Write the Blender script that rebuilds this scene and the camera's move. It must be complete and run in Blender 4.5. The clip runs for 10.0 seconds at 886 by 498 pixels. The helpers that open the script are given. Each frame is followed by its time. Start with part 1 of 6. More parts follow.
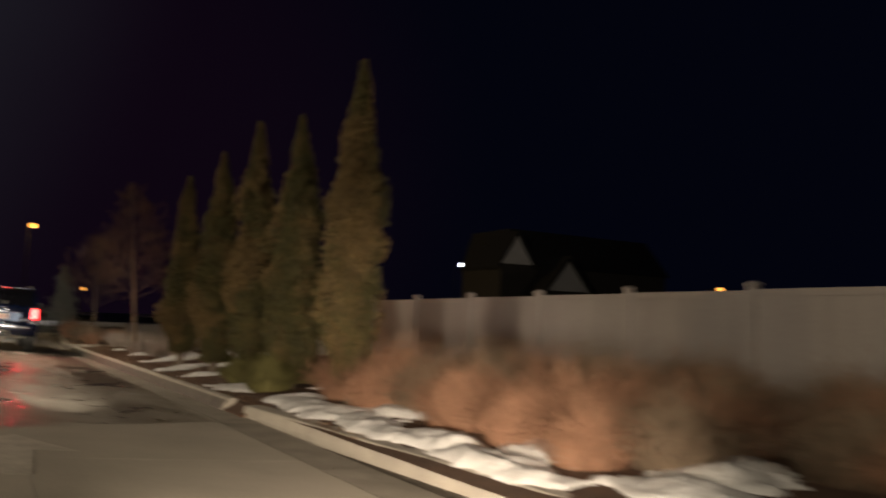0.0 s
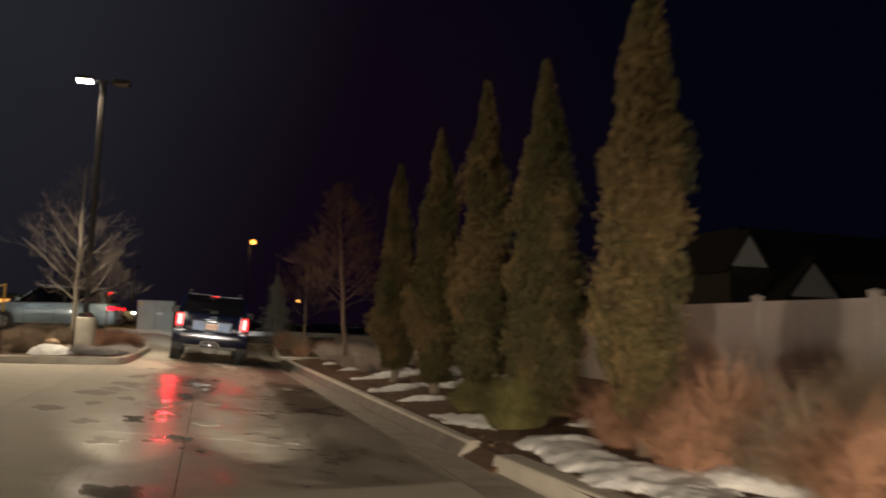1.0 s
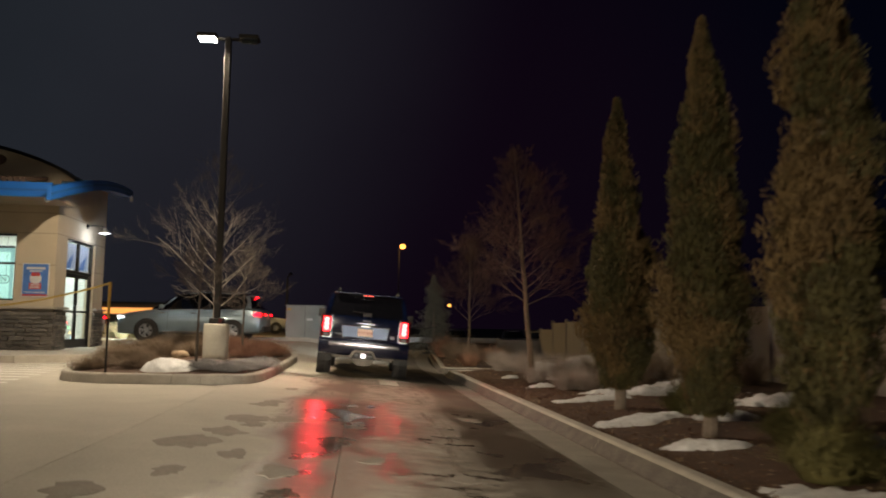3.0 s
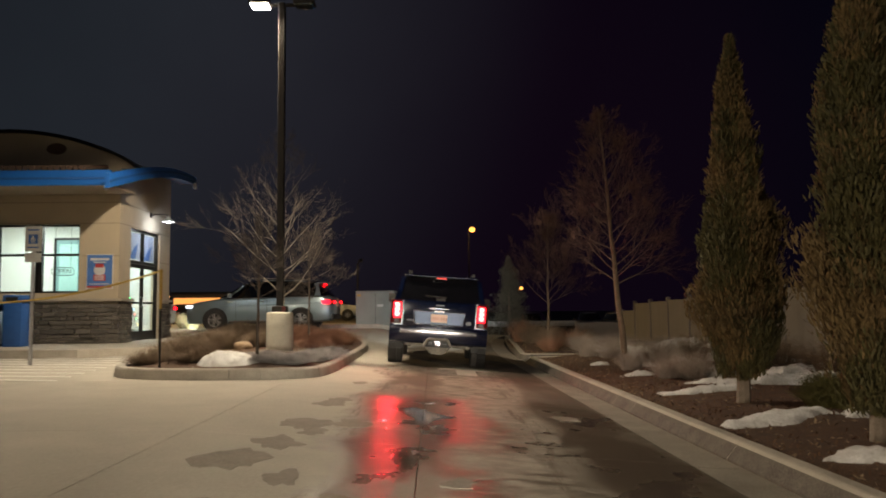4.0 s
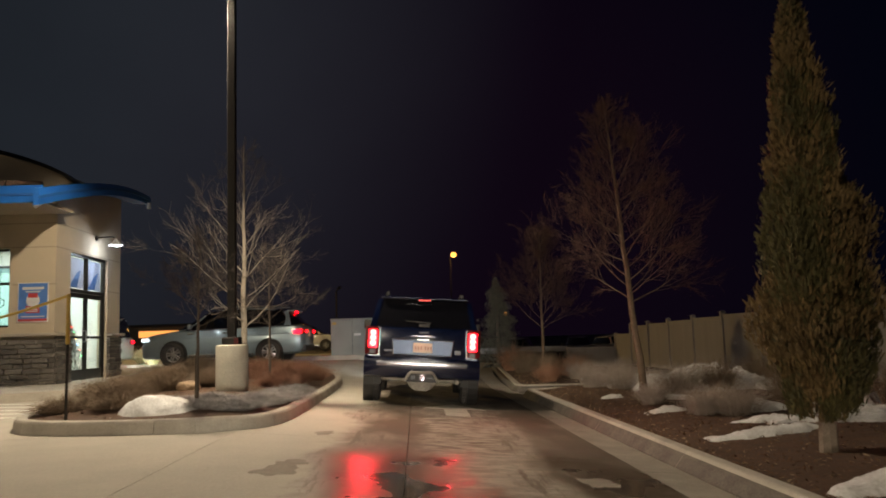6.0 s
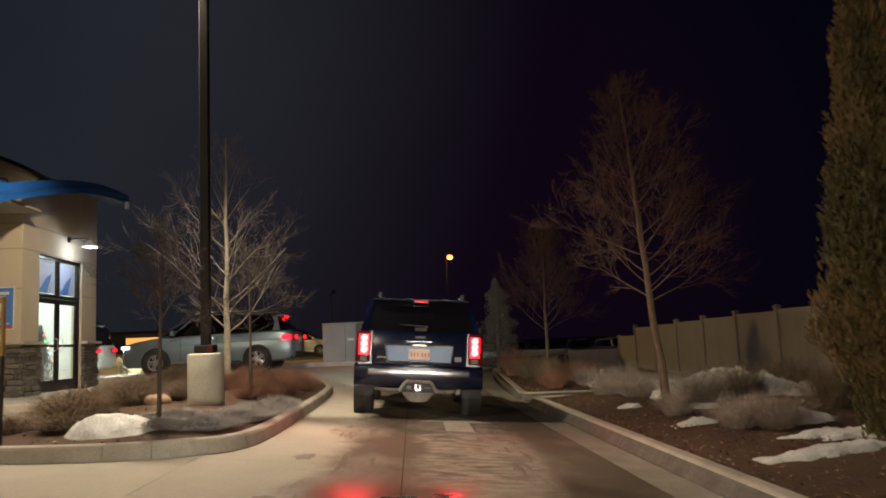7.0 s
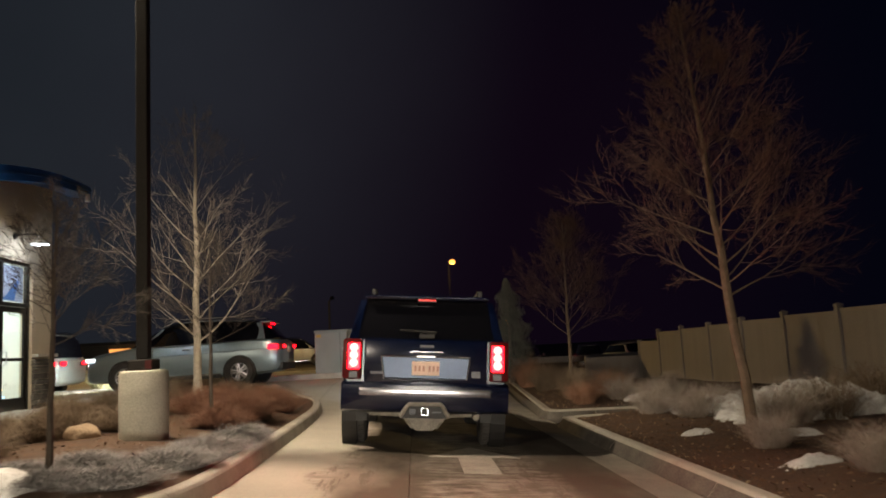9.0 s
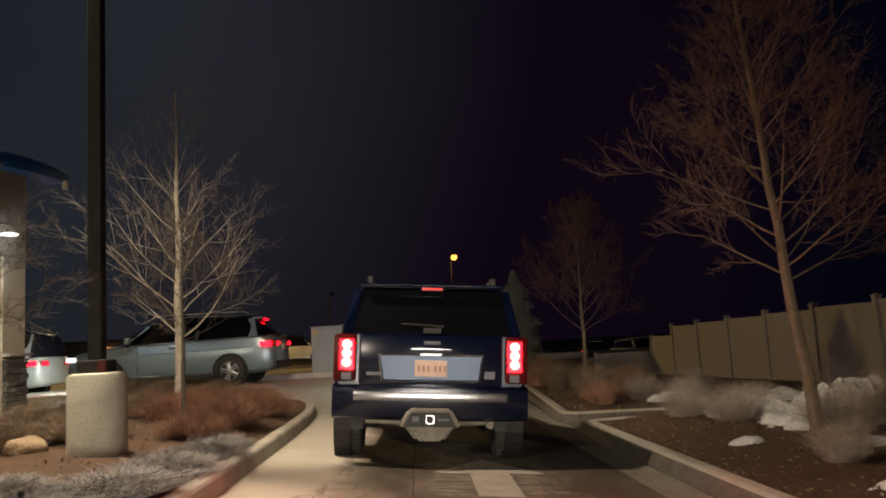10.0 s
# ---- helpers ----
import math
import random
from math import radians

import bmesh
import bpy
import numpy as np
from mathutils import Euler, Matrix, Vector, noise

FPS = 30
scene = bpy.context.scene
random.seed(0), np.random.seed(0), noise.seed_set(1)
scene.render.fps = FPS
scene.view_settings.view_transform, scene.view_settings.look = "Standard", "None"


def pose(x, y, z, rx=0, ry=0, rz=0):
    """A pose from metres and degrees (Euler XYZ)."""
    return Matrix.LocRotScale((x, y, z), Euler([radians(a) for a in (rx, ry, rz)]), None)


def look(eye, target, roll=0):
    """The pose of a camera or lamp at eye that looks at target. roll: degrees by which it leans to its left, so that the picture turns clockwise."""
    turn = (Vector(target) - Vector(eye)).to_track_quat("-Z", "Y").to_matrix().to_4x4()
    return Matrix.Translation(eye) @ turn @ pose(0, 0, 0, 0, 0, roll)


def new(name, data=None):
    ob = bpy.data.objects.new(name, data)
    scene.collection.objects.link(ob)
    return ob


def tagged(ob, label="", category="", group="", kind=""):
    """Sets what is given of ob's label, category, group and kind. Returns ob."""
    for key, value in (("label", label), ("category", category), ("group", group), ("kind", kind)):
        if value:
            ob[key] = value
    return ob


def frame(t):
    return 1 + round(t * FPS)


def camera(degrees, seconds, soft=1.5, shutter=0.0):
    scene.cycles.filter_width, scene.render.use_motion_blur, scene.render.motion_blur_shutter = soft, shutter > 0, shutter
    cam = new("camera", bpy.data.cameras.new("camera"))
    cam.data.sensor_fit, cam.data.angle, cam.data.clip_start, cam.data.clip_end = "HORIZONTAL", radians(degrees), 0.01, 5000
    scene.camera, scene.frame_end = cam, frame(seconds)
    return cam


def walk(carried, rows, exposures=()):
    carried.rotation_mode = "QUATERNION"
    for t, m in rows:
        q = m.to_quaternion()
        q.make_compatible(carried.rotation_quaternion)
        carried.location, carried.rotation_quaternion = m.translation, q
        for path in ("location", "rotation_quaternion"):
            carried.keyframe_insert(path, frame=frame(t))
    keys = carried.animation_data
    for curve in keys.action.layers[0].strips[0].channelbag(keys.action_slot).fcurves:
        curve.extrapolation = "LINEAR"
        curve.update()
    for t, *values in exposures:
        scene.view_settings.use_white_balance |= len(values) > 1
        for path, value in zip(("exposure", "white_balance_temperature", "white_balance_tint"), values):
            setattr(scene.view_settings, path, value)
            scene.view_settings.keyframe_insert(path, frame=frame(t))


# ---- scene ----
cam = camera(59.6, 10.0, 1.8, 0.7)
PATH = [
    (0, (-0.051, -5.165, 1.321), (0.973, -3.457, 1.509), 1.9),
    (0.5, (0.311, -3.347, 1.261), (1.063, -1.505, 1.46), 1.9),
    (1, (0.515, -1.767, 1.305), (1.081, 0.141, 1.503), 1.8),
    (1.5, (0.572, -0.369, 1.28), (0.975, 1.58, 1.473), 2.1),
    (2, (0.55, 0.866, 1.261), (0.833, 2.837, 1.448), 1.9),
    (3.3, (0.511, 3.368, 1.244), (0.649, 5.354, 1.443), -1.0),
    (3.5, (0.493, 3.678, 1.239), (0.586, 5.668, 1.421), -4.6),
    (4, (0.486, 4.303, 1.255), (0.509, 6.296, 1.413), -0.5),
    (4.5, (0.45, 4.725, 1.273), (0.493, 6.717, 1.439), -0.4),
    (5, (0.468, 5.306, 1.249), (0.414, 7.299, 1.404), -0.7),
    (5.5, (0.477, 5.911, 1.245), (0.527, 7.901, 1.445), -1.4),
    (6, (0.48, 6.542, 1.256), (0.554, 8.528, 1.483), -1.8),
    (6.2, (0.5, 6.769, 1.258), (0.576, 8.755, 1.484), -2.0),
    (7.5, (0.478, 8.437, 1.294), (0.566, 10.42, 1.54), -2.5),
    (8, (0.461, 9.044, 1.301), (0.55, 11.025, 1.555), -2.6),
    (8.5, (0.496, 9.711, 1.301), (0.578, 11.692, 1.558), -2.8),
    (9, (0.468, 10.391, 1.316), (0.551, 12.373, 1.569), -3.0),
    (9.5, (0.486, 11.059, 1.322), (0.564, 13.043, 1.569), -3.2),
    (10, (0.455, 11.669, 1.32), (0.534, 13.652, 1.564), -3.3),
]
walk(cam, [(t, look(eye, target, roll)) for t, eye, target, roll in PATH])

# ---- world and lights ----
world = bpy.data.worlds.new("night_sky")
scene.world = world
world.use_nodes = True
bg = world.node_tree.nodes["Background"]


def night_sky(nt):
    """A dark navy sky, with windscreen glare painted grey in the west and brake-lamp haze painted dull red low down
    ahead.
    """
    n, l = nt.nodes, nt.links
    tc = n.new("ShaderNodeTexCoord")

    def lobe(way, a, b, color):
        d = n.new("ShaderNodeVectorMath")
        d.operation = "DOT_PRODUCT"
        d.inputs[1].default_value = Vector(way).normalized()
        l.new(tc.outputs["Generated"], d.inputs[0])
        q = n.new("ShaderNodeMapRange")
        q.interpolation_type = "SMOOTHSTEP"
        q.inputs["From Min"].default_value, q.inputs["From Max"].default_value = a, b
        l.new(d.outputs["Value"], q.inputs["Value"])
        v = n.new("ShaderNodeVectorMath")
        v.operation = "SCALE"
        v.inputs[0].default_value = color
        l.new(q.outputs[0], v.inputs["Scale"])
        return v.outputs[0]

    mottle = n.new("ShaderNodeTexNoise")
    mottle.inputs["Scale"].default_value, mottle.inputs["Detail"].default_value = 2.2, 4
    l.new(tc.outputs["Generated"], mottle.inputs["Vector"])
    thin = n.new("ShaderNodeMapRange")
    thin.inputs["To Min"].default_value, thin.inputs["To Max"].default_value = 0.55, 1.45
    l.new(mottle.outputs["Fac"], thin.inputs["Value"])
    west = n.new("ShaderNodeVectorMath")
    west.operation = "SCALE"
    # grey western lobe, standing in for glare on the windscreen
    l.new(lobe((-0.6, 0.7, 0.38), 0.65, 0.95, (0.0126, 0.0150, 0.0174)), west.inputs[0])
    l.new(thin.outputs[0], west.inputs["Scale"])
    total = (0.0009, 0.0012, 0.0038)
    # reddish lobe low ahead, standing in for haze round the brake lamps
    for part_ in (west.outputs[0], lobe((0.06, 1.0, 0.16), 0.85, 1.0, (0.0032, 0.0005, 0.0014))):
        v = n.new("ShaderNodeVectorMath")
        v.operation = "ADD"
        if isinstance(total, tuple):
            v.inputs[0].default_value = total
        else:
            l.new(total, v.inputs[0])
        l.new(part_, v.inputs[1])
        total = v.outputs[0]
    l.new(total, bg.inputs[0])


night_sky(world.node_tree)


def lamp(kind, name, energy, color, m, size=0.2, angle=None, blend=0.5):
    d = bpy.data.lights.new(name, kind)
    d.energy, d.color = energy, color
    if kind == "AREA":
        d.shape, d.size = "SQUARE", size
    else:
        d.shadow_soft_size = size
    if kind == "SPOT":
        d.spot_size, d.spot_blend = radians(angle), blend
    ob = new(name, d)
    ob.matrix_world = m
    return ob


POLE = (-2.36, 18.63)
WARM = (1.0, 0.83, 0.6)
# the car park's pole lamp in view, a fellow further back, and the headlamps of the car that drives the lane
lamp("SPOT", "pole_lamp_light", 3100, WARM, look((-2.82, 18.63, 6.98), (-3.7, 18.6, 0)), 0.16, 146, 0.25)
lamp("SPOT", "car_park_light", 6000, WARM, look((-13.0, -7.0, 7.6), (2.0, 4.0, 0)), 0.2, 96, 0.5)
for sx in (-0.6, 0.6):
    lamp("SPOT", "headlamp_beam", 1350, (1.0, 0.8, 0.6), look((0.95 + sx * 0.86, -3.7 - sx * 0.5, 0.68), (4.5 + sx, 3.3, -0.5)), 0.06, 54, 0.9)
    lamp("SPOT", "headlamp_beam", 2400, (1.0, 0.88, 0.7), look((0.5 + sx, 2.6, 0.76), (0.5 + sx * 0.6, 19.2, 0.4)), 0.06, 30, 1.0)
# headlamps of the crossover that turns past the far planting
for sy in (-0.7, 0.7):
    lamp("SPOT", "headlamp_beam", 420, (0.9, 1.0, 0.92), look((-7.86, 31.2 + sy, 1.38), (-9.3, 34.0 + sy * 0.6, 1.0)), 0.06, 110, 0.8)
# brake lamps of the SUV ahead
for sx in (-0.79, 0.79):
    lamp("SPOT", "brake_lamp_light", 75, (1.0, 0.03, 0.04), look((0.5 + sx, 19.06, 1.25), (1.7 + sx * 3, 13, 3.4)), 0.08, 145, 0.8)
# its headlamps, on the cabinet beyond the lane
for sx in (-0.66, 0.66):
    lamp("SPOT", "headlamp_beam", 420, (0.9, 0.97, 1.0), look((0.5 + sx, 24.05, 1.0), (-0.7 + sx * 0.8, 34.0, 0.5)), 0.06, 50, 0.8)

# ---- materials ----


def mat(name, c1, c2=None, rough=0.8, metal=0.0, scale=6.0, fine=60.0, bump=0.15, bump_dist=0.01, spec=0.5, coat=0.0, rnd=0.0):
    """A surface with coarse and fine mottling, fine relief, and a tint that differs from piece to piece."""
    m = bpy.data.materials.new(name)
    m.use_nodes = True
    nt = m.node_tree
    n, l = nt.nodes, nt.links
    p = n["Principled BSDF"]
    c2 = c2 or tuple(v * 0.7 for v in c1)
    geo = n.new("ShaderNodeNewGeometry")
    a = n.new("ShaderNodeTexNoise")
    a.inputs["Scale"].default_value, a.inputs["Detail"].default_value = scale, 6
    b = n.new("ShaderNodeTexNoise")
    b.inputs["Scale"].default_value, b.inputs["Detail"].default_value = fine, 4
    l.new(geo.outputs["Position"], a.inputs["Vector"])
    l.new(geo.outputs["Position"], b.inputs["Vector"])
    mx = n.new("ShaderNodeMath")
    mx.operation = "MULTIPLY_ADD"
    mx.inputs[1].default_value = 0.5
    hf = n.new("ShaderNodeMath")
    hf.operation = "MULTIPLY"
    hf.inputs[1].default_value = 0.5
    l.new(a.outputs["Fac"], hf.inputs[0])
    l.new(b.outputs["Fac"], mx.inputs[0])
    l.new(hf.outputs[0], mx.inputs[2])
    ramp = n.new("ShaderNodeValToRGB")
    ramp.color_ramp.elements[0].position, ramp.color_ramp.elements[1].position = 0.34, 0.66
    ramp.color_ramp.elements[0].color, ramp.color_ramp.elements[1].color = (*c2, 1), (*c1, 1)
    l.new(mx.outputs[0], ramp.inputs["Fac"])
    out = ramp.outputs["Color"]
    if rnd:
        info = n.new("ShaderNodeObjectInfo")
        mr = n.new("ShaderNodeMapRange")
        mr.inputs["To Min"].default_value, mr.inputs["To Max"].default_value = 1 - rnd, 1 + rnd
        l.new(info.outputs["Random"], mr.inputs["Value"])
        vm = n.new("ShaderNodeVectorMath")
        vm.operation = "SCALE"
        l.new(out, vm.inputs[0])
        l.new(mr.outputs[0], vm.inputs["Scale"])
        out = vm.outputs[0]
    l.new(out, p.inputs["Base Color"])
    rr = n.new("ShaderNodeMapRange")
    rr.inputs["To Min"].default_value, rr.inputs["To Max"].default_value = max(0.02, rough * 0.85), min(1, rough * 1.15)
    l.new(a.outputs["Fac"], rr.inputs["Value"])
    l.new(rr.outputs[0], p.inputs["Roughness"])
    p.inputs["Metallic"].default_value = metal
    p.inputs["Specular IOR Level"].default_value = spec
    p.inputs["Coat Weight"].default_value = coat
    if bump:
        bp = n.new("ShaderNodeBump")
        bp.inputs["Strength"].default_value, bp.inputs["Distance"].default_value = bump, bump_dist
        l.new(mx.outputs[0], bp.inputs["Height"])
        l.new(bp.outputs[0], p.inputs["Normal"])
    return m


def glow(name, color, strength):
    m = bpy.data.materials.new(name)
    m.use_nodes = True
    p = m.node_tree.nodes["Principled BSDF"]
    p.inputs["Base Color"].default_value = (*color, 1)
    p.inputs["Emission Color"].default_value = (*color, 1)
    p.inputs["Emission Strength"].default_value = strength
    p.inputs["Roughness"].default_value = 0.3
    return m


def glass_mat(name, color=(1, 1, 1), rough=0.02):
    m = bpy.data.materials.new(name)
    m.use_nodes = True
    p = m.node_tree.nodes["Principled BSDF"]
    p.inputs["Base Color"].default_value = (*color, 1)
    p.inputs["Roughness"].default_value = rough
    p.inputs["Transmission Weight"].default_value = 1.0
    p.inputs["IOR"].default_value = 1.25
    return m


def pavement_mat(name, dry, wet_amount):
    """Concrete whose lane is stained and damp: a brown film with soft gloss, a scuffed lighter crown, dry beyond."""
    m = mat(name, dry, tuple(v * 0.78 for v in dry), 0.85, scale=1.3, fine=45, bump=0.25, bump_dist=0.006, rnd=0.05)
    n, l = m.node_tree.nodes, m.node_tree.links
    p = n["Principled BSDF"]
    geo = n.new("ShaderNodeNewGeometry")
    sep = n.new("ShaderNodeSeparateXYZ")
    l.new(geo.outputs["Position"], sep.inputs[0])

    def noise_node(scale, detail, rough, stretch=(1, 1, 1)):
        mp = n.new("ShaderNodeMapping")
        mp.inputs["Scale"].default_value = stretch
        l.new(geo.outputs["Position"], mp.inputs["Vector"])
        t = n.new("ShaderNodeTexNoise")
        t.inputs["Scale"].default_value, t.inputs["Detail"].default_value, t.inputs["Roughness"].default_value = scale, detail, rough
        l.new(mp.outputs[0], t.inputs["Vector"])
        return t.outputs["Fac"]

    def calc(op, a, b=None, c=None, clamp=False):
        q = n.new("ShaderNodeMath")
        q.operation, q.use_clamp = op, clamp
        for i, v in enumerate((a, b, c)):
            if v is None:
                continue
            if isinstance(v, (int, float)):
                q.inputs[i].default_value = v
            else:
                l.new(v, q.inputs[i])
        return q.outputs[0]

    def span(v, a, b, lo=0.0, hi=1.0):
        q = n.new("ShaderNodeMapRange")
        q.interpolation_type = "SMOOTHSTEP"
        for k, w in (("From Min", a), ("From Max", b), ("To Min", lo), ("To Max", hi)):
            q.inputs[k].default_value = w
        l.new(v, q.inputs["Value"])
        return q.outputs[0]

    wob = calc("MULTIPLY_ADD", noise_node(0.9, 5, 0.6), 1.3, -0.65)
    x = calc("ADD", sep.outputs["X"], wob)
    cut = span(calc("MULTIPLY_ADD", sep.outputs["X"], -0.5, sep.outputs["Y"]), 3.22, 3.36)
    lane = calc("MULTIPLY", calc("MULTIPLY", span(x, -0.55, -0.05), span(x, 2.75, 2.35)), cut)
    crown = calc("MULTIPLY", span(x, 0.45, 0.85), span(x, 1.75, 1.35))
    scuff = span(noise_node(1.0, 5, 0.7, (3.2, 7, 1)), 0.37, 0.64)
    crown = calc("MULTIPLY", crown, scuff)
    blot = span(noise_node(0.8, 5, 0.55, (1.4, 0.6, 1)), 0.3, 0.56, 0.25, 1.0)
    far = span(sep.outputs["Y"], 13.3, 15.2, 1.0, 0.0)
    wet = calc("MULTIPLY", calc("MULTIPLY", lane, blot), calc("MULTIPLY_ADD", crown, -0.8, 1.0))
    film = calc("MULTIPLY", wet, calc("MULTIPLY", far, wet_amount))
    base = p.inputs["Base Color"].links[0].from_socket
    mix = n.new("ShaderNodeMix")
    mix.data_type, mix.blend_type = "RGBA", "MULTIPLY"
    # brown damp bands: the left wheel track and the low side by the gutter; between them the scaled, paler crown
    xb = calc("MULTIPLY_ADD", wob, 0.45, sep.outputs["X"])
    low = calc("MULTIPLY", calc("MULTIPLY", span(xb, 1.45, 1.75), span(xb, 2.75, 2.5)), calc("MULTIPLY_ADD", blot, 0.35, 0.65))
    track = calc("MULTIPLY", calc("MULTIPLY", span(xb, -0.4, -0.12), span(xb, 0.72, 0.46)), calc("MULTIPLY_ADD", blot, 0.55, 0.4))
    scale_ = calc("MULTIPLY", calc("MULTIPLY", span(xb, 0.3, 0.6), span(xb, 1.85, 1.6)), calc("MULTIPLY_ADD", span(sep.outputs["Y"], 13.0, 16.0), 0.22, calc("MULTIPLY_ADD", scuff, -0.5, 0.62)))
    # tyre smears: streaks along the wheel tracks, crossed by tread prints
    streak = span(noise_node(1.0, 6, 0.75, (8.0, 0.9, 1)), 0.42, 0.6)
    tread = span(noise_node(1.0, 3, 0.6, (2.2, 12.0, 1)), 0.4, 0.56)
    rut = calc("MAXIMUM", calc("MULTIPLY", span(x, -0.5, -0.25), span(x, 0.4, 0.15)), calc("MULTIPLY", span(x, 1.1, 1.35), span(x, 2.0, 1.75)))
    smear = calc("MULTIPLY", rut, calc("MULTIPLY", calc("MAXIMUM", streak, calc("MULTIPLY", tread, 0.7)), 0.85))
    dirt = calc("MAXIMUM", calc("MAXIMUM", low, track), calc("MAXIMUM", scale_, smear))
    # stain thinned at the near end, standing in for headlamp light there
    wet = calc("MULTIPLY", calc("MAXIMUM", wet, calc("MULTIPLY", dirt, cut)), span(sep.outputs["Y"], 4.0, 11.0, 0.55, 1.0))
    l.new(calc("MULTIPLY", wet, span(sep.outputs["Y"], 20.0, 30.0, 1.0, 0.8)), mix.inputs[0])
    l.new(base, mix.inputs[6])
    mix.inputs[7].default_value = (0.22, 0.185, 0.155, 1)
    l.new(mix.outputs[2], p.inputs["Base Color"])
    # standing water pools where the film is deepest
    pool = span(noise_node(1.7, 4, 0.5, (1.0, 0.8, 1)), 0.5, 0.66)
    gloss = calc("MULTIPLY", film, calc("MULTIPLY_ADD", pool, 0.38, 0.66))
    l.new(calc("MULTIPLY_ADD", gloss, -0.79, 0.86, True), p.inputs["Roughness"])
    return m


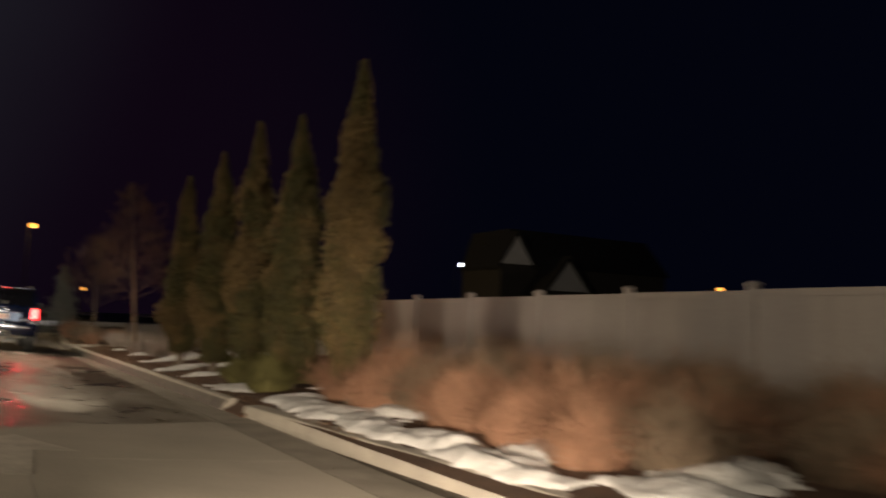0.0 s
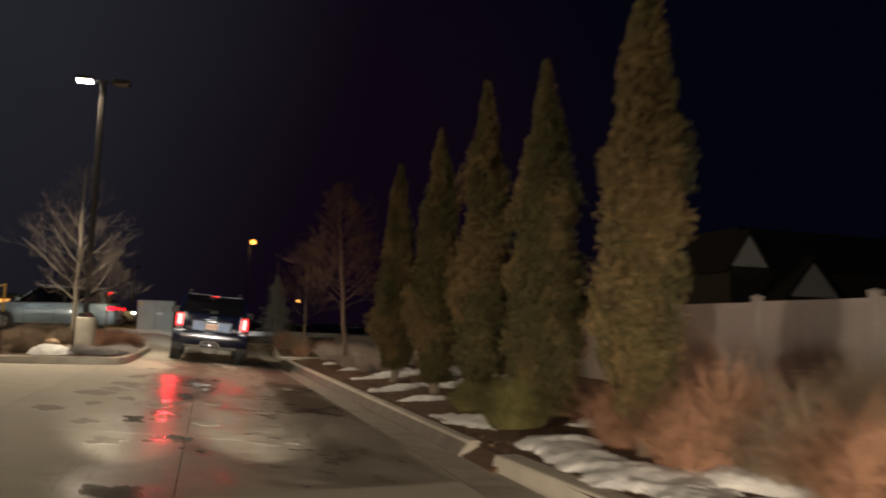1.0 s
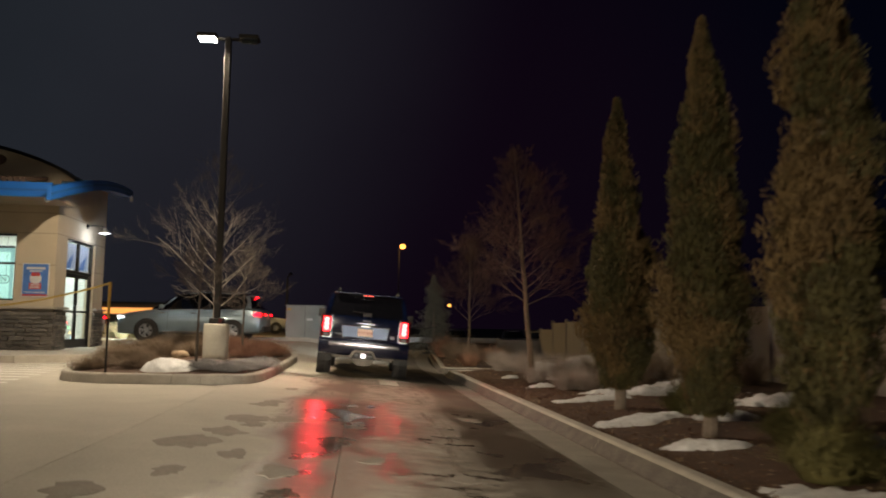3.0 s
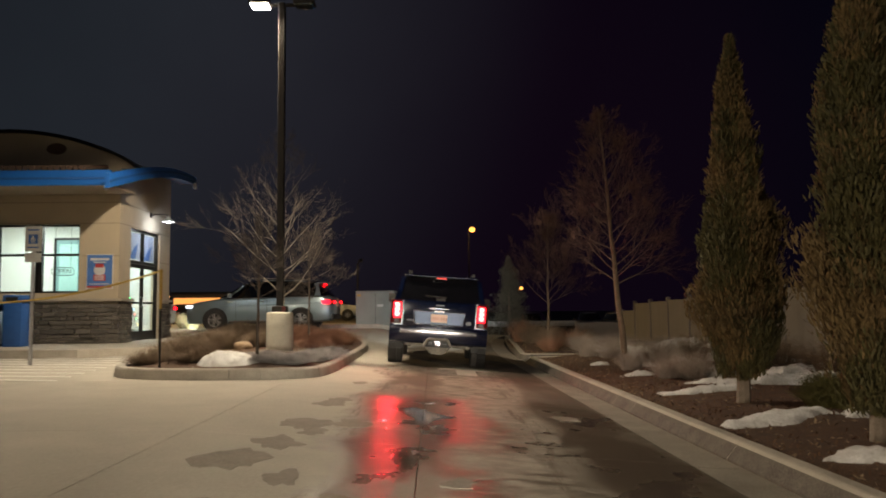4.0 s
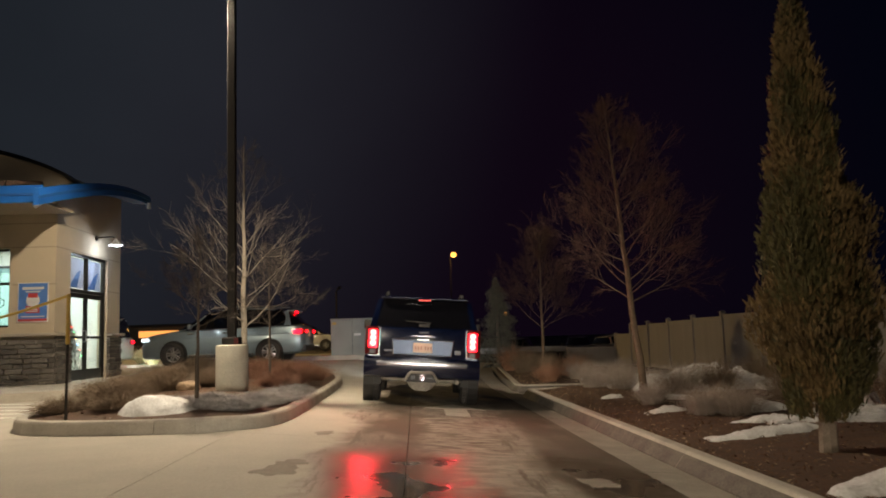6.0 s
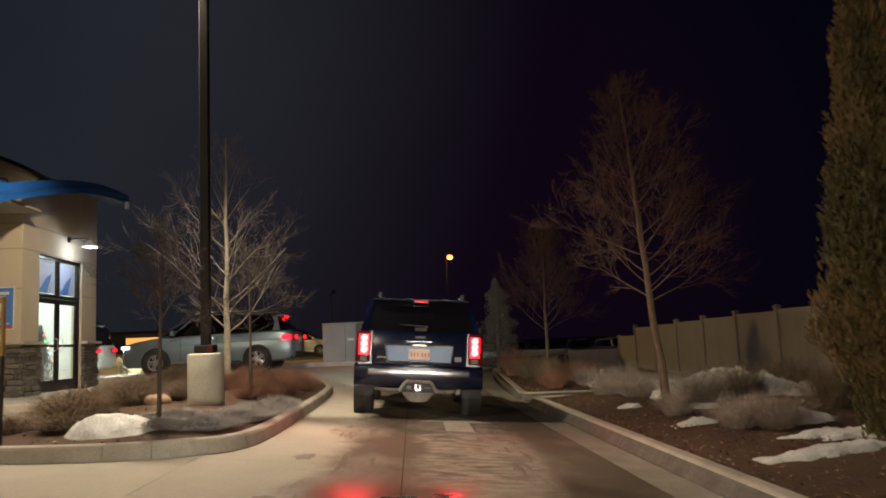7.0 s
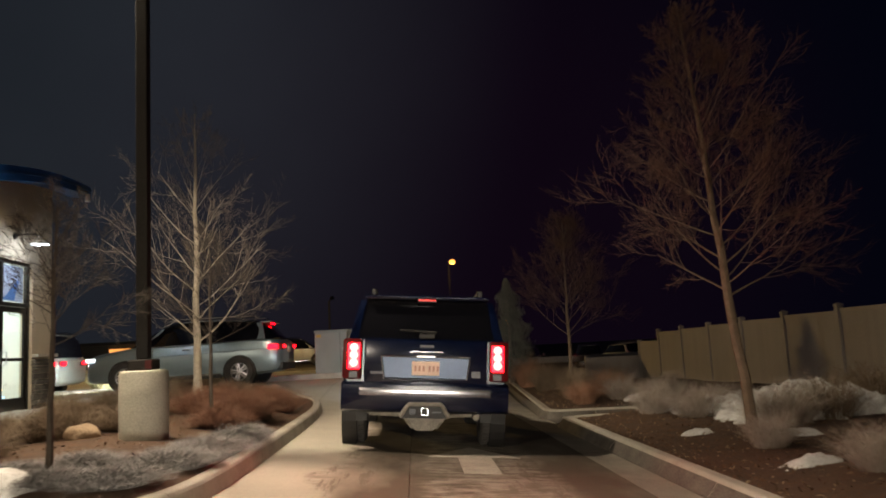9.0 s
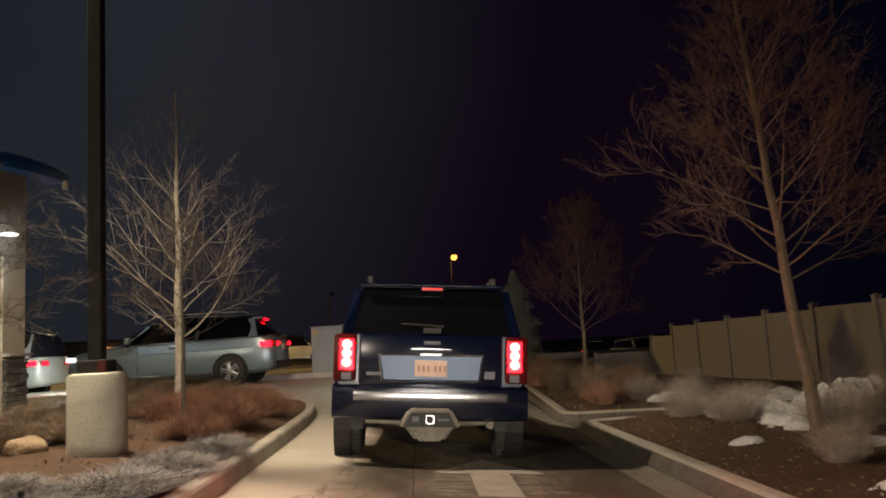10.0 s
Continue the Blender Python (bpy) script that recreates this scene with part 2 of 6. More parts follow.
M = dict(
    slab=pavement_mat("worn_concrete", (0.46, 0.42, 0.35), 1.0),
    cast=mat("stained_cast_concrete", (0.6, 0.57, 0.48), (0.38, 0.36, 0.29), 0.9, scale=2.2, fine=60, bump=0.3),
    kerb=mat("kerb_concrete", (0.48, 0.44, 0.375), (0.29, 0.265, 0.225), 0.9, scale=3, fine=80, bump=0.3, rnd=0.06),
    # kerb face, darker and more mottled than the top
    kerb_face=mat("dark_kerb_face", (0.17, 0.148, 0.125), (0.055, 0.048, 0.04), 0.85, scale=4.5, fine=60, bump=0.3),
    gutter=mat("gutter_concrete", (0.37, 0.335, 0.28), (0.19, 0.17, 0.14), 0.75, scale=2.5, fine=70, bump=0.3),
    paint=mat("worn_road_paint", (0.85, 0.83, 0.78), (0.62, 0.6, 0.55), 0.7, scale=7, fine=50),
    earth=mat("dry_winter_earth", (0.09, 0.07, 0.05), (0.04, 0.032, 0.025), 0.95, scale=2, fine=30, bump=0.6, bump_dist=0.03),
    mulch=mat("bark_mulch", (0.115, 0.06, 0.033), (0.045, 0.024, 0.014), 0.95, scale=5, fine=130, bump=0.5, bump_dist=0.02),
    chip=mat("bark_chip", (0.2, 0.11, 0.06), (0.06, 0.034, 0.02), 0.95, scale=20, fine=90),
    litter=mat("pale_leaf_litter", (0.42, 0.31, 0.2), (0.2, 0.14, 0.085), 0.95, scale=30, fine=90),
    snow=mat("old_snow", (0.82, 0.82, 0.82), (0.5, 0.49, 0.47), 0.7, scale=7, fine=40, bump=0.6, bump_dist=0.03),
    render=mat("beige_stucco", (0.52, 0.44, 0.32), (0.44, 0.37, 0.27), 0.9, scale=2, fine=140, bump=0.3, bump_dist=0.004),
    render_dark=mat("taupe_stucco", (0.36, 0.3, 0.22), (0.3, 0.25, 0.19), 0.9, scale=2, fine=140, bump=0.3, bump_dist=0.004),
    stone=mat("ledge_stone", (0.16, 0.14, 0.12), (0.065, 0.058, 0.052), 0.9, scale=8, fine=60, bump=0.7, bump_dist=0.015, rnd=0.35),
    cap=mat("cast_stone_cap", (0.42, 0.37, 0.3), rough=0.9),
    blue=mat("blue_painted_metal", (0.02, 0.15, 0.55), (0.015, 0.12, 0.45), 0.4, scale=1.5, fine=30, bump=0.03),
    bronze=mat("dark_bronze_frame", (0.03, 0.027, 0.025), rough=0.4, metal=0.6, bump=0.03),
    tile=mat("brown_roof_tile", (0.13, 0.08, 0.055), rough=0.85, scale=5, fine=50),
    glass=glass_mat("clear_window_glass", (0.95, 1, 0.98)),
    room=mat("white_room_paint", (0.78, 0.78, 0.74), (0.74, 0.74, 0.7), 0.85, scale=1, fine=60, bump=0.05),
    room_floor=mat("room_floor_tile", (0.35, 0.33, 0.3), rough=0.4, scale=2),
    teal=mat("pale_teal_frame", (0.25, 0.42, 0.42), rough=0.6),
    pale_teal=mat("pale_teal_film", (0.42, 0.66, 0.62), (0.36, 0.58, 0.55), 0.4, scale=1.5),
    fence=mat("tan_vinyl_fence", (0.41, 0.37, 0.35), (0.35, 0.315, 0.3), 0.6, scale=1.2, fine=20, bump=0.08, rnd=0.04),
    pole=mat("bronze_pole_paint", (0.03, 0.027, 0.025), rough=0.7, scale=3, fine=40, bump=0.05, spec=0.2),
    bark=mat("grey_tree_bark", (0.30, 0.25, 0.2), (0.16, 0.13, 0.1), 0.95, scale=12, fine=70, bump=0.8, bump_dist=0.01),
    bark_pale=mat("pale_tree_bark", (0.5, 0.44, 0.36), (0.3, 0.26, 0.21), 0.95, scale=12, fine=70, bump=0.6, bump_dist=0.008),
    faded=mat("faded_road_paint", (0.62, 0.58, 0.5), (0.38, 0.35, 0.295), 0.8, scale=5, fine=40),
    isl_brown=mat("brown_winter_stems", (0.23, 0.165, 0.11), (0.11, 0.078, 0.052), 0.9, scale=6, fine=40, bump=0),
    isl_red=mat("red_brown_winter_stems", (0.27, 0.135, 0.085), (0.13, 0.062, 0.04), 0.9, scale=6, fine=40, bump=0),
    cover=mat("grey_cover_leaf", (0.4, 0.38, 0.37), (0.2, 0.185, 0.185), 0.9, scale=5, fine=40, bump=0),
    twig=mat("brown_twig_bark", (0.24, 0.17, 0.12), (0.13, 0.09, 0.065), 0.9, scale=10, fine=60, bump=0.2),
    twig_pale=mat("pale_twig_bark", (0.34, 0.28, 0.22), (0.19, 0.15, 0.115), 0.9, scale=10, fine=60, bump=0.2),
    twig_red=mat("reddish_twig_bark", (0.14, 0.075, 0.047), (0.07, 0.037, 0.024), 0.9, scale=10, fine=60, bump=0.2),
    bark_brown=mat("brown_tree_bark", (0.2, 0.145, 0.1), (0.1, 0.07, 0.048), 0.95, scale=12, fine=70, bump=0.8, bump_dist=0.01),
    juniper=mat("olive_juniper_spray", (0.22, 0.2, 0.07), (0.1, 0.095, 0.03), 0.8, scale=4, fine=25, bump=0),
    cypress=mat("evergreen_spray", (0.1, 0.088, 0.027), (0.038, 0.036, 0.013), 0.75, scale=4, fine=25, bump=0),
    cypress_dry=mat("browned_evergreen_spray", (0.2, 0.135, 0.053), (0.09, 0.062, 0.027), 0.8, scale=4, fine=25, bump=0),
    spruce=mat("blue_spruce_needles", (0.2, 0.2, 0.17), (0.08, 0.085, 0.075), 0.8, scale=4, fine=25, bump=0),
    dry=mat("dry_shrub_stems", (0.36, 0.27, 0.19), (0.17, 0.125, 0.085), 0.9, scale=6, fine=40, bump=0),
    dry_red=mat("russet_shrub_stems", (0.56, 0.32, 0.21), (0.26, 0.135, 0.08), 0.9, scale=6, fine=40, bump=0),
    dry_grey=mat("grey_shrub_stems", (0.54, 0.46, 0.4), (0.3, 0.25, 0.21), 0.9, scale=6, fine=40, bump=0),
    straw=mat("straw_grass_blade", (0.8, 0.73, 0.45), (0.56, 0.5, 0.28), 0.85, scale=5, fine=30, bump=0),
    rock=mat("tan_boulder", (0.42, 0.3, 0.19), (0.24, 0.17, 0.11), 0.9, scale=6, fine=40, bump=0.8, bump_dist=0.03),
    puddle=mat("damp_patch", (0.29, 0.255, 0.21), (0.19, 0.165, 0.135), 0.9, scale=6, fine=40, bump=0.1, bump_dist=0.003),
    plate_mark=mat("faded_plate_mark", (0.55, 0.24, 0.18), rough=0.5),
    plate_lamp=glow("lit_plate_lamp", (1.0, 0.9, 0.75), 3),
    tyre=mat("tyre_rubber", (0.05, 0.046, 0.044), (0.025, 0.023, 0.022), 0.8, scale=9, fine=80, bump=0.3),
    alloy=mat("alloy_wheel", (0.55, 0.55, 0.56), (0.4, 0.4, 0.42), 0.3, 0.9, scale=6, bump=0.02),
    chrome=mat("chrome_trim", (0.75, 0.75, 0.77), (0.65, 0.65, 0.68), 0.14, 1.0, bump=0.02),
    navy=mat("navy_car_paint", (0.003, 0.007, 0.03), (0.002, 0.005, 0.022), 0.2, 0.2, scale=2, fine=30, bump=0.02, coat=0.4),
    silver=mat("silver_car_paint", (0.25, 0.32, 0.36), (0.21, 0.27, 0.31), 0.3, 0.5, scale=2, fine=30, bump=0.01, coat=0.6),
    white_car=mat("white_car_paint", (0.7, 0.7, 0.68), rough=0.35, scale=2, bump=0.01, coat=0.5),
    dark_car=mat("dark_car_paint", (0.02, 0.02, 0.022), rough=0.3, scale=2, bump=0.01, coat=0.5),
    gate_panel=mat("brushed_plate_surround", (0.04, 0.055, 0.09), (0.025, 0.037, 0.065), 0.36, 0.6, scale=3, bump=0.02),
    pale_car=mat("pale_silver_car_paint", (0.22, 0.22, 0.21), rough=0.35, scale=2, bump=0.01, coat=0.5),
    tint=mat("tinted_glass", (0.006, 0.006, 0.008), rough=0.06, scale=2, bump=0, spec=0.6),
    black=mat("black_trim_plastic", (0.016, 0.015, 0.015), rough=0.6, fine=90),
    frame_steel=mat("dirty_chassis_steel", (0.34, 0.31, 0.27), (0.15, 0.135, 0.115), 0.75, 0.15, scale=9),
    # plate colour carries a red tint in place of brake lamp light
    plate=mat("red_tinted_plate", (0.85, 0.58, 0.45), rough=0.45),
    cabinet=mat("grey_green_cabinet", (0.24, 0.26, 0.24), rough=0.6, scale=2, bump=0.05),
    yellow=mat("yellow_plastic", (0.45, 0.28, 0.05), rough=0.6),
    rope=mat("yellow_rope", (0.55, 0.38, 0.1), rough=0.8, fine=120),
    sign_white=mat("sign_sheet", (0.6, 0.6, 0.58), rough=0.5),
    sign_blue=mat("sign_blue", (0.03, 0.12, 0.4), rough=0.5),
    poster_blue=mat("poster_blue", (0.09, 0.22, 0.58), rough=0.4),
    poster_white=mat("poster_white", (0.7, 0.7, 0.7), rough=0.4),
    poster_red=mat("poster_red", (0.5, 0.06, 0.06), rough=0.4),
    decal=mat("lilac_window_film", (0.5, 0.55, 0.72), (0.4, 0.46, 0.66), 0.5, scale=1.5),
    siding=mat("white_siding", (0.8, 0.8, 0.8), rough=0.8),
    roofing=mat("dark_shingle", (0.025, 0.025, 0.027), rough=0.9, scale=2),
    house_wall=mat("house_wall_paint", (0.07, 0.065, 0.06), rough=0.9),
    badge=mat("dull_badge_metal", (0.12, 0.125, 0.14), (0.08, 0.085, 0.1), 0.5, 0.3, bump=0.02),
    bark_dark=mat("dark_sapling_bark", (0.085, 0.065, 0.05), (0.045, 0.035, 0.027), 0.9, scale=10, fine=60, bump=0.2),
    dull_chrome=mat("road_grimed_chrome", (0.4, 0.4, 0.44), (0.2, 0.2, 0.23), 0.24, 0.9, scale=9, bump=0.03),
    tail=glow("lit_tail_lamp", (1.0, 0.0012, 0.006), 16),
    tail_core=glow("lit_tail_lamp_core", (1.0, 0.13, 0.11), 9),
    tail_dim=mat("red_lens", (0.09, 0.002, 0.003), rough=0.35, bump=0, spec=0.25),
    tail_soft=glow("lit_small_red_lamp", (1.0, 0.004, 0.01), 2.2),
    led=glow("lit_pole_lamp", (1.0, 0.93, 0.8), 120),
    sodium=glow("lit_sodium_lamp", (1.0, 0.4, 0.07), 2.8),
    white_glow=glow("lit_white_lamp", (0.8, 0.9, 1.0), 30),
    headlight=glow("lit_headlamp", (1.0, 0.93, 0.82), 30),
    headlight_soft=glow("lit_low_headlamp", (0.9, 0.97, 1.0), 2.2),
    orange_band=glow("lit_orange_fascia", (1.0, 0.42, 0.1), 1.2),
    ceiling_glow=glow("lit_ceiling_panel", (0.85, 1.0, 0.95), 9),
)

# ---- mesh helpers ----


class Build:
    """Collects simple solids, and turns them into one mesh."""

    def __init__(self):
        self.v, self.f = [], []

    def add(self, verts, faces):
        k = len(self.v)
        self.v += [tuple(p) for p in verts]
        self.f += [tuple(i + k for i in q) for q in faces]
        return self

    def box(self, x0, x1, y0, y1, z0, z1, m=None, b=0.0):
        """A box whose edges are bevelled by b."""
        if not b:
            v = [(x, y, z) for z in (z0, z1) for y in (y0, y1) for x in (x0, x1)]
            f = [(0, 2, 3, 1), (4, 5, 7, 6), (0, 1, 5, 4), (2, 6, 7, 3), (0, 4, 6, 2), (1, 3, 7, 5)]
        else:
            bm = bmesh.new()
            bmesh.ops.create_cube(bm, size=1)
            for q in bm.verts:
                q.co = Vector(((x0 + x1) / 2 + q.co.x * (x1 - x0), (y0 + y1) / 2 + q.co.y * (y1 - y0), (z0 + z1) / 2 + q.co.z * (z1 - z0)))
            bmesh.ops.bevel(bm, geom=bm.edges[:], offset=b, segments=2, affect="EDGES", profile=0.5)
            v, f = [q.co.copy() for q in bm.verts], [[q.index for q in g.verts] for g in bm.faces]
            bm.free()
        if m is not None:
            v = [m @ Vector(p) for p in v]
        return self.add(v, f)

    def tube(self, pts, radii, n=6, caps=True):
        """A tube along points with a radius at each."""
        pts = [Vector(p) for p in pts]
        k = len(self.v)
        up = Vector((0.31, 0.17, 0.93)).normalized()
        for i, p in enumerate(pts):
            d = (pts[min(i + 1, len(pts) - 1)] - pts[max(i - 1, 0)]).normalized()
            a = d.cross(up)
            if a.length < 0.1:
                a = d.cross(Vector((1, 0, 0)))
            a.normalize()
            b = d.cross(a)
            for j in range(n):
                w = 2 * math.pi * j / n
                self.v.append(tuple(p + radii[i] * (math.cos(w) * a + math.sin(w) * b)))
        for i in range(len(pts) - 1):
            for j in range(n):
                self.f.append((k + i * n + j, k + i * n + (j + 1) % n, k + (i + 1) * n + (j + 1) % n, k + (i + 1) * n + j))
        if caps:
            self.f.append(tuple(k + j for j in range(n))[::-1])
            self.f.append(tuple(k + (len(pts) - 1) * n + j for j in range(n)))
        return self

    def lathe(self, prof, m, n=24):
        """A profile of (radius, height) turned about the z axis of m."""
        k = len(self.v)
        for r, h in prof:
            for j in range(n):
                w = 2 * math.pi * j / n
                self.v.append(tuple(m @ Vector((r * math.cos(w), r * math.sin(w), h))))
        for i in range(len(prof) - 1):
            for j in range(n):
                self.f.append((k + i * n + j, k + i * n + (j + 1) % n, k + (i + 1) * n + (j + 1) % n, k + (i + 1) * n + j))
        return self

    def prism(self, poly, x0, x1, m=None):
        """A polygon of (y, z) drawn out along x."""
        n = len(poly)
        v = [(x0, y, z) for y, z in poly] + [(x1, y, z) for y, z in poly]
        f = [tuple(range(n))[::-1], tuple(range(n, 2 * n))] + [(i, (i + 1) % n, n + (i + 1) % n, n + i) for i in range(n)]
        if m is not None:
            v = [m @ Vector(p) for p in v]
        return self.add(v, f)

    def loft(self, rings, caps=True):
        """Rings of equally many points, joined one to the next."""
        n = len(rings[0])
        v = [p for r in rings for p in r]
        f = [(i * n + j, i * n + (j + 1) % n, (i + 1) * n + (j + 1) % n, (i + 1) * n + j) for i in range(len(rings) - 1) for j in range(n)]
        if caps:
            f += [tuple(range(n))[::-1], tuple((len(rings) - 1) * n + j for j in range(n))]
        return self.add(v, f)

    def mesh(self, name, material, smooth=False):
        me = bpy.data.meshes.new(name)
        me.from_pydata(self.v, [], self.f)
        bm = bmesh.new()
        bm.from_mesh(me)
        if len(bm.faces) < 30000:
            bmesh.ops.recalc_face_normals(bm, faces=bm.faces[:])
        bm.to_mesh(me)
        bm.free()
        me.materials.append(material)
        if smooth:
            me.shade_smooth()
            me.set_sharp_from_angle(angle=radians(40))
        me.update()
        return me


def part(name, b, material, parent=None, label="", smooth=False):
    ob = new(name, b.mesh(name, material, smooth))
    ob.parent = parent
    return tagged(ob, label)


def thing(name, b, material, label, category, group="", kind="", smooth=False):
    return tagged(part(name, b, material, None, "", smooth), label, category, group, kind)


def empty(name, at, label, category, group="", kind="", turn=0):
    ob = new(name)
    ob.matrix_world = pose(*at, 0, 0, turn)
    return tagged(ob, label, category, group, kind)


def clip01(v):
    return max(0.0, min(1.0, v))


def smooth01(v):
    v = clip01(v)
    return v * v * (3 - 2 * v)


def gz(x, y):
    """Height of the paved ground: it falls to the right, rises behind the island."""
    z = 0.33 * clip01((2.6 - x) / 4.2)
    z += 0.3 * smooth01((y - 24) / 6) * clip01((1.5 - x) / 3)
    z -= 0.28 * smooth01((y - 16) / 22) * smooth01((x - 3.5) / 4)
    return z - 0.45 * smooth01((y - 40) / 25) * smooth01((x + 3) / 6)

# ---- ground, pavement, kerbs ----
rng = random.Random(4)


def sheet(xs, ys, zf):
    b = Build()
    nx = len(xs)
    v = [(x, y, zf(x, y)) for y in ys for x in xs]
    f = [(j * nx + i, j * nx + i + 1, (j + 1) * nx + i + 1, (j + 1) * nx + i) for j in range(len(ys) - 1) for i in range(nx - 1)]
    return b.add(v, f)


def spread(a, b, step):
    n = max(1, round((b - a) / step))
    return [a + (b - a) * i / n for i in range(n + 1)]


far = [-900, -300, -120, -60]
thing("ground", sheet(far + spread(-40, 40, 1.6) + [60, 120, 300, 900], far[:-1] + [-80, -40, -24] + spread(-16, 72, 1.6) + [100, 160, 300, 900],
      lambda x, y: gz(x, y) - 0.07), M["earth"], "dark bare winter ground around the car park", "ground", kind="structure", smooth=True)


def kx(y):
    """The line of the kerb along the lane's outer side."""
    if y < 5:
        return 3.1 + 0.006 * max(0.0, 1.0 - y) ** 2
    if y > 24:
        return 2.66 + 0.0045 * (y - 24) ** 2
    return 3.1 - 0.0225 * (y - 5)


road = empty("road", (0, 0, 0), "worn pale concrete lane with damp dark tyre tracks", "road", kind="structure")


def slab(x0, x1, y0, y1, x1f=None):
    g = 0.003
    n = max(2, round((y1 - y0) / 0.8))
    ys = [y0 + g + (y1 - y0 - 2 * g) * i / n for i in range(n + 1)]
    b, k = Build(), 6
    rows = []
    for y in ys:
        xe = x1f(y) if x1f else x1 - g
        rows.append([(x0 + g + (xe - x0 - g) * i / k, y) for i in range(k + 1)])
    v = [(x, y, gz(x, y)) for r in rows for x, y in r]
    m = k + 1
    f = [(j * m + i, j * m + i + 1, (j + 1) * m + i + 1, (j + 1) * m + i) for j in range(n) for i in range(k)]
    edge = [i for i in range(m)] + [j * m + k for j in range(1, n + 1)] + [n * m + i for i in range(k - 1, -1, -1)] + [j * m for j in range(n - 1, 0, -1)]
    q = len(v)
    v += [(v[i][0], v[i][1], v[i][2] - 0.06) for i in edge]
    f += [(edge[i], q + i, q + (i + 1) % len(edge), edge[(i + 1) % len(edge)]) for i in range(len(edge))]
    b.add(v, f)
    return part("slab", b, M["slab"], road)


for y0, y1 in zip(spread(-16, 46, 4.4)[:-1], spread(-16, 46, 4.4)[1:]):
    for x0, x1 in ((-25, -18), (-18, -12.5), (-12.5, -8.6), (-8.6, -5), (-5, -1.5), (-1.5, 0.36)):
        slab(x0, x1, y0, y1)
    slab(0.36, 2, y0, y1, lambda y: kx(y) - 0.46)


def offset(pts, d):
    """A line moved sideways by d to its left."""
    out = []
    for i, p in enumerate(pts):
        a, b = Vector(pts[max(i - 1, 0)]), Vector(pts[min(i + 1, len(pts) - 1)])
        t = (b - a).normalized()
        out.append((p[0] - t.y * d, p[1] + t.x * d))
    return out


def resample(pts, step):
    out = [Vector(pts[0])]
    for a, b in zip(pts[:-1], pts[1:]):
        a, b = Vector(a), Vector(b)
        n = max(1, round((b - a).length / step))
        out += [a + (b - a) * i / n for i in range(1, n + 1)]
    return [tuple(p) for p in out]


def rounded(pts, times=2, closed=False):
    for _ in range(times):
        q = []
        k = len(pts)
        for i in range(k if closed else k - 1):
            a, b = Vector(pts[i]), Vector(pts[(i + 1) % k])
            q += [tuple(a * 0.75 + b * 0.25), tuple(a * 0.25 + b * 0.75)]
        pts = q if closed else [pts[0]] + q[1:-1] + [pts[-1]]
    return pts


def kerb(line, length, label, height=0.15, wide=0.16, face="", batter=0.0):
    """A raised kerb of cast lengths; the road lies to the right of the line, the top's road-side edge. face: a material of its own for the face."""
    ob = empty("kerb", (0, 0, 0), label, "kerb", kind="structure")
    pts = resample(line, 0.5)
    per = max(2, round(length / 0.5))
    inner = offset(pts, 1)
    for s in range(0, len(pts) - 1, per):
        seg = list(range(s, min(s + per, len(pts) - 1) + 1))
        rings = []
        for k, i in enumerate(seg):
            p = Vector(pts[i])
            w = (Vector(inner[i]) - p).normalized()
            t = Vector((w.y, -w.x))
            sh = 0.004 if k == 0 else (-0.004 if k == len(seg) - 1 else 0)
            p = p + t * sh
            z = gz(*p)
            ring = []
            for o, h in ((-batter, -0.1), (-batter, 0.012), (0.02, height - 0.03), (0.035, height - 0.008), (0.055, height), (wide - 0.015, height), (wide, height - 0.015), (wide, -0.1)):
                q = p + w * o
                ring.append((q.x, q.y, z + h))
            rings.append(ring)
        stone = part("kerb_stone", Build().loft(rings), M["kerb"], ob)
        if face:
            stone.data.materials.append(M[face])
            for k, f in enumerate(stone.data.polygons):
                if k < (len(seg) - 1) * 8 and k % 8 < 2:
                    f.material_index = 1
    return ob


lane_line = [(kx(y), y) for y in spread(22.7, 5.85, 0.5)]
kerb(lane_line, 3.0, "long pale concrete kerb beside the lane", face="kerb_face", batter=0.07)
kerb([(kx(y), y) for y in spread(5.12, -14, 0.6)], 3.0, "broad pale concrete kerb running on past a drain gap", 0.13, 0.27)
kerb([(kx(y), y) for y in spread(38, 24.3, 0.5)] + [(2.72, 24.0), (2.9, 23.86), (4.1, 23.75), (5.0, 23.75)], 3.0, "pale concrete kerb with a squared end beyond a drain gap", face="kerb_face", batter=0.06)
kerb([(5.0, 22.9), (4.0, 22.9), (2.95, 22.85), (kx(22.7), 22.7)], 3.0, "low kerb end beside the drain gap")

gut = empty("gutter", (0, 0, 0), "concrete gutter pan along the kerb, stained darker", "gutter", kind="structure")
for y0, y1 in zip(spread(-14, 38, 3)[:-1], spread(-14, 38, 3)[1:]):
    b = Build()
    ys = spread(y0 + 0.006, y1 - 0.006, 0.6)
    v = []
    for y in ys:
        for o, h in ((-0.46, 0.004), (-0.2, -0.004), (0.02, -0.012)):
            v.append((kx(y) + o, y, gz(kx(y) + o, y) + h))
    b.add(v, [(i * 3 + j, i * 3 + j + 1, i * 3 + j + 4, i * 3 + j + 3) for i in range(len(ys) - 1) for j in range(2)])
    part("gutter_pan", b, M["gutter"], gut)

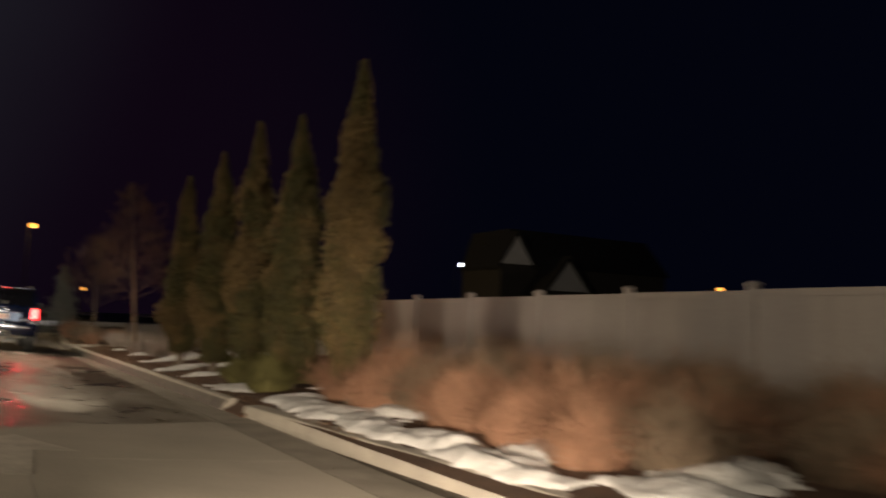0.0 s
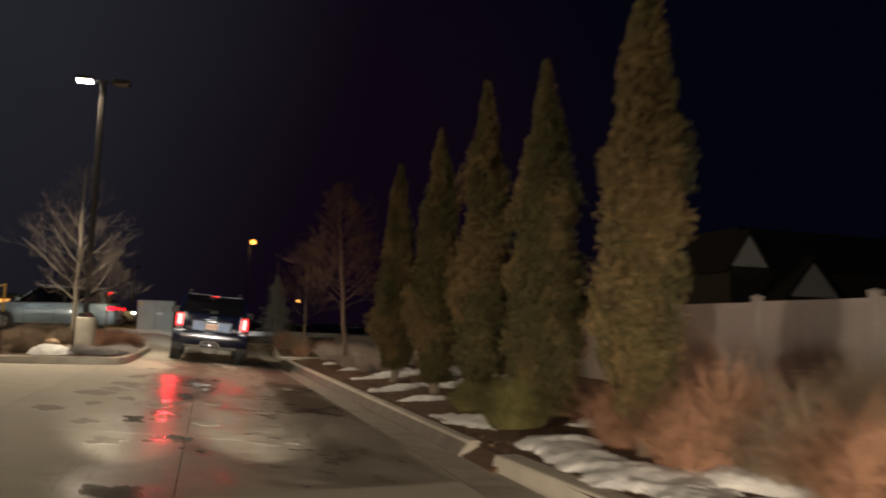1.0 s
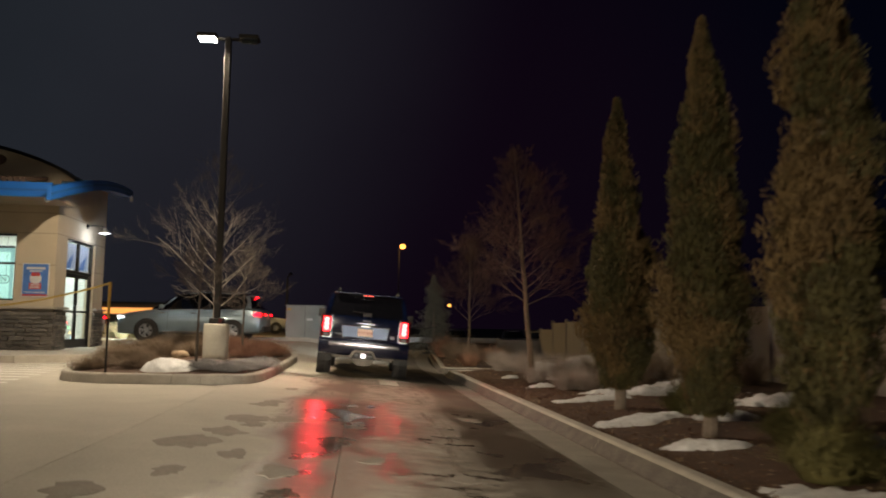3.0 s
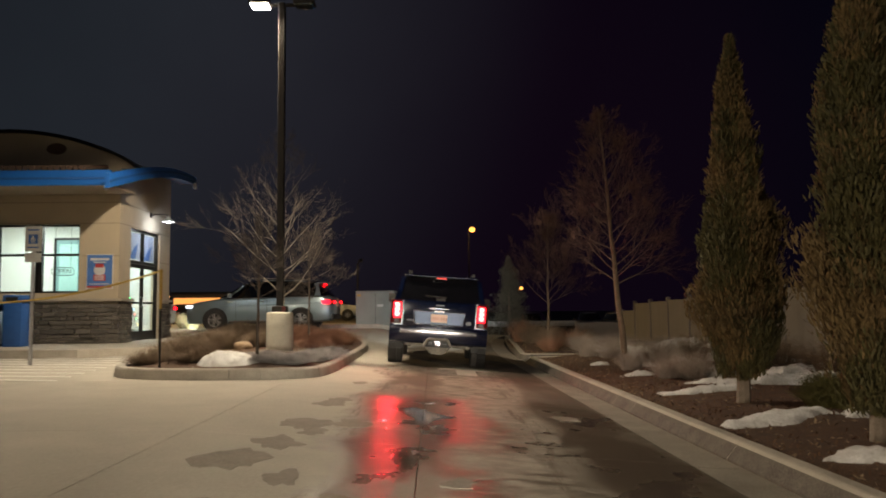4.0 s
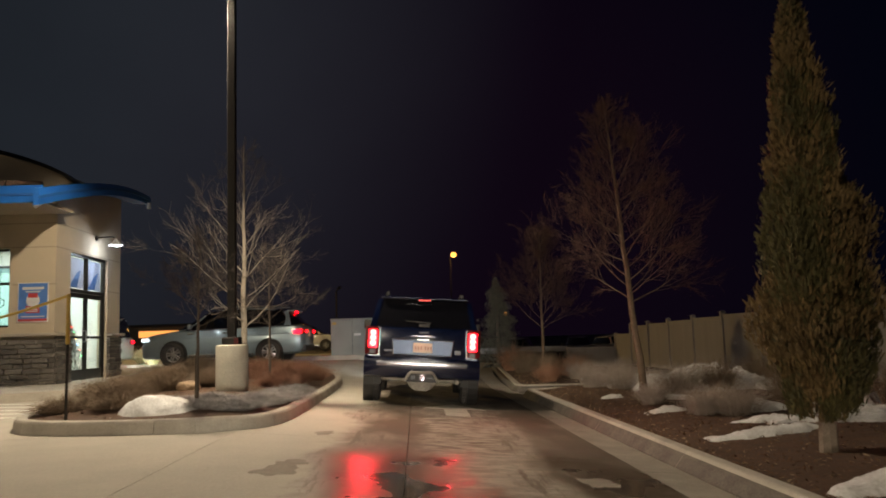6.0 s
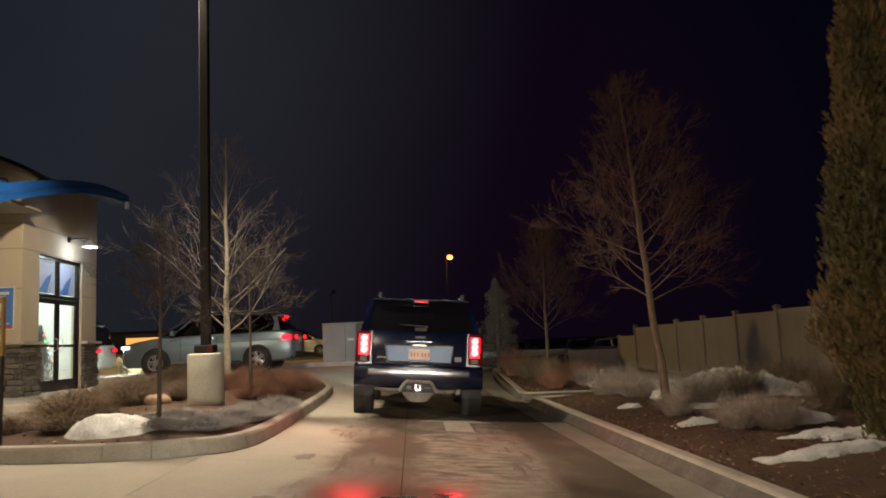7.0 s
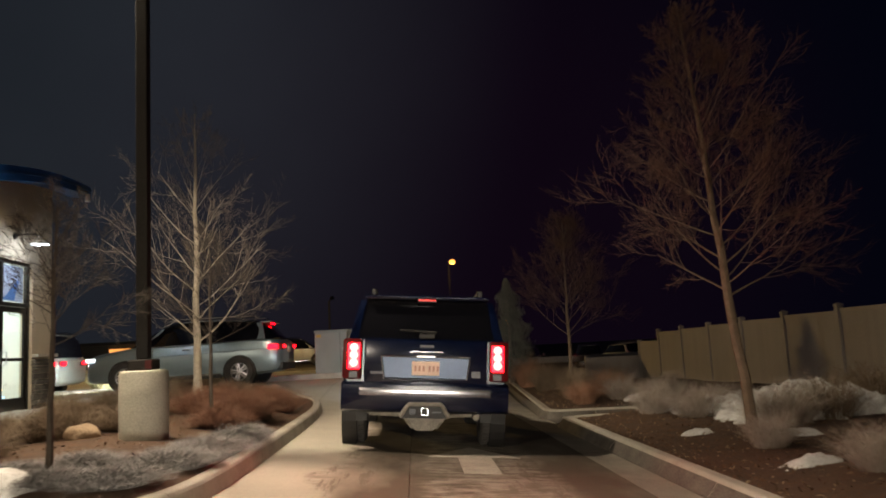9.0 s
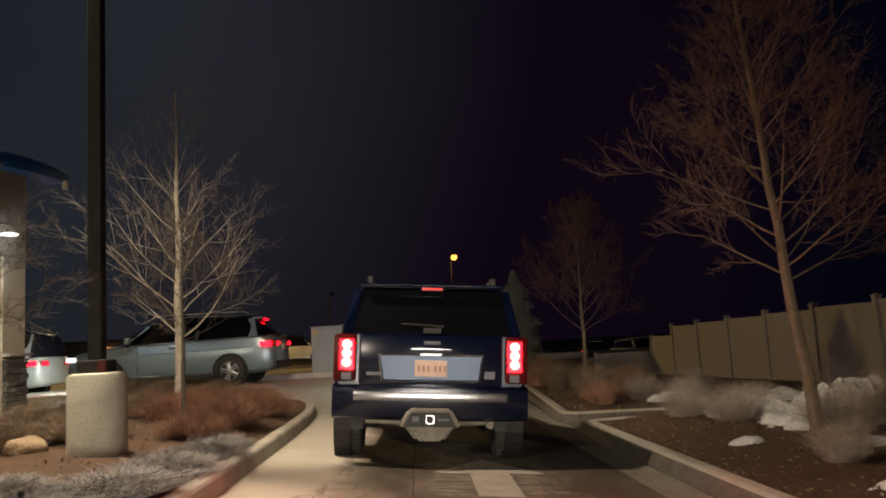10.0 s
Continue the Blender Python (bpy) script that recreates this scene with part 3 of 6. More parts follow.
ISLAND = [(-3.7, 15.2), (-2.4, 14.95), (-1.6, 15.05), (-1.2, 15.6), (-1.08, 16.8), (-1.1, 22.4), (-1.22, 24.6), (-1.45, 25.6), (-2.0, 26.1), (-3.2, 27.4), (-4.6, 28.6),
          (-5.8, 28.4), (-6.0, 25.5), (-5.4, 21.5), (-4.7, 17.5), (-4.3, 15.8)]
kerb([(0.6, 33.2), (0.2, 32.75), (-0.6, 32.55), (-3.0, 32.6), (-6.6, 32.7)], 3.0, "pale concrete kerb beyond the drive-through lane")
isl = rounded(ISLAND, 2, True)
kerb(isl[5:] + isl[:6], 3.0, "pale concrete kerb round the planted island")


def hump(x, y):
    return noise.noise((x * 0.7, y * 0.7, 3)) * 0.05 + noise.noise((x * 2.6, y * 2.6, 7)) * 0.025


def inside(poly, x, y):
    c = False
    for i in range(len(poly)):
        (x0, y0), (x1, y1) = poly[i], poly[i - 1]
        if (y0 > y) != (y1 > y) and x < (x1 - x0) * (y - y0) / (y1 - y0) + x0:
            c = not c
    return c


def edge_dist(poly, x, y):
    d = 9.0
    p = Vector((x, y))
    for i in range(len(poly)):
        a, b = Vector(poly[i - 1]), Vector(poly[i])
        t = clip01((p - a).dot(b - a) / max((b - a).length_squared, 1e-9))
        d = min(d, (p - a - t * (b - a)).length)
    return d


def island_z(x, y):
    return gz(x, y) + 0.11 + 0.13 * smooth01(edge_dist(isl, x, y) / 1.6) + hump(x, y) * clip01(edge_dist(isl, x, y) / 0.6)


def bed_z(x, y):
    d = x - kx(y)
    return gz(x, y) + 0.11 + 0.06 * smooth01(d / 1.5) + hump(x, y) * clip01(d / 0.6)


bi = Build()
ring = offset(isl, 0.1)
cx, cy = -3.2, 21.5
levels = [ring] + [[(cx + (x - cx) * k, cy + (y - cy) * k) for x, y in ring] for k in (0.93, 0.86, 0.76, 0.64, 0.5, 0.36, 0.22, 0.1)]
bi.loft([[(x, y, island_z(x, y)) for x, y in lv] for lv in levels], caps=False)
n_ = len(ring)
bi.f.append(tuple(len(levels) * n_ - n_ + j for j in range(n_)))
thing("planting_bed", bi, M["mulch"], "mulched planting island in the car park", "flower bed", kind="structure", smooth=True)


def bed_strip(y0, y1, x1):
    ys, us = spread(y0, y1, 0.35), [0, 0.03, 0.07, 0.12] + spread(0.18, 1, 0.055)
    v = []
    for y in ys:
        xk = kx(y) + 0.12
        v += [(xk + (x1 - xk) * u, y, bed_z(xk + (x1 - xk) * u, y)) for u in us]
    m = len(us)
    return Build().add(v, [(j * m + i, j * m + i + 1, (j + 1) * m + i + 1, (j + 1) * m + i) for j in range(len(ys) - 1) for i in range(m - 1)])


thing("planting_bed", bed_strip(-13.5, 22.8, 9.6), M["mulch"], "long bark-mulched bed between kerb and fence", "flower bed", kind="structure", smooth=True)
thing("planting_bed", bed_strip(24.0, 38, 9.6), M["mulch"], "bark-mulched bed beyond the drain gap", "flower bed", kind="structure", smooth=True)

gap = spread(5.0, 5.95, 0.19)
thing("planting_bed", Build().loft([[(3.04, y, gz(3.04, y) + 0.006), (3.16, y, gz(3.16, y) + 0.05 + 0.5 * hump(3.2, y * 3)), (3.27, y, bed_z(3.27, y) + 0.004), (3.27, y, -0.15), (3.04, y, -0.15)] for y in gap]), M["mulch"],
      "dark mulch spilling through the gap in the kerb", "flower bed", kind="structure", smooth=True)

# ---- fence ----
FX = 9.37


def fence_top(y):
    return 1.95 - 0.006 * max(0, y) - 0.012 * max(0, y - 20)


vinyl = empty("fence", (0, 0, 0), "tall tan vinyl privacy fence with capped posts", "fence", kind="structure")
ypost = [28.8 + 2.44 * k for k in range(-17, 5)]
for y in ypost:
    zt = fence_top(y)
    part("post", Build().box(FX - 0.065, FX + 0.065, y - 0.065, y + 0.065, zt - 2.1, zt + 0.05), M["fence"], vinyl)
    part("post_cap", Build().box(FX - 0.08, FX + 0.08, y - 0.08, y + 0.08, zt + 0.052, zt + 0.075).add(
        [(FX - 0.08, y - 0.08, zt + 0.075), (FX + 0.08, y - 0.08, zt + 0.075), (FX + 0.08, y + 0.08, zt + 0.075), (FX - 0.08, y + 0.08, zt + 0.075), (FX, y, zt + 0.12)],
        [(0, 1, 4), (1, 2, 4), (2, 3, 4), (3, 0, 4)]), M["fence"], vinyl)
for a, c in zip(ypost[:-1], ypost[1:]):
    za, zc = fence_top(a), fence_top(c)
    zm = min(za, zc) - 0.01
    for z0, z1 in ((zm - 0.1, zm), (zm - 1.8, zm - 1.68)):
        part("rail", Build().box(FX - 0.03, FX + 0.03, a + 0.066, c - 0.066, z0, z1), M["fence"], vinyl)
    nb = 14
    w = (c - a - 0.134) / nb
    for k in range(nb):
        part("board", Build().box(FX - 0.014, FX + 0.014, a + 0.068 + k * w, a + 0.068 + (k + 1) * w - 0.003, zm - 1.69, zm - 0.09), M["fence"], vinyl)
low = empty("fence", (0, 0, 0), "lower stepped end of the tan vinyl fence", "fence", kind="structure")
for y0, y1, zt in ((38.7, 41.0, 1.17),):
    part("panel", Build().box(FX - 0.03, FX + 0.03, y0, y1, -0.6, zt), M["fence"], low)
    part("post", Build().box(FX - 0.065, FX + 0.065, y1, y1 + 0.13, -0.6, zt + 0.06), M["fence"], low)
part("panel", Build().box(7.3, FX + 0.1, 41.2, 41.26, -0.7, 0.62), M["fence"], low)
part("post", Build().box(7.17, 7.3, 41.17, 41.3, -0.7, 0.68), M["fence"], low)

# ---- restaurant building ----
EX, SY, Z0, EN = -7.57, 24.12, 0.5, 27.9
bld = empty("restaurant", (0, 0, 0), "beige stucco restaurant with stone base and blue canopy", "building", kind="structure")


def wall_box(name, mtl, *a):
    return part(name, Build().box(*a), mtl, bld)


WEST = -17.0
# south wall, with a band of windows
WZ0, WZ1 = 1.78, 3.54
wins = [(-9.62, -8.58), (-10.72, -9.68)]
wall_box("wall", M["render"], WEST, EX, SY, SY + 0.25, Z0 - 0.4, WZ0)
wall_box("wall", M["render"], WEST, EX, SY, SY + 0.25, WZ1, 5.0)
wall_box("wall", M["render"], -8.58, EX, SY, SY + 0.25, WZ0, WZ1)
wall_box("wall", M["render"], WEST, -10.72, SY, SY + 0.25, WZ0, WZ1)


def window(x0, x1, z0, z1, zm):
    w = part("window", Build().box(x0, x1, SY + 0.14, SY + 0.15, z0, z1), M["glass"], bld, "clear pane of a lit dining room window")
    w.visible_shadow = False
    t = 0.05
    for a in ((x0, x0 + t, z0, z1), (x1 - t, x1, z0, z1), (x0 + t, x1 - t, z0, z0 + t), (x0 + t, x1 - t, z1 - t, z1), (x0 + t, x1 - t, zm - 0.03, zm + 0.03)):
        part("frame_bar", Build().box(a[0], a[1], SY + 0.09, SY + 0.2, a[2], a[3]), M["bronze"], w, "dark bronze frame bar")


for x0, x1 in wins:
    window(x0, x1, WZ0, WZ1, 2.76)
wall_box("mullion", M["bronze"], -9.68, -9.62, SY + 0.06, SY + 0.2, WZ0, WZ1)
# east wall with the entrance
DY0, DY1, DZ, TZ0, TZ1 = 24.87, 27.05, 2.6, 2.68, 3.53
wall_box("wall", M["render"], EX - 0.25, EX, SY + 0.25, DY0, Z0 - 0.4, 5.3)
wall_box("wall", M["render"], EX - 0.25, EX, DY1, EN, Z0 - 0.4, 5.3)
wall_box("wall", M["render"], EX - 0.25, EX, DY0, DY1, TZ1, 5.3)
wall_box("wall", M["render"], WEST, EX - 0.25, EN - 0.25, EN, Z0 - 0.4, 5.0)
wall_box("wall", M["render"], WEST, WEST + 0.25, SY + 0.25, EN - 0.25, Z0 - 0.4, 5.0)
wall_box("roof", M["roofing"], WEST, EX - 0.26, SY + 0.26, EN - 0.26, 4.5, 4.7)
for z in (2.72, 3.56, 4.1):
    wall_box("reveal", M["render_dark"], WEST if z > 3.5 else -8.5, EX + 0.004, SY - 0.004, SY + 0.02, z - 0.012, z + 0.012)
    if z > 3.54:
        wall_box("reveal", M["render_dark"], EX - 0.02, EX + 0.004, SY, EN, z - 0.012, z + 0.012)
    else:
        wall_box("reveal", M["render_dark"], EX - 0.02, EX + 0.004, DY1, EN, z - 0.012, z + 0.012)
door = part("entrance_door", Build().box(EX - 0.16, EX - 0.06, DY0, DY0 + 0.07, Z0, TZ1).box(EX - 0.16, EX - 0.06, DY1 - 0.07, DY1, Z0, TZ1).box(
    EX - 0.16, EX - 0.06, DY0 + 0.07, DY1 - 0.07, DZ, TZ0).box(EX - 0.16, EX - 0.06, DY0 + 0.07, DY1 - 0.07, TZ1 - 0.06, TZ1).box(
    EX - 0.16, EX - 0.06, (DY0 + DY1) / 2 - 0.03, (DY0 + DY1) / 2 + 0.03, TZ0, TZ1 - 0.06), M["bronze"], bld, "dark bronze double door frame with transom")
ym = (DY0 + DY1) / 2
for y0, y1, hy in ((DY0 + 0.075, ym - 0.004, ym - 0.12), (ym + 0.004, DY1 - 0.075, ym + 0.12)):
    b = Build()
    for a in ((y0, y0 + 0.09, Z0, DZ - 0.01), (y1 - 0.09, y1, Z0, DZ - 0.01), (y0 + 0.09, y1 - 0.09, Z0 + 0.01, Z0 + 0.26), (y0 + 0.09, y1 - 0.09, DZ - 0.12, DZ - 0.01), (y0 + 0.09, y1 - 0.09, 1.5, 1.56)):
        b.box(EX - 0.13, EX - 0.085, *a)
    leaf = part("door_leaf", b, M["bronze"], door)
    g = part("pane", Build().box(EX - 0.112, EX - 0.104, y0 + 0.085, y1 - 0.085, Z0 + 0.255, DZ - 0.115), M["glass"], door)
    g.visible_shadow = False
    part("door_closer", Build().box(EX - 0.17, EX - 0.131, hy - 0.2, hy + 0.12, DZ - 0.11, DZ - 0.05, None, 0.01), M["bronze"], door, "dark overhead door closer")
    part("door_handle", Build().tube([(EX - 0.085, hy, 1.42), (EX - 0.02, hy, 1.44), (EX - 0.02, hy, 1.68), (EX - 0.085, hy, 1.7)], [0.014] * 4), M["alloy"], door)
for y0, y1 in ((DY0 + 0.07, ym - 0.03), (ym + 0.03, DY1 - 0.07)):
    g = part("transom_pane", Build().box(EX - 0.112, EX - 0.104, y0, y1, TZ0, TZ1 - 0.06), M["glass"], door)
    g.visible_shadow = False

# stone base, laid in rough courses
stone_meshes = []
for k in range(10):
    b = Build()
    bm = bmesh.new()
    bmesh.ops.create_cube(bm, size=1)
    bmesh.ops.bevel(bm, geom=bm.edges[:], offset=0.12, segments=1, affect="EDGES")
    for q in bm.verts:
        q.co += Vector((rng.uniform(-1, 1), rng.uniform(-1, 1), rng.uniform(-1, 1))) * 0.05
    b.add([q.co.copy() for q in bm.verts], [[q.index for q in f.verts] for f in bm.faces])
    bm.free()
    stone_meshes.append(b.mesh("stone", M["stone"]))


def stone_run(x0, x1, y0, y1):
    """Stones on a wall from (x0, y0) to (x1, y1), which faces right of that way."""
    along = Vector((x1 - x0, y1 - y0, 0))
    L = along.length
    t = along / L
    nrm = Vector((t.y, -t.x, 0))
    z = Z0 - 0.02
    while z < 1.5:
        h = min(rng.uniform(0.06, 0.13), 1.56 - z)
        s = 0.0
        while s < L - 0.02:
            w = min(rng.uniform(0.14, 0.48), L - s)
            if L - s - w < 0.1:
                w = L - s
            o = new("stone", rng.choice(stone_meshes))
            d = rng.uniform(0.08, 0.13)
            c = Vector((x0, y0, z + h / 2)) + t * (s + w / 2) + nrm * (d / 2 - 0.02)
            o.matrix_world = Matrix.Translation(c) @ Matrix((t, nrm, (0, 0, 1))).transposed().to_4x4() @ Matrix.Diagonal((w - 0.008, d, h - 0.008, 1))
            o.parent = base_wall
            s += w
        z += h


base_wall = part("stone_base", Build().box(WEST, -10.85, SY - 0.06, SY, Z0 - 0.3, 1.56), M["stone"], bld, "dark stacked ledge-stone base")
part("wall_cap", Build().box(WEST, EX + 0.14, SY - 0.15, SY, 1.565, 1.63, None, 0.01).box(EX, EX + 0.14, SY, DY0, 1.565, 1.63, None, 0.01).box(EX, EX + 0.14, DY1, EN + 0.05, 1.565, 1.63, None, 0.01), M["cap"], bld)

# canopies
part("canopy", Build().box(WEST, -7.2, 22.6, 22.7, 4.3, 4.66), M["blue"], bld, "blue metal canopy fascia")
# underside coloured taupe, not blue, to imitate the shade below the canopy
part("soffit", Build().box(WEST, -7.2, 22.702, SY, 4.3, 4.36), M["render_dark"], bld, "canopy soffit, taupe to read as shade")
part("canopy_band", Build().box(WEST, -7.2, 22.585, 22.599, 4.44, 4.49), M["sign_blue"], bld)
rings, rings2, soffit = [], [], []
for i in range(25):
    u = i / 24
    y = 21.95 + 6.9 * u
    z = 4.12 + 1.18 * math.sin(u * math.pi * 0.5)
    xo = EX + 0.62 - 0.15 * u
    rings.append([(xo - 0.1, y, z), (xo, y, z), (xo, y, z + 0.34 - 0.1 * u), (xo - 0.1, y, z + 0.34 - 0.1 * u)])
    if y > SY + 0.02:
        soffit.append([(EX + 0.002, y, z + 0.04), (xo - 0.1, y, z + 0.04), (xo - 0.1, y, z + 0.1), (EX + 0.002, y, z + 0.1)])
    rings2.append([(xo + 0.001, y, z + 0.13), (xo + 0.02, y, z + 0.13), (xo + 0.02, y, z + 0.19), (xo + 0.001, y, z + 0.19)])
part("canopy", Build().loft(rings), M["blue"], bld, "curved blue metal canopy rising over the entrance")
part("soffit", Build().loft(soffit), M["blue"], bld)
part("canopy_band", Build().loft(rings2), M["sign_blue"], bld)
# arched parapet behind the canopy
arch = []
for i in range(33):
    u = i / 32
    x = -7.2 - 6.6 * u
    arch.append((x, 4.98 + 0.94 * math.sin(math.pi * u) ** 0.75))
v = [(x, SY + 0.02, z) for x, z in arch] + [(x, SY + 0.27, z) for x, z in arch]
n_ = len(arch)
part("parapet", Build().add(v, [tuple(range(n_)), tuple(range(n_, 2 * n_))[::-1]] + [(i, i + 1, n_ + i + 1, n_ + i) for i in range(n_ - 1)] + [(n_ - 1, 0, n_, 2 * n_ - 1)]), M["render"], bld, "arched beige parapet")
part("parapet_coping", Build().loft([[(x, SY - 0.06, z), (x, SY - 0.06, z + 0.09), (x, SY + 0.33, z + 0.09), (x, SY + 0.33, z)] for x, z in arch]), M["bronze"], bld, "dark metal coping")
# brown oval disc set on the parapet
part("vent", Build().lathe([(0.0, 0.03), (0.2, 0.03), (0.22, 0.0)], pose(-9.25, SY + 0.02, 5.5, 90, 0, 0) @ Matrix.Diagonal((1.2, 0.7, 1, 1)), 20), M["tile"], bld, "dark oval disc")
tiles = Build()
for k in range(60):
    x = -16.8 + k * 0.15
    tiles.tube([(x, 22.75, 4.74), (x, SY - 0.02, 5.0)], [0.07, 0.07], 6)
part("roof_tiles", tiles, M["tile"], bld, "row of brown clay roof tiles")

# lit dining room behind the windows
part("room_wall", Build().box(-16.6, EX - 0.27, EN - 0.3, EN - 0.26, Z0, 3.95).box(-16.6, -16.55, SY + 0.26, EN - 0.3, Z0, 3.95), M["room"], bld)
part("room_floor", Build().box(-16.6, EX - 0.26, SY + 0.26, EN - 0.3, Z0 - 0.05, Z0), M["room_floor"], bld)
part("room_ceiling", Build().box(-16.6, EX - 0.26, SY + 0.26, EN - 0.26, 3.95, 4.0), M["room"], bld)
part("ceiling_light", Build().box(-11.5, -10.9, 25.3, 26.5, 3.92, 3.949).box(-14.5, -13.9, 25.3, 26.5, 3.92, 3.949).box(-8.8, -8.2, 25.4, 26.6, 3.92, 3.949), M["ceiling_glow"], bld, "lit ceiling light panel")
idoor = part("inner_door", Build().box(-10.83, -10.1, EN - 0.34, EN - 0.302, Z0, 3.45), M["teal"], bld, "pale teal inner door")
part("inner_frame", Build().box(-10.9, -10.831, EN - 0.36, EN - 0.302, Z0, 3.52).box(-10.83, -10.1, EN - 0.36, EN - 0.302, 3.452, 3.52), M["bronze"], idoor, "dark inner door frame")
part("inner_pane", Build().box(-10.74, -10.2, EN - 0.346, EN - 0.341, 1.5, 3.33), M["pale_teal"], idoor)
counter = part("counter", Build().box(-12.6, -10.95, 26.2, 26.8, Z0, 1.45, None, 0.02), M["room"], bld, "white service counter")
part("worktop", Build().box(-12.65, -10.9, 26.15, 26.85, 1.452, 1.5, None, 0.01), M["cap"], counter)
for y0, y1 in ((DY0 + 0.12, ym - 0.06), (ym + 0.06, DY1 - 0.12)):
    dc = part("window_decal", Build().box(EX - 0.15, EX - 0.145, y0, y1, TZ0 + 0.03, TZ1 - 0.09), M["decal"], door, "pale lilac window graphic")
    part("decal_shape", Build().prism([(y0 + 0.02, TZ0 + 0.05), (y0 + 0.55, TZ0 + 0.05), (y0 + 0.75, TZ0 + 0.5), (y0 + 0.5, TZ0 + 0.38), (y0 + 0.25, TZ0 + 0.15)], EX - 0.144, EX - 0.142), M["poster_blue"], door)

# sidewalk before the building
SW = [(-25, 20.4), (-7.0, 20.7), (-5.9, 21.6), (-5.75, 25.5), (-5.9, 29.0), (-25, 29.0)]
b = Build()
b.loft([[(x, y, gz(x, y) - 0.1) for x, y in SW], [(x, y, Z0 - 0.004) for x, y in SW]])
thing("pavement", b, M["kerb"], "pale concrete sidewalk in front of the building", "pavement", kind="structure")

# ---- planting ----


def limb(b, p, d, length, r, depth, rnd, spec, tw):
    """A limb that bends and forks; thin ends go into tw."""
    n = 5 if depth > 1 else 3
    pts, rad = [p], [r]
    for i in range(n):
        d = (d + Vector((rnd.gauss(0, 1), rnd.gauss(0, 1), rnd.gauss(0, 1))) * spec["wobble"] + Vector((0, 0, spec["rise"]))).normalized()
        p = p + d * length / n
        pts.append(p)
        rad.append(r * (1 - 0.78 * (i + 1) / n))
    (b if depth > spec["fine"] else tw).tube(pts, rad, 6 if r > 0.03 else (4 if r > 0.01 else 3), caps=False)
    if depth <= 0:
        return
    kids = spec["kids"] if depth > 1 else spec["kids"] + 1
    for k in range(kids):
        u = 0.25 + 0.72 * (k + rnd.random()) / kids
        i = min(int(u * n), n - 1)
        q = pts[i] + (pts[i + 1] - pts[i]) * (u * n - i)
        a = (pts[i + 1] - pts[i]).normalized()
        side = a.orthogonal()
        side.rotate(Matrix.Rotation(rnd.uniform(0, 6.283), 3, a))
        w = radians(rnd.uniform(*spec["angle"]))
        limb(b, q, a * math.cos(w) + side * math.sin(w), length * rnd.uniform(0.42, 0.62), max(rad[i] * 0.52, 0.0021), depth - 1, rnd, spec, tw)


def bare_tree(at, height, reach, label, seed, lean=(0, 0), fork=1.6, trunk_r=0.06, n_limbs=24, bark="bark", twig="twig", depth=3, group="", steep=38, kids=5):
    """A leafless tree: a tapered trunk, limbs that curve up, and fine twigs. reach: how far the limbs go sideways."""
    rnd = random.Random(seed)
    b, tw = Build(), Build()
    pts, rad = [], []
    n = 14
    for i in range(n + 1):
        u = i / n
        wob = 0.02 * height * u * (1 - u)
        pts.append(Vector((lean[0] * u * height + rnd.gauss(0, 0.5) * wob, lean[1] * u * height + rnd.gauss(0, 0.5) * wob, height * u - 0.05)))
        rad.append(trunk_r * (1.3 if i == 0 else 1) * (1 - 0.93 * u) + 0.004)
    b.tube(pts, rad, 8, caps=False)
    spec = dict(wobble=0.085, rise=0.07, fine=1, kids=kids, angle=(20, 44))
    lo = fork / height
    for k in range(n_limbs):
        rel = (k + 0.6 * rnd.random()) / n_limbs
        u = lo + (0.95 - lo) * rel ** 1.1
        i = min(int(u * n), n - 1)
        q = pts[i] + (pts[i + 1] - pts[i]) * (u * n - i)
        w = k * 2.4 + rnd.uniform(-0.4, 0.4)
        tilt = radians(steep * (0.55 + 0.95 * rel) + rnd.uniform(-8, 8))
        out = reach * (1.0 + 0.25 * smooth01(rel / 0.12)) * (1 - rel) ** 1.05 * rnd.uniform(0.75, 1.1) + 0.1
        L = min(out / max(math.cos(tilt), 0.3), 0.55 * height)
        d = Vector((math.cos(w) * math.cos(tilt), math.sin(w) * math.cos(tilt), math.sin(tilt)))
        limb(b, q, d, L, max(rad[i] * 0.24, 0.0055), depth - 1, rnd, spec, tw)
    ob = empty("tree", at, label, "tree", group)
    part("trunk", b, M[bark], ob, smooth=True)
    tagged(part("twig_crown", tw, M[twig], ob), kind="stuff")
    return ob


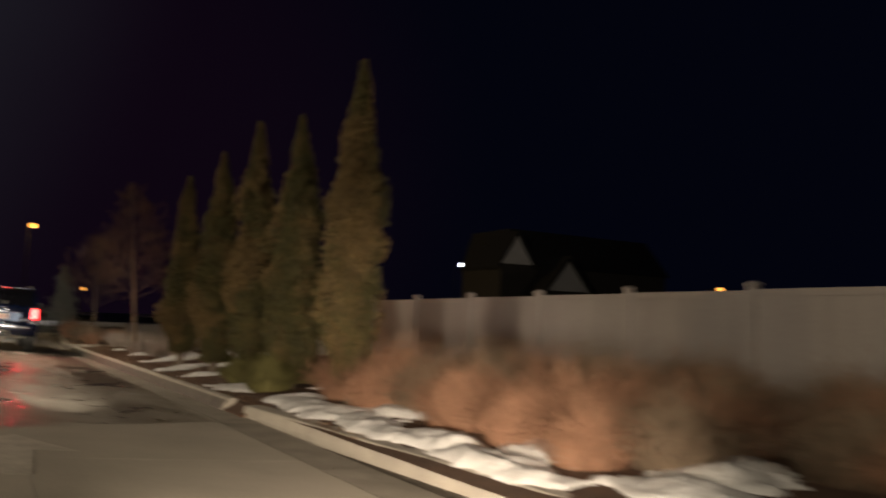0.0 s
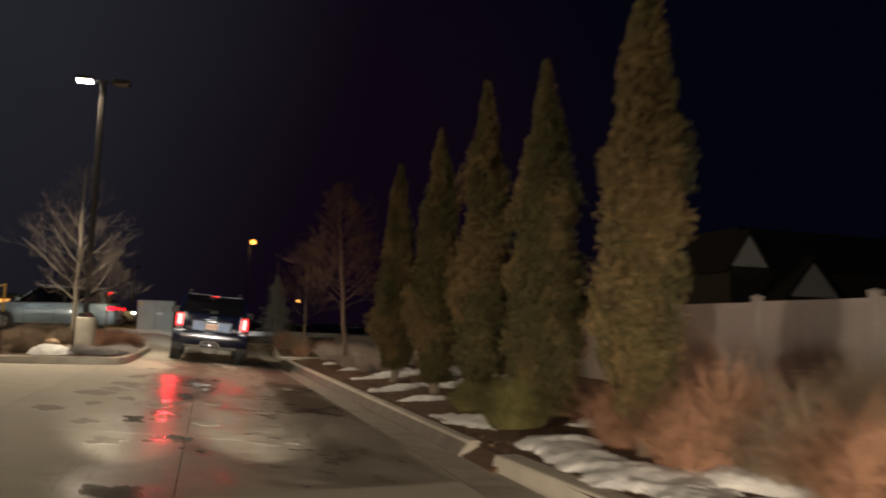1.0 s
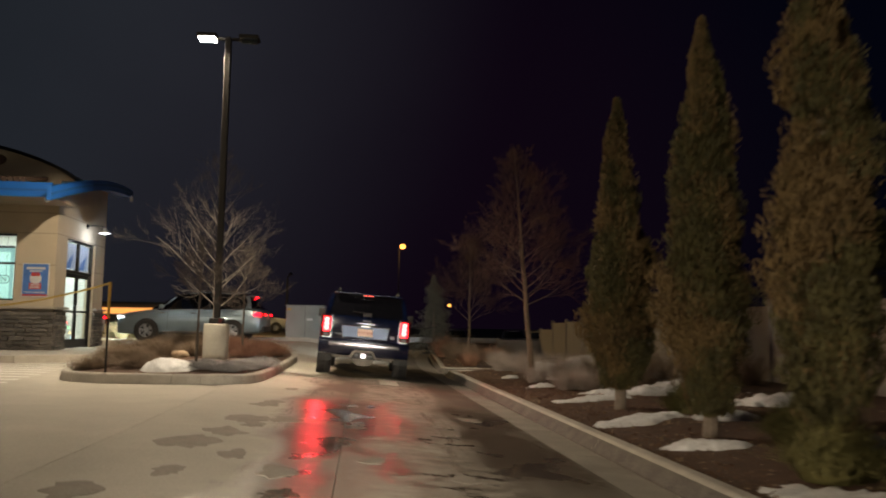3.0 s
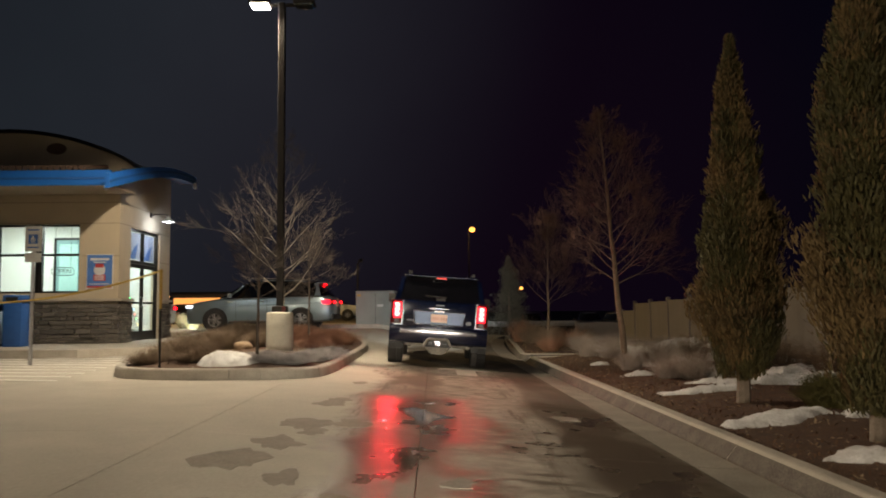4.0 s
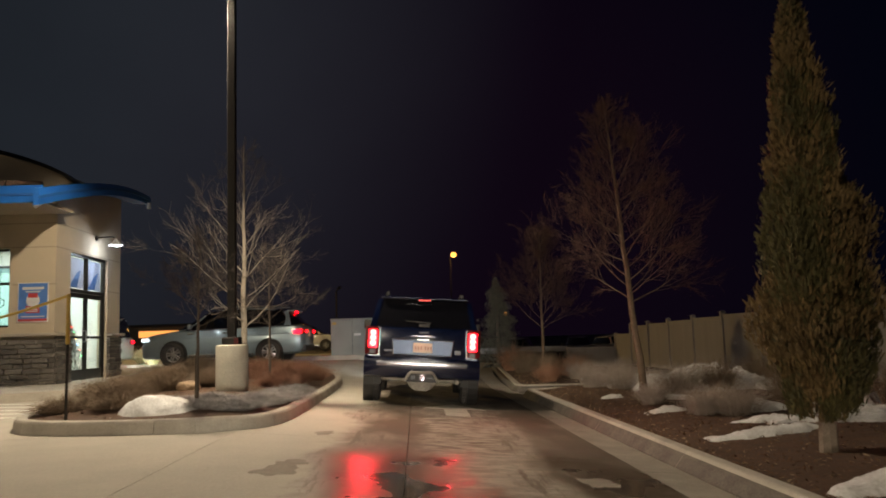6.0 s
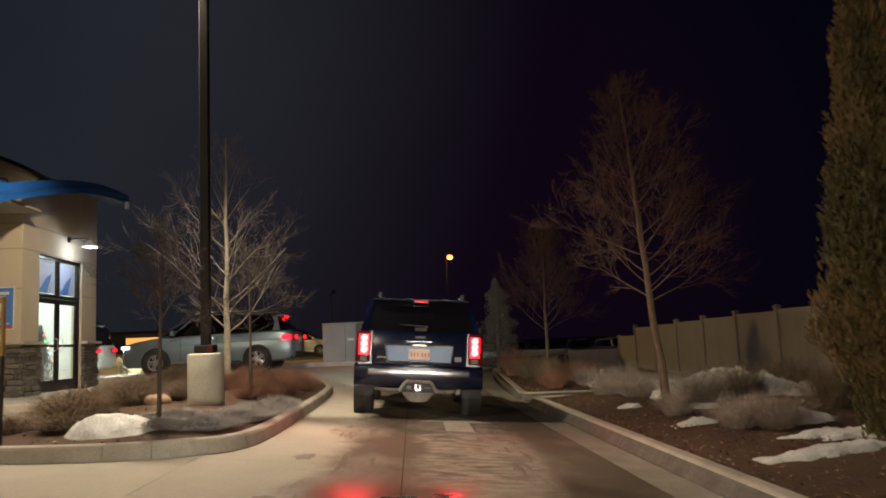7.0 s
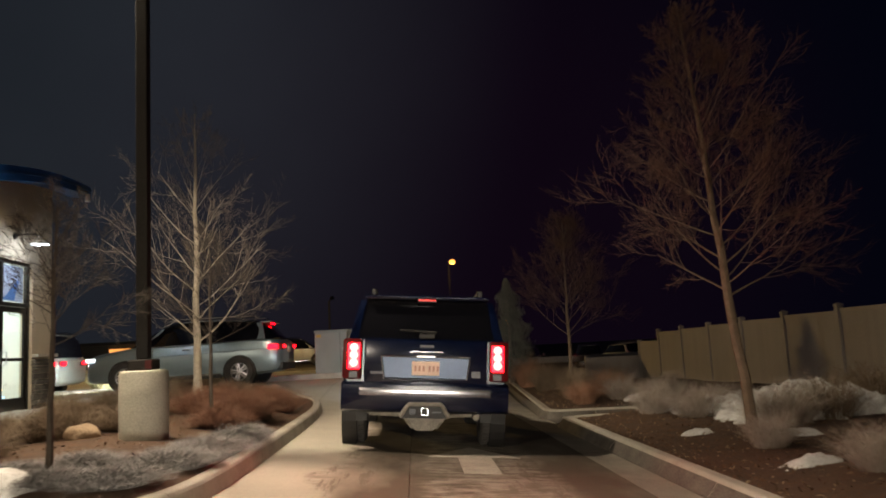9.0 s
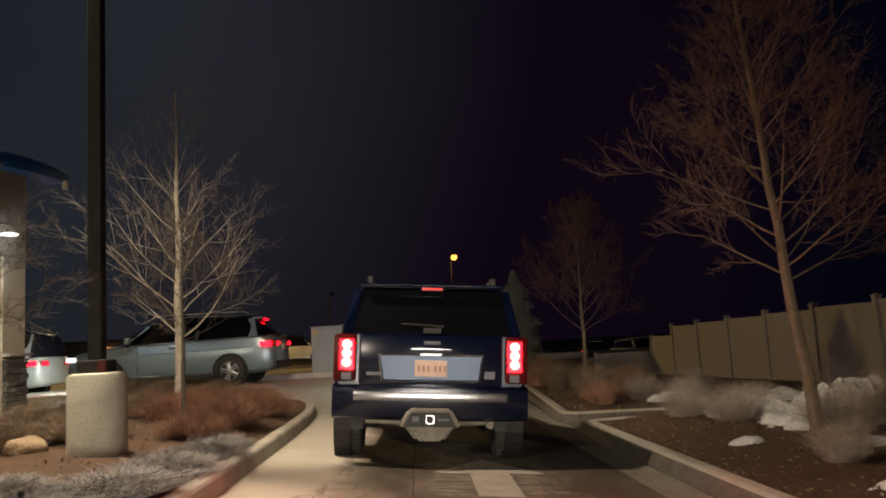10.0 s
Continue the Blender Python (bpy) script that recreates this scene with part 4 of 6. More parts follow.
def columnar(at, height, radius, seed, label, dry=0.5, low=0.5, n=110000, mats=("cypress", "cypress_dry"), shape=None, name="tree"):
    """An upright evergreen: a trunk, and a crown of many small sprays in uneven upright plumes."""
    rnd = random.Random(seed)
    ob = empty(name, at, label, "tree", "row of upright evergreens" if shape is None else "")
    part("trunk", Build().tube([(0, 0, -0.1), (0.02, 0, 0.5), (0, 0.02, height * 0.6), (0, 0, height * 0.96)], [0.085, 0.07, 0.04, 0.008], 8), M["bark"], ob, smooth=True)
    shape = shape or (lambda u: (0.55 + 0.45 * smooth01(u / 0.3)) * (1 - clip01((u - 0.2) / 0.81) ** 1.5) + 0.02)
    plumes = []
    for k in range(130):
        u = rnd.random() ** 1.05
        plumes.append((rnd.uniform(0, 6.283), u * 0.92 - 0.03, rnd.uniform(0.12, 0.3), rnd.uniform(0.55, 1.2), rnd.random() < dry))
    layers = (Build(), Build())
    for k in range(n):
        w0, u0, du, rr, isdry = plumes[int(rnd.random() * len(plumes))]
        u = u0 + rnd.random() ** 1.3 * du
        if u > 1 or u < 0:
            continue
        w = w0 + rnd.gauss(0, 0.27)
        rel = rnd.random()
        r = radius * shape(u) * rr * (1 - 0.55 * rel * rel) * (1 - 0.25 * abs((u - u0) / du - 0.4))
        z = low + (height - low) * u + rnd.uniform(-0.04, 0.04)
        r *= 0.98 + 0.42 * noise.noise((math.cos(w) * 1.1, math.sin(w) * 1.1, z * 1.3 + seed * 3.7)) + 0.4 * noise.noise((math.cos(w) * 3.4, math.sin(w) * 3.4, z * 4.5 + seed))
        c = Vector((r * math.cos(w), r * math.sin(w), z))
        s = rnd.uniform(0.012, 0.034)
        up = Vector((math.cos(w) * 0.35 + rnd.gauss(0, 0.34), math.sin(w) * 0.35 + rnd.gauss(0, 0.34), 1)).normalized()
        sd = up.orthogonal()
        sd.rotate(Matrix.Rotation(rnd.uniform(0, 6.283), 3, up))
        b = layers[1 if isdry else 0]
        b.add([c - sd * s * 0.16, c + sd * s * 0.16, c + up * s * 2.6 + sd * s * 0.1, c + up * s * 1.5 - sd * s * 0.3], [(0, 1, 2), (0, 2, 3)])
    part("crown", layers[0], M[mats[0]], ob)
    if layers[1].v:
        part("crown", layers[1], M[mats[1]], ob, "browned sprays of the crown")
    return ob


def shrub(name, at, r, h, n, mtl, seed, label, group, flat=0.5, blade=0.006, arch=0.3, category="shrub", twigs=4, foot=0.55):
    """A clump of thin stems that spring from the ground and arch outwards."""
    rnd = random.Random(seed)
    b, tw = Build(), Build()
    for k in range(n):
        w, q = rnd.uniform(0, 6.283), rnd.random() ** 0.5
        root = Vector((math.cos(w), math.sin(w), 0)) * r * foot * q
        root.z = -0.03
        out = Vector((math.cos(w + rnd.gauss(0, 0.4)), math.sin(w + rnd.gauss(0, 0.4)), 0))
        hh = h * rnd.uniform(0.55, 1.05) * (1 - flat * q * q)
        reach = r * (0.8 - foot + 0.35 * q) * rnd.uniform(0.5, 1.2)
        p1 = root + out * reach * 0.4 + Vector((0, 0, hh * 0.62))
        p2 = root + out * reach + Vector((rnd.gauss(0, 0.03), rnd.gauss(0, 0.03), hh * (1 - arch * rnd.random())))
        sd = Vector((-out.y, out.x, rnd.uniform(-0.4, 0.4))).normalized()
        s = blade * rnd.uniform(0.7, 1.3)
        b.add([root - sd * s, root + sd * s, p1 + sd * s * 0.8, p1 - sd * s * 0.8, p2], [(0, 1, 2, 3), (3, 2, 4)])
        for j in range(twigs):
            u = rnd.uniform(-0.5, 0.95)
            c = p1 + (p2 - p1) * u if u > 0 else p1 + (root - p1) * -u
            e = c + Vector((rnd.gauss(0, 1), rnd.gauss(0, 1), rnd.uniform(-0.1, 1))).normalized() * h * rnd.uniform(0.08, 0.22)
            tw.add([c - sd * s * 0.7, c + sd * s * 0.7, e], [(0, 1, 2)])
    ob = empty(name, at, label, category, group)
    tagged(part("stem_clump", b, M[mtl], ob), kind="stuff")
    tagged(part("twig_clump", tw, M[mtl], ob), kind="stuff")
    return ob


def snow(at, rx, ry, h, seed, label, turn=0, zf=None, lump=1.0):
    """A melting heap or patch of snow: thickest in the middle, with a ragged, pitted edge."""
    zf = zf or (bed_z if at[0] > 0 else island_z)
    ca, sa = math.cos(radians(turn)), math.sin(radians(turn))
    step = 0.045
    nx, ny = int(2.9 * rx / step), int(2.9 * ry / step)
    b, idx, hh = Build(), {}, {}
    for j in range(ny + 1):
        for i in range(nx + 1):
            x, y = (i - nx / 2) * step, (j - ny / 2) * step
            X, Y = at[0] + x * ca - y * sa, at[1] + x * sa + y * ca
            q = math.hypot(x / rx, y / ry)
            e = 1 - q + 0.5 * noise.noise((X * 1.7, Y * 1.7, seed)) + 0.28 * noise.noise((X * 5, Y * 5, seed)) + 0.14 * noise.noise((X * 13, Y * 13, seed))
            t = h * 0.75 * clip01(e * 1.3) ** (0.8 if lump > 0.5 else 1.0) * (0.75 + (0.6 if h < 0.25 else 0.35) * lump * noise.noise((X * 3.1, Y * 3.1, seed + 9)) + (0.25 if h < 0.25 else 0.12) * lump * noise.noise((X * 7.3, Y * 7.3, seed + 4))) + 0.025 * clip01(e * 4) + 0.024 * noise.noise((X * 15, Y * 15, 2)) * clip01(e * 3)
            hh[i, j] = (X, Y, e, zf(X, Y) + (t if e > 0 else -0.03))
    def vert(k):
        if k not in idx:
            idx[k] = len(b.v)
            b.v.append((hh[k][0], hh[k][1], hh[k][3]))
        return idx[k]
    for j in range(ny):
        for i in range(nx):
            ks = ((i, j), (i + 1, j), (i + 1, j + 1), (i, j + 1))
            if max(hh[k][2] for k in ks) > 0:
                b.f.append(tuple(vert(k) for k in ks))
    return thing("snow_patch", b, M["snow"], label, "snow", "snow patches", smooth=True)


def on_bed(x, y, dz=0.0):
    return (x, y, bed_z(x, y) + dz)


def on_isl(x, y, dz=0.0):
    return (x, y, island_z(x, y) + dz)


for k, (x, y, top, r) in enumerate(((4.45, 4.7, 4.95, 0.45), (4.45, 7.1, 4.66, 0.5), (4.25, 8.75, 4.86, 0.46), (4.15, 10.75, 4.6, 0.46), (4.08, 13.4, 4.48, 0.48))):
    columnar(on_bed(x, y), top - bed_z(x, y), r, 40 + k, "tall narrow evergreen, olive green and partly browned", (0.6, 0.25, 0.5, 0.45, 0.6)[k], (0.26, 0.12, 0.22, 0.24, 0.3)[k])
bare_tree(on_bed(4.0, 18.6), 4.9, 0.98, "bare deciduous tree with a slightly leaning pale trunk", 6, (-0.085, 0), 1.55, 0.06, 38, "bark_brown", "twig_red", 4, "", 40, 6)
bare_tree(on_bed(3.95, 28.0), 3.9, 0.95, "young bare deciduous tree in the bed", 5, (0.01, 0), 1.25, 0.045, 28, "bark_brown", "twig_red", 4, "", 48, 6)
bare_tree(on_isl(-3.6, 25.1), 5.5, 1.55, "bare deciduous tree with pale lit branches", 8, (0, 0), 1.05, 0.08, 26, "bark_pale", "twig_pale", 4, "", 42, 4)
bare_tree(on_isl(-2.25, 16.3), 2.1, 0.42, "small dark bare sapling on the island", 9, (0.02, 0), 1.0, 0.025, 16, "bark_dark", "bark_dark", 4)
bare_tree(on_isl(-2.08, 20.2), 2.4, 0.6, "small dark bare sapling beside the concrete base", 10, (0, 0), 1.0, 0.025, 18, "bark_dark", "bark_dark", 4)
columnar((3.37, 34.3, gz(3.37, 34.3)), 3.3, 1.15, 77, "blue-grey spruce beside the lane", 0, 0.15, 20000, ("spruce", "spruce"), lambda u: (1 - u) ** 0.8 * (0.85 + 0.15 * math.sin(u * 40)) + 0.02)

# ---- vehicles ----


def wheel(name, car, x, y, r, w, side, rim="alloy", spokes=5):
    """A wheel on the axle height r; side is +1 or -1, the way its face looks."""
    m = pose(x, y, r, 0, 90 * side, 0)
    ty = Build().lathe([(r * 0.62, -w / 2), (r * 0.92, -w / 2), (r * 0.985, -w / 2 + 0.025), (r, -w / 2 + 0.05), (r, w / 2 - 0.05), (r * 0.985, w / 2 - 0.025), (r * 0.92, w / 2), (r * 0.62, w / 2), (r * 0.6, w / 2 - 0.02), (r * 0.6, -w / 2)], m, 56)
    # tread blocks
    for j in range(40):
        a = 2 * math.pi * j / 40
        q = m @ Matrix.Rotation(a, 4, "Z") @ Matrix.Translation((r, 0, 0))
        for h in (-0.3, 0.0, 0.3):
            ty.box(-0.002, 0.012, -r * 0.05, r * 0.05, h * w - w * 0.11, h * w + w * 0.11, q)
    wh = part(name, Build().lathe([(0.0, w * 0.12), (r * 0.16, w * 0.14), (r * 0.6, w * 0.02), (r * 0.6, -w * 0.3), (0.0, -w * 0.3)], m, 24), M["black"], car)
    part("tyre", ty, M["tyre"], wh, smooth=True)
    b = Build().lathe([(r * 0.55, w * 0.36), (r * 0.62, w * 0.42), (r * 0.64, w * 0.36), (r * 0.6, w * 0.1), (r * 0.54, w * 0.1), (r * 0.55, w * 0.36)], m, 30)
    b.lathe([(0.0, w * 0.34), (r * 0.12, w * 0.33), (r * 0.15, w * 0.2)], m, 16)
    for j in range(spokes):
        q = m @ Matrix.Rotation(2 * math.pi * j / spokes + 0.3, 4, "Z")
        for s in (-1, 1):
            b.add([q @ Vector(p) for p in ((r * 0.08, s * r * 0.02, w * 0.34), (r * 0.08, s * r * 0.1, w * 0.3), (r * 0.57, s * r * 0.17, w * 0.33), (r * 0.57, s * r * 0.04, w * 0.37),
                                           (r * 0.08, s * r * 0.02, w * 0.1), (r * 0.08, s * r * 0.1, w * 0.1), (r * 0.57, s * r * 0.17, w * 0.14), (r * 0.57, s * r * 0.04, w * 0.14))],
                  [(0, 1, 2, 3), (4, 7, 6, 5), (0, 4, 5, 1), (1, 5, 6, 2), (2, 6, 7, 3), (3, 7, 4, 0)])
    part("rim", b, M[rim], wh, smooth=True)


def section(y, zb, zt, w, tumble=0.94, top=0.86):
    """Half of a body section, mirrored to a ring."""
    h = zt - zb
    half = [(w * 0.84, zb), (w * 0.95, zb + 0.05 * h + 0.02), (w * 0.985, zb + 0.22 * h), (w, zb + 0.5 * h), (w * 0.99, zb + 0.72 * h), (w * tumble, zt - 0.05), (w * top, zt)]
    return [(x, y, z) for x, z in half] + [(-x, y, z) for x, z in half[::-1]]


def cabin(y, zb, zt, wb, wt):
    half = [(wb, zb), (wb - (wb - wt) * 0.55, zb + (zt - zb) * 0.6), (wt + 0.02, zt - 0.05), (wt - 0.06, zt), ]
    return [(x, y, z) for x, z in half] + [(-x, y, z) for x, z in half[::-1]]


def dense(rows, k=4):
    """More rows between the given ones, on a smooth curve through them."""
    out = []
    for i in range(len(rows) - 1):
        a, b, c, d = rows[max(i - 1, 0)], rows[i], rows[i + 1], rows[min(i + 2, len(rows) - 1)]
        for j in range(k):
            t = j / k
            out.append(tuple(0.5 * (2 * q + (r - p) * t + (2 * p - 5 * q + 4 * r - w) * t * t + (3 * q - p - 3 * r + w) * t ** 3) for p, q, r, w in zip(a, b, c, d)))
    return out + [tuple(rows[-1])]


def car(name, at, turn, label, paint, body, house, axles, r, w, half, doors=(), spokes=5, rails=True, group="", tail=True, head="", clad=True, lip=0.08):
    """A car on the ground at the pose given, nose along its own y axis."""
    ob = empty(name, at, label, "car", group, turn=turn)
    part("body", Build().loft([section(*s) for s in dense(body)]), M[paint], ob, smooth=True)
    part("glasshouse", Build().loft([cabin(*s) for s in dense(house)]), M["tint"], ob, "dark tinted glass all round", smooth=True)
    # roof panel, pillars
    top = [s for s in house if s[2] > max(q[2] for q in house) - 0.16]
    part("roof", Build().loft([[(s[4] + 0.01, s[0], s[2] - 0.06), (s[4] - 0.03, s[0], s[2] - 0.012), (s[4] * 0.6, s[0], s[2] + 0.014), (-s[4] * 0.6, s[0], s[2] + 0.014), (-s[4] + 0.03, s[0], s[2] - 0.012), (-s[4] - 0.01, s[0], s[2] - 0.06)] for s in dense(top)]), M[paint], ob, smooth=True)

    def pillar(y0, y1, wide, mtl):
        def on(y, u):
            for a, c in zip(house[:-1], house[1:]):
                if min(a[0], c[0]) <= y <= max(a[0], c[0]):
                    k = (y - a[0]) / (c[0] - a[0])
                    s = [p + (q - p) * k for p, q in zip(a, c)]
                    break
            else:
                s = house[0] if abs(y - house[0][0]) < abs(y - house[-1][0]) else house[-1]
            zb, zt = s[1], s[2]
            return (s[3] - (s[3] - s[4]) * u + 0.008, zb + (zt - zb) * u)
        for sd in (-1, 1):
            v = []
            for u in (0.0, 0.3, 0.6, 0.93):
                y = y0 + (y1 - y0) * u
                for dy in (-wide / 2, wide / 2):
                    x, z = on(y, u)
                    v.append((sd * x, y + dy, z))
            n = len(v)
            v += [(p[0] - sd * 0.03, p[1], p[2]) for p in v]
            f = [(i, i + 1, i + 3, i + 2) for i in range(0, n - 2, 2)] + [(n + i, n + i + 2, n + i + 3, n + i + 1) for i in range(0, n - 2, 2)]
            f += [(i, i + 2, n + i + 2, n + i) for i in range(0, n - 2, 2)] + [(i + 1, n + i + 1, n + i + 3, i + 3) for i in range(0, n - 2, 2)] + [(0, n, n + 1, 1), (n - 2, n - 1, 2 * n - 1, 2 * n - 2)]
            part("pillar", Build().add(v, f), mtl, ob)
    rear, front = house[-1], house[0]
    tops = [s[0] for s in top]
    pillar(front[0] - 0.05, max(tops) + 0.02, 0.07, M[paint])
    pillar((max(tops) + min(tops)) / 2 + 0.1, (max(tops) + min(tops)) / 2 + 0.05, 0.09, M["black"])
    pillar(rear[0] + 0.35, min(tops) + 0.12, 0.3, M[paint])
    for ya in axles:
        for sd in (-1, 1):
            part("wheel_arch", Build().lathe([(0, 0.003), (r + lip - 0.03, 0.003), (r + lip - 0.025, 0.25 * lip), (r + lip - 0.005, 0.22 * lip), (r + lip, 0.0), (r + lip, -0.3), (0, -0.3)], pose(sd * (half + 0.004), ya, r, 0, 90 * sd, 0), 28), M["black"], ob)
            wheel("wheel", ob, sd * (half - w / 2 + 0.06), ya, r, w, sd, "alloy", spokes)
    zbelt = house[len(house) // 2][1]
    for y in doors:
        for sd in (-1, 1):
            part("door_seam", Build().box(sd * half - 0.006, sd * half + 0.003, y - 0.005, y + 0.005, r + 0.05, zbelt - 0.06), M["black"], ob)
            part("door_handle", Build().box(sd * (half - 0.03), sd * (half + 0.025), y + 0.1, y + 0.27, zbelt - 0.15, zbelt - 0.12, None, 0.008), M["chrome"], ob)
    for sd in (-1, 1):
        my = house[0][0] - 0.45
        part("mirror", Build().box(sd * (half + 0.12) - 0.1, sd * (half + 0.12) + 0.1, my - 0.06, my + 0.06, zbelt + 0.0, zbelt + 0.15, None, 0.04), M[paint], ob, smooth=True)
        if clad:
            part("sill", Build().box(sd * half - 0.03, sd * half + 0.012, axles[1] + r + 0.08, axles[0] - r - 0.08, r * 0.62, r * 0.62 + 0.09, None, 0.01), M["black"], ob)
            part("sill_trim", Build().box(sd * half - 0.02, sd * half + 0.018, axles[1] + r + 0.1, axles[0] - r - 0.1, r * 0.62 + 0.095, r * 0.62 + 0.118), M["chrome"], ob)
        if rails:
            zt = max(s[2] for s in house)
            part("roof_rail", Build().tube([(sd * (house[2][4] - 0.05), max(tops) - 0.05, zt + 0.0), (sd * (house[2][4] - 0.05), max(tops) - 0.2, zt + 0.055), (sd * (house[2][4] - 0.05), min(tops) + 0.2, zt + 0.05), (sd * (house[2][4] - 0.05), min(tops) + 0.05, zt - 0.02)], [0.016] * 4, 6), M["chrome"], ob, smooth=True)
    yb, yf = body[-1][0], body[0][0]
    for sd in (-1, 1):
        if tail:
            zl = zbelt - 0.16
            lampb = Build().box(sd * half * 0.66 - 0.22, sd * half * 0.66 + 0.22, yb - 0.02, yb + 0.2, zl - 0.07, zl + 0.08, None, 0.03)
            part("tail_lamp", lampb, M["tail_dim"], ob)
            part("tail_lamp_core", Build().box(sd * half * 0.7 - 0.14, sd * half * 0.7 + 0.14, yb - 0.028, yb - 0.021, zl - 0.03, zl + 0.04), M["tail"], ob, "lit red tail lamp")
            part("tail_lamp_side", Build().box(sd * half * 0.96 - 0.03, sd * half * 0.96 + 0.035, yb + 0.08, yb + 0.34, zl - 0.045, zl + 0.06, None, 0.02), M["tail"], ob, "lit red tail lamp")
        part("headlamp", Build().box(sd * half * 0.8 - 0.15, sd * half * 0.8 + 0.15, yf - 0.28, yf - 0.05, body[2][2] - 0.16, body[2][2] - 0.07, None, 0.03), M[head or "dull_chrome"], ob)
    return ob


# queueing crossover beyond the island, nose away to the building's side
xo_body = [(2.48, 0.3, 0.66, 0.62), (2.42, 0.26, 0.82, 0.8), (2.2, 0.24, 0.94, 0.92), (1.75, 0.24, 1.02, 0.965), (1.2, 0.24, 1.09, 0.975), (0.2, 0.25, 1.1, 0.975), (-1.0, 0.26, 1.14, 0.975), (-1.9, 0.28, 1.16, 0.96), (-2.3, 0.32, 1.14, 0.92), (-2.46, 0.4, 1.08, 0.84), (-2.52, 0.45, 0.98, 0.7)]
xo_house = [(1.35, 1.06, 1.1, 0.86, 0.74), (0.95, 1.07, 1.33, 0.88, 0.72), (0.45, 1.08, 1.6, 0.9, 0.7), (0.0, 1.09, 1.69, 0.9, 0.69), (-0.7, 1.11, 1.71, 0.9, 0.68), (-1.5, 1.13, 1.66, 0.88, 0.66), (-1.95, 1.14, 1.6, 0.85, 0.64), (-2.3, 1.13, 1.22, 0.8, 0.66)]
xo = car("crossover", (-5.4, 31.25, gz(-4.5, 30.6) - 0.01), 88, "silver-blue crossover waiting in the drive-through lane", "silver", xo_body, xo_house, (1.42, -1.46), 0.37, 0.24, 0.975, (0.72, -0.32), head="headlight_soft", lip=0.045)
part("high_brake_lamp", Build().box(-0.18, 0.18, -2.14, -2.1, 1.545, 1.575), M["tail"], xo, "lit red high brake lamp")
part("spoiler", Build().box(-0.6, 0.6, -2.2, -1.92, 1.58, 1.62, None, 0.015), M["silver"], xo)
for sd in (-1, 1):
    part("belt_trim", Build().tube([(sd * (s[3] + 0.014), s[0], s[1] + 0.012) for s in xo_house[1:]], [0.012] * (len(xo_house) - 1), 6), M["chrome"], xo, "bright window trim", smooth=True)
    part("door_crease", Build().tube([(sd * 0.972, y, z) for y, z in ((1.2, 0.82), (0.6, 0.84), (-0.6, 0.87), (-1.6, 0.9), (-2.1, 0.92))], [0.006, 0.012, 0.012, 0.012, 0.004], 6), M["silver"], xo, smooth=True)
part("rear_apron", Build().box(-0.82, 0.82, -2.53, -2.2, 0.36, 0.56, None, 0.04), M["black"], xo, "black plastic rear apron", smooth=True)
part("number_plate", Build().box(-0.16, 0.16, -2.545, -2.53, 0.8, 0.95), M["plate"], xo)

# pale SUV parked past the building's corner
sv_body = [(2.55, 0.4, 0.85, 0.7), (2.5, 0.36, 1.0, 0.9), (2.2, 0.34, 1.08, 0.98), (1.3, 0.34, 1.14, 1.0), (0.2, 0.34, 1.16, 1.0), (-1.2, 0.34, 1.18, 1.0), (-2.2, 0.36, 1.18, 0.99), (-2.5, 0.42, 1.16, 0.95), (-2.58, 0.5, 1.1, 0.85)]
sv_house = [(1.35, 1.1, 1.14, 0.9, 0.8), (0.95, 1.12, 1.45, 0.92, 0.78), (0.55, 1.14, 1.8, 0.93, 0.77), (-0.4, 1.15, 1.86, 0.93, 0.77), (-1.6, 1.16, 1.85, 0.92, 0.77), (-2.3, 1.16, 1.8, 0.9, 0.76), (-2.48, 1.16, 1.24, 0.88, 0.78)]
car("suv", (-12.1, 33.6, gz(-9.7, 33) - 0.2), 90, "pale silver SUV half hidden behind the building corner", "pale_car", sv_body, sv_house, (1.55, -1.5), 0.39, 0.26, 1.0, (0.75, -0.4), 6)

# van and cars on the far road
van_body = [(2.5, 0.35, 0.75, 0.7), (2.4, 0.3, 0.95, 0.9), (1.9, 0.28, 1.02, 0.97), (1.1, 0.28, 1.08, 0.98), (-1.5, 0.3, 1.1, 0.98), (-2.4, 0.32, 1.1, 0.95), (-2.52, 0.4, 1.02, 0.86)]
van_house = [(1.5, 1.04, 1.08, 0.88, 0.78), (1.0, 1.05, 1.4, 0.9, 0.76), (0.5, 1.07, 1.68, 0.9, 0.75), (-0.5, 1.08, 1.75, 0.9, 0.75), (-1.6, 1.08, 1.73, 0.9, 0.75), (-2.25, 1.08, 1.66, 0.88, 0.74), (-2.45, 1.08, 1.14, 0.86, 0.78)]
car("van", (-7.4, 61.0, gz(-7.4, 61) + 0.02), -82, "pale van under yellow street light, headlamps on", "white_car", van_body, van_house, (1.5, -1.5), 0.34, 0.22, 0.98, (0.6,), head="headlight")
car("car", (12.1, 62.4, gz(12.1, 60) + 0.02), 168, "dark car on the far road with lit headlamps", "dark_car", xo_body, xo_house, (1.42, -1.46), 0.36, 0.22, 0.975, (0.7,), head="headlight")
car("car", (7.9, 62.6, gz(7.9, 60) + 0.02), -14, "dark car on the far road with lit tail lamps", "dark_car", xo_body, xo_house, (1.42, -1.46), 0.36, 0.22, 0.975, (0.7,))
car("car", (14.6, 59.4, gz(14.6, 60) + 0.02), -58, "pale car on the far road with lit tail lamps", "white_car", xo_body, xo_house, (1.42, -1.46), 0.36, 0.22, 0.975, (0.7,))

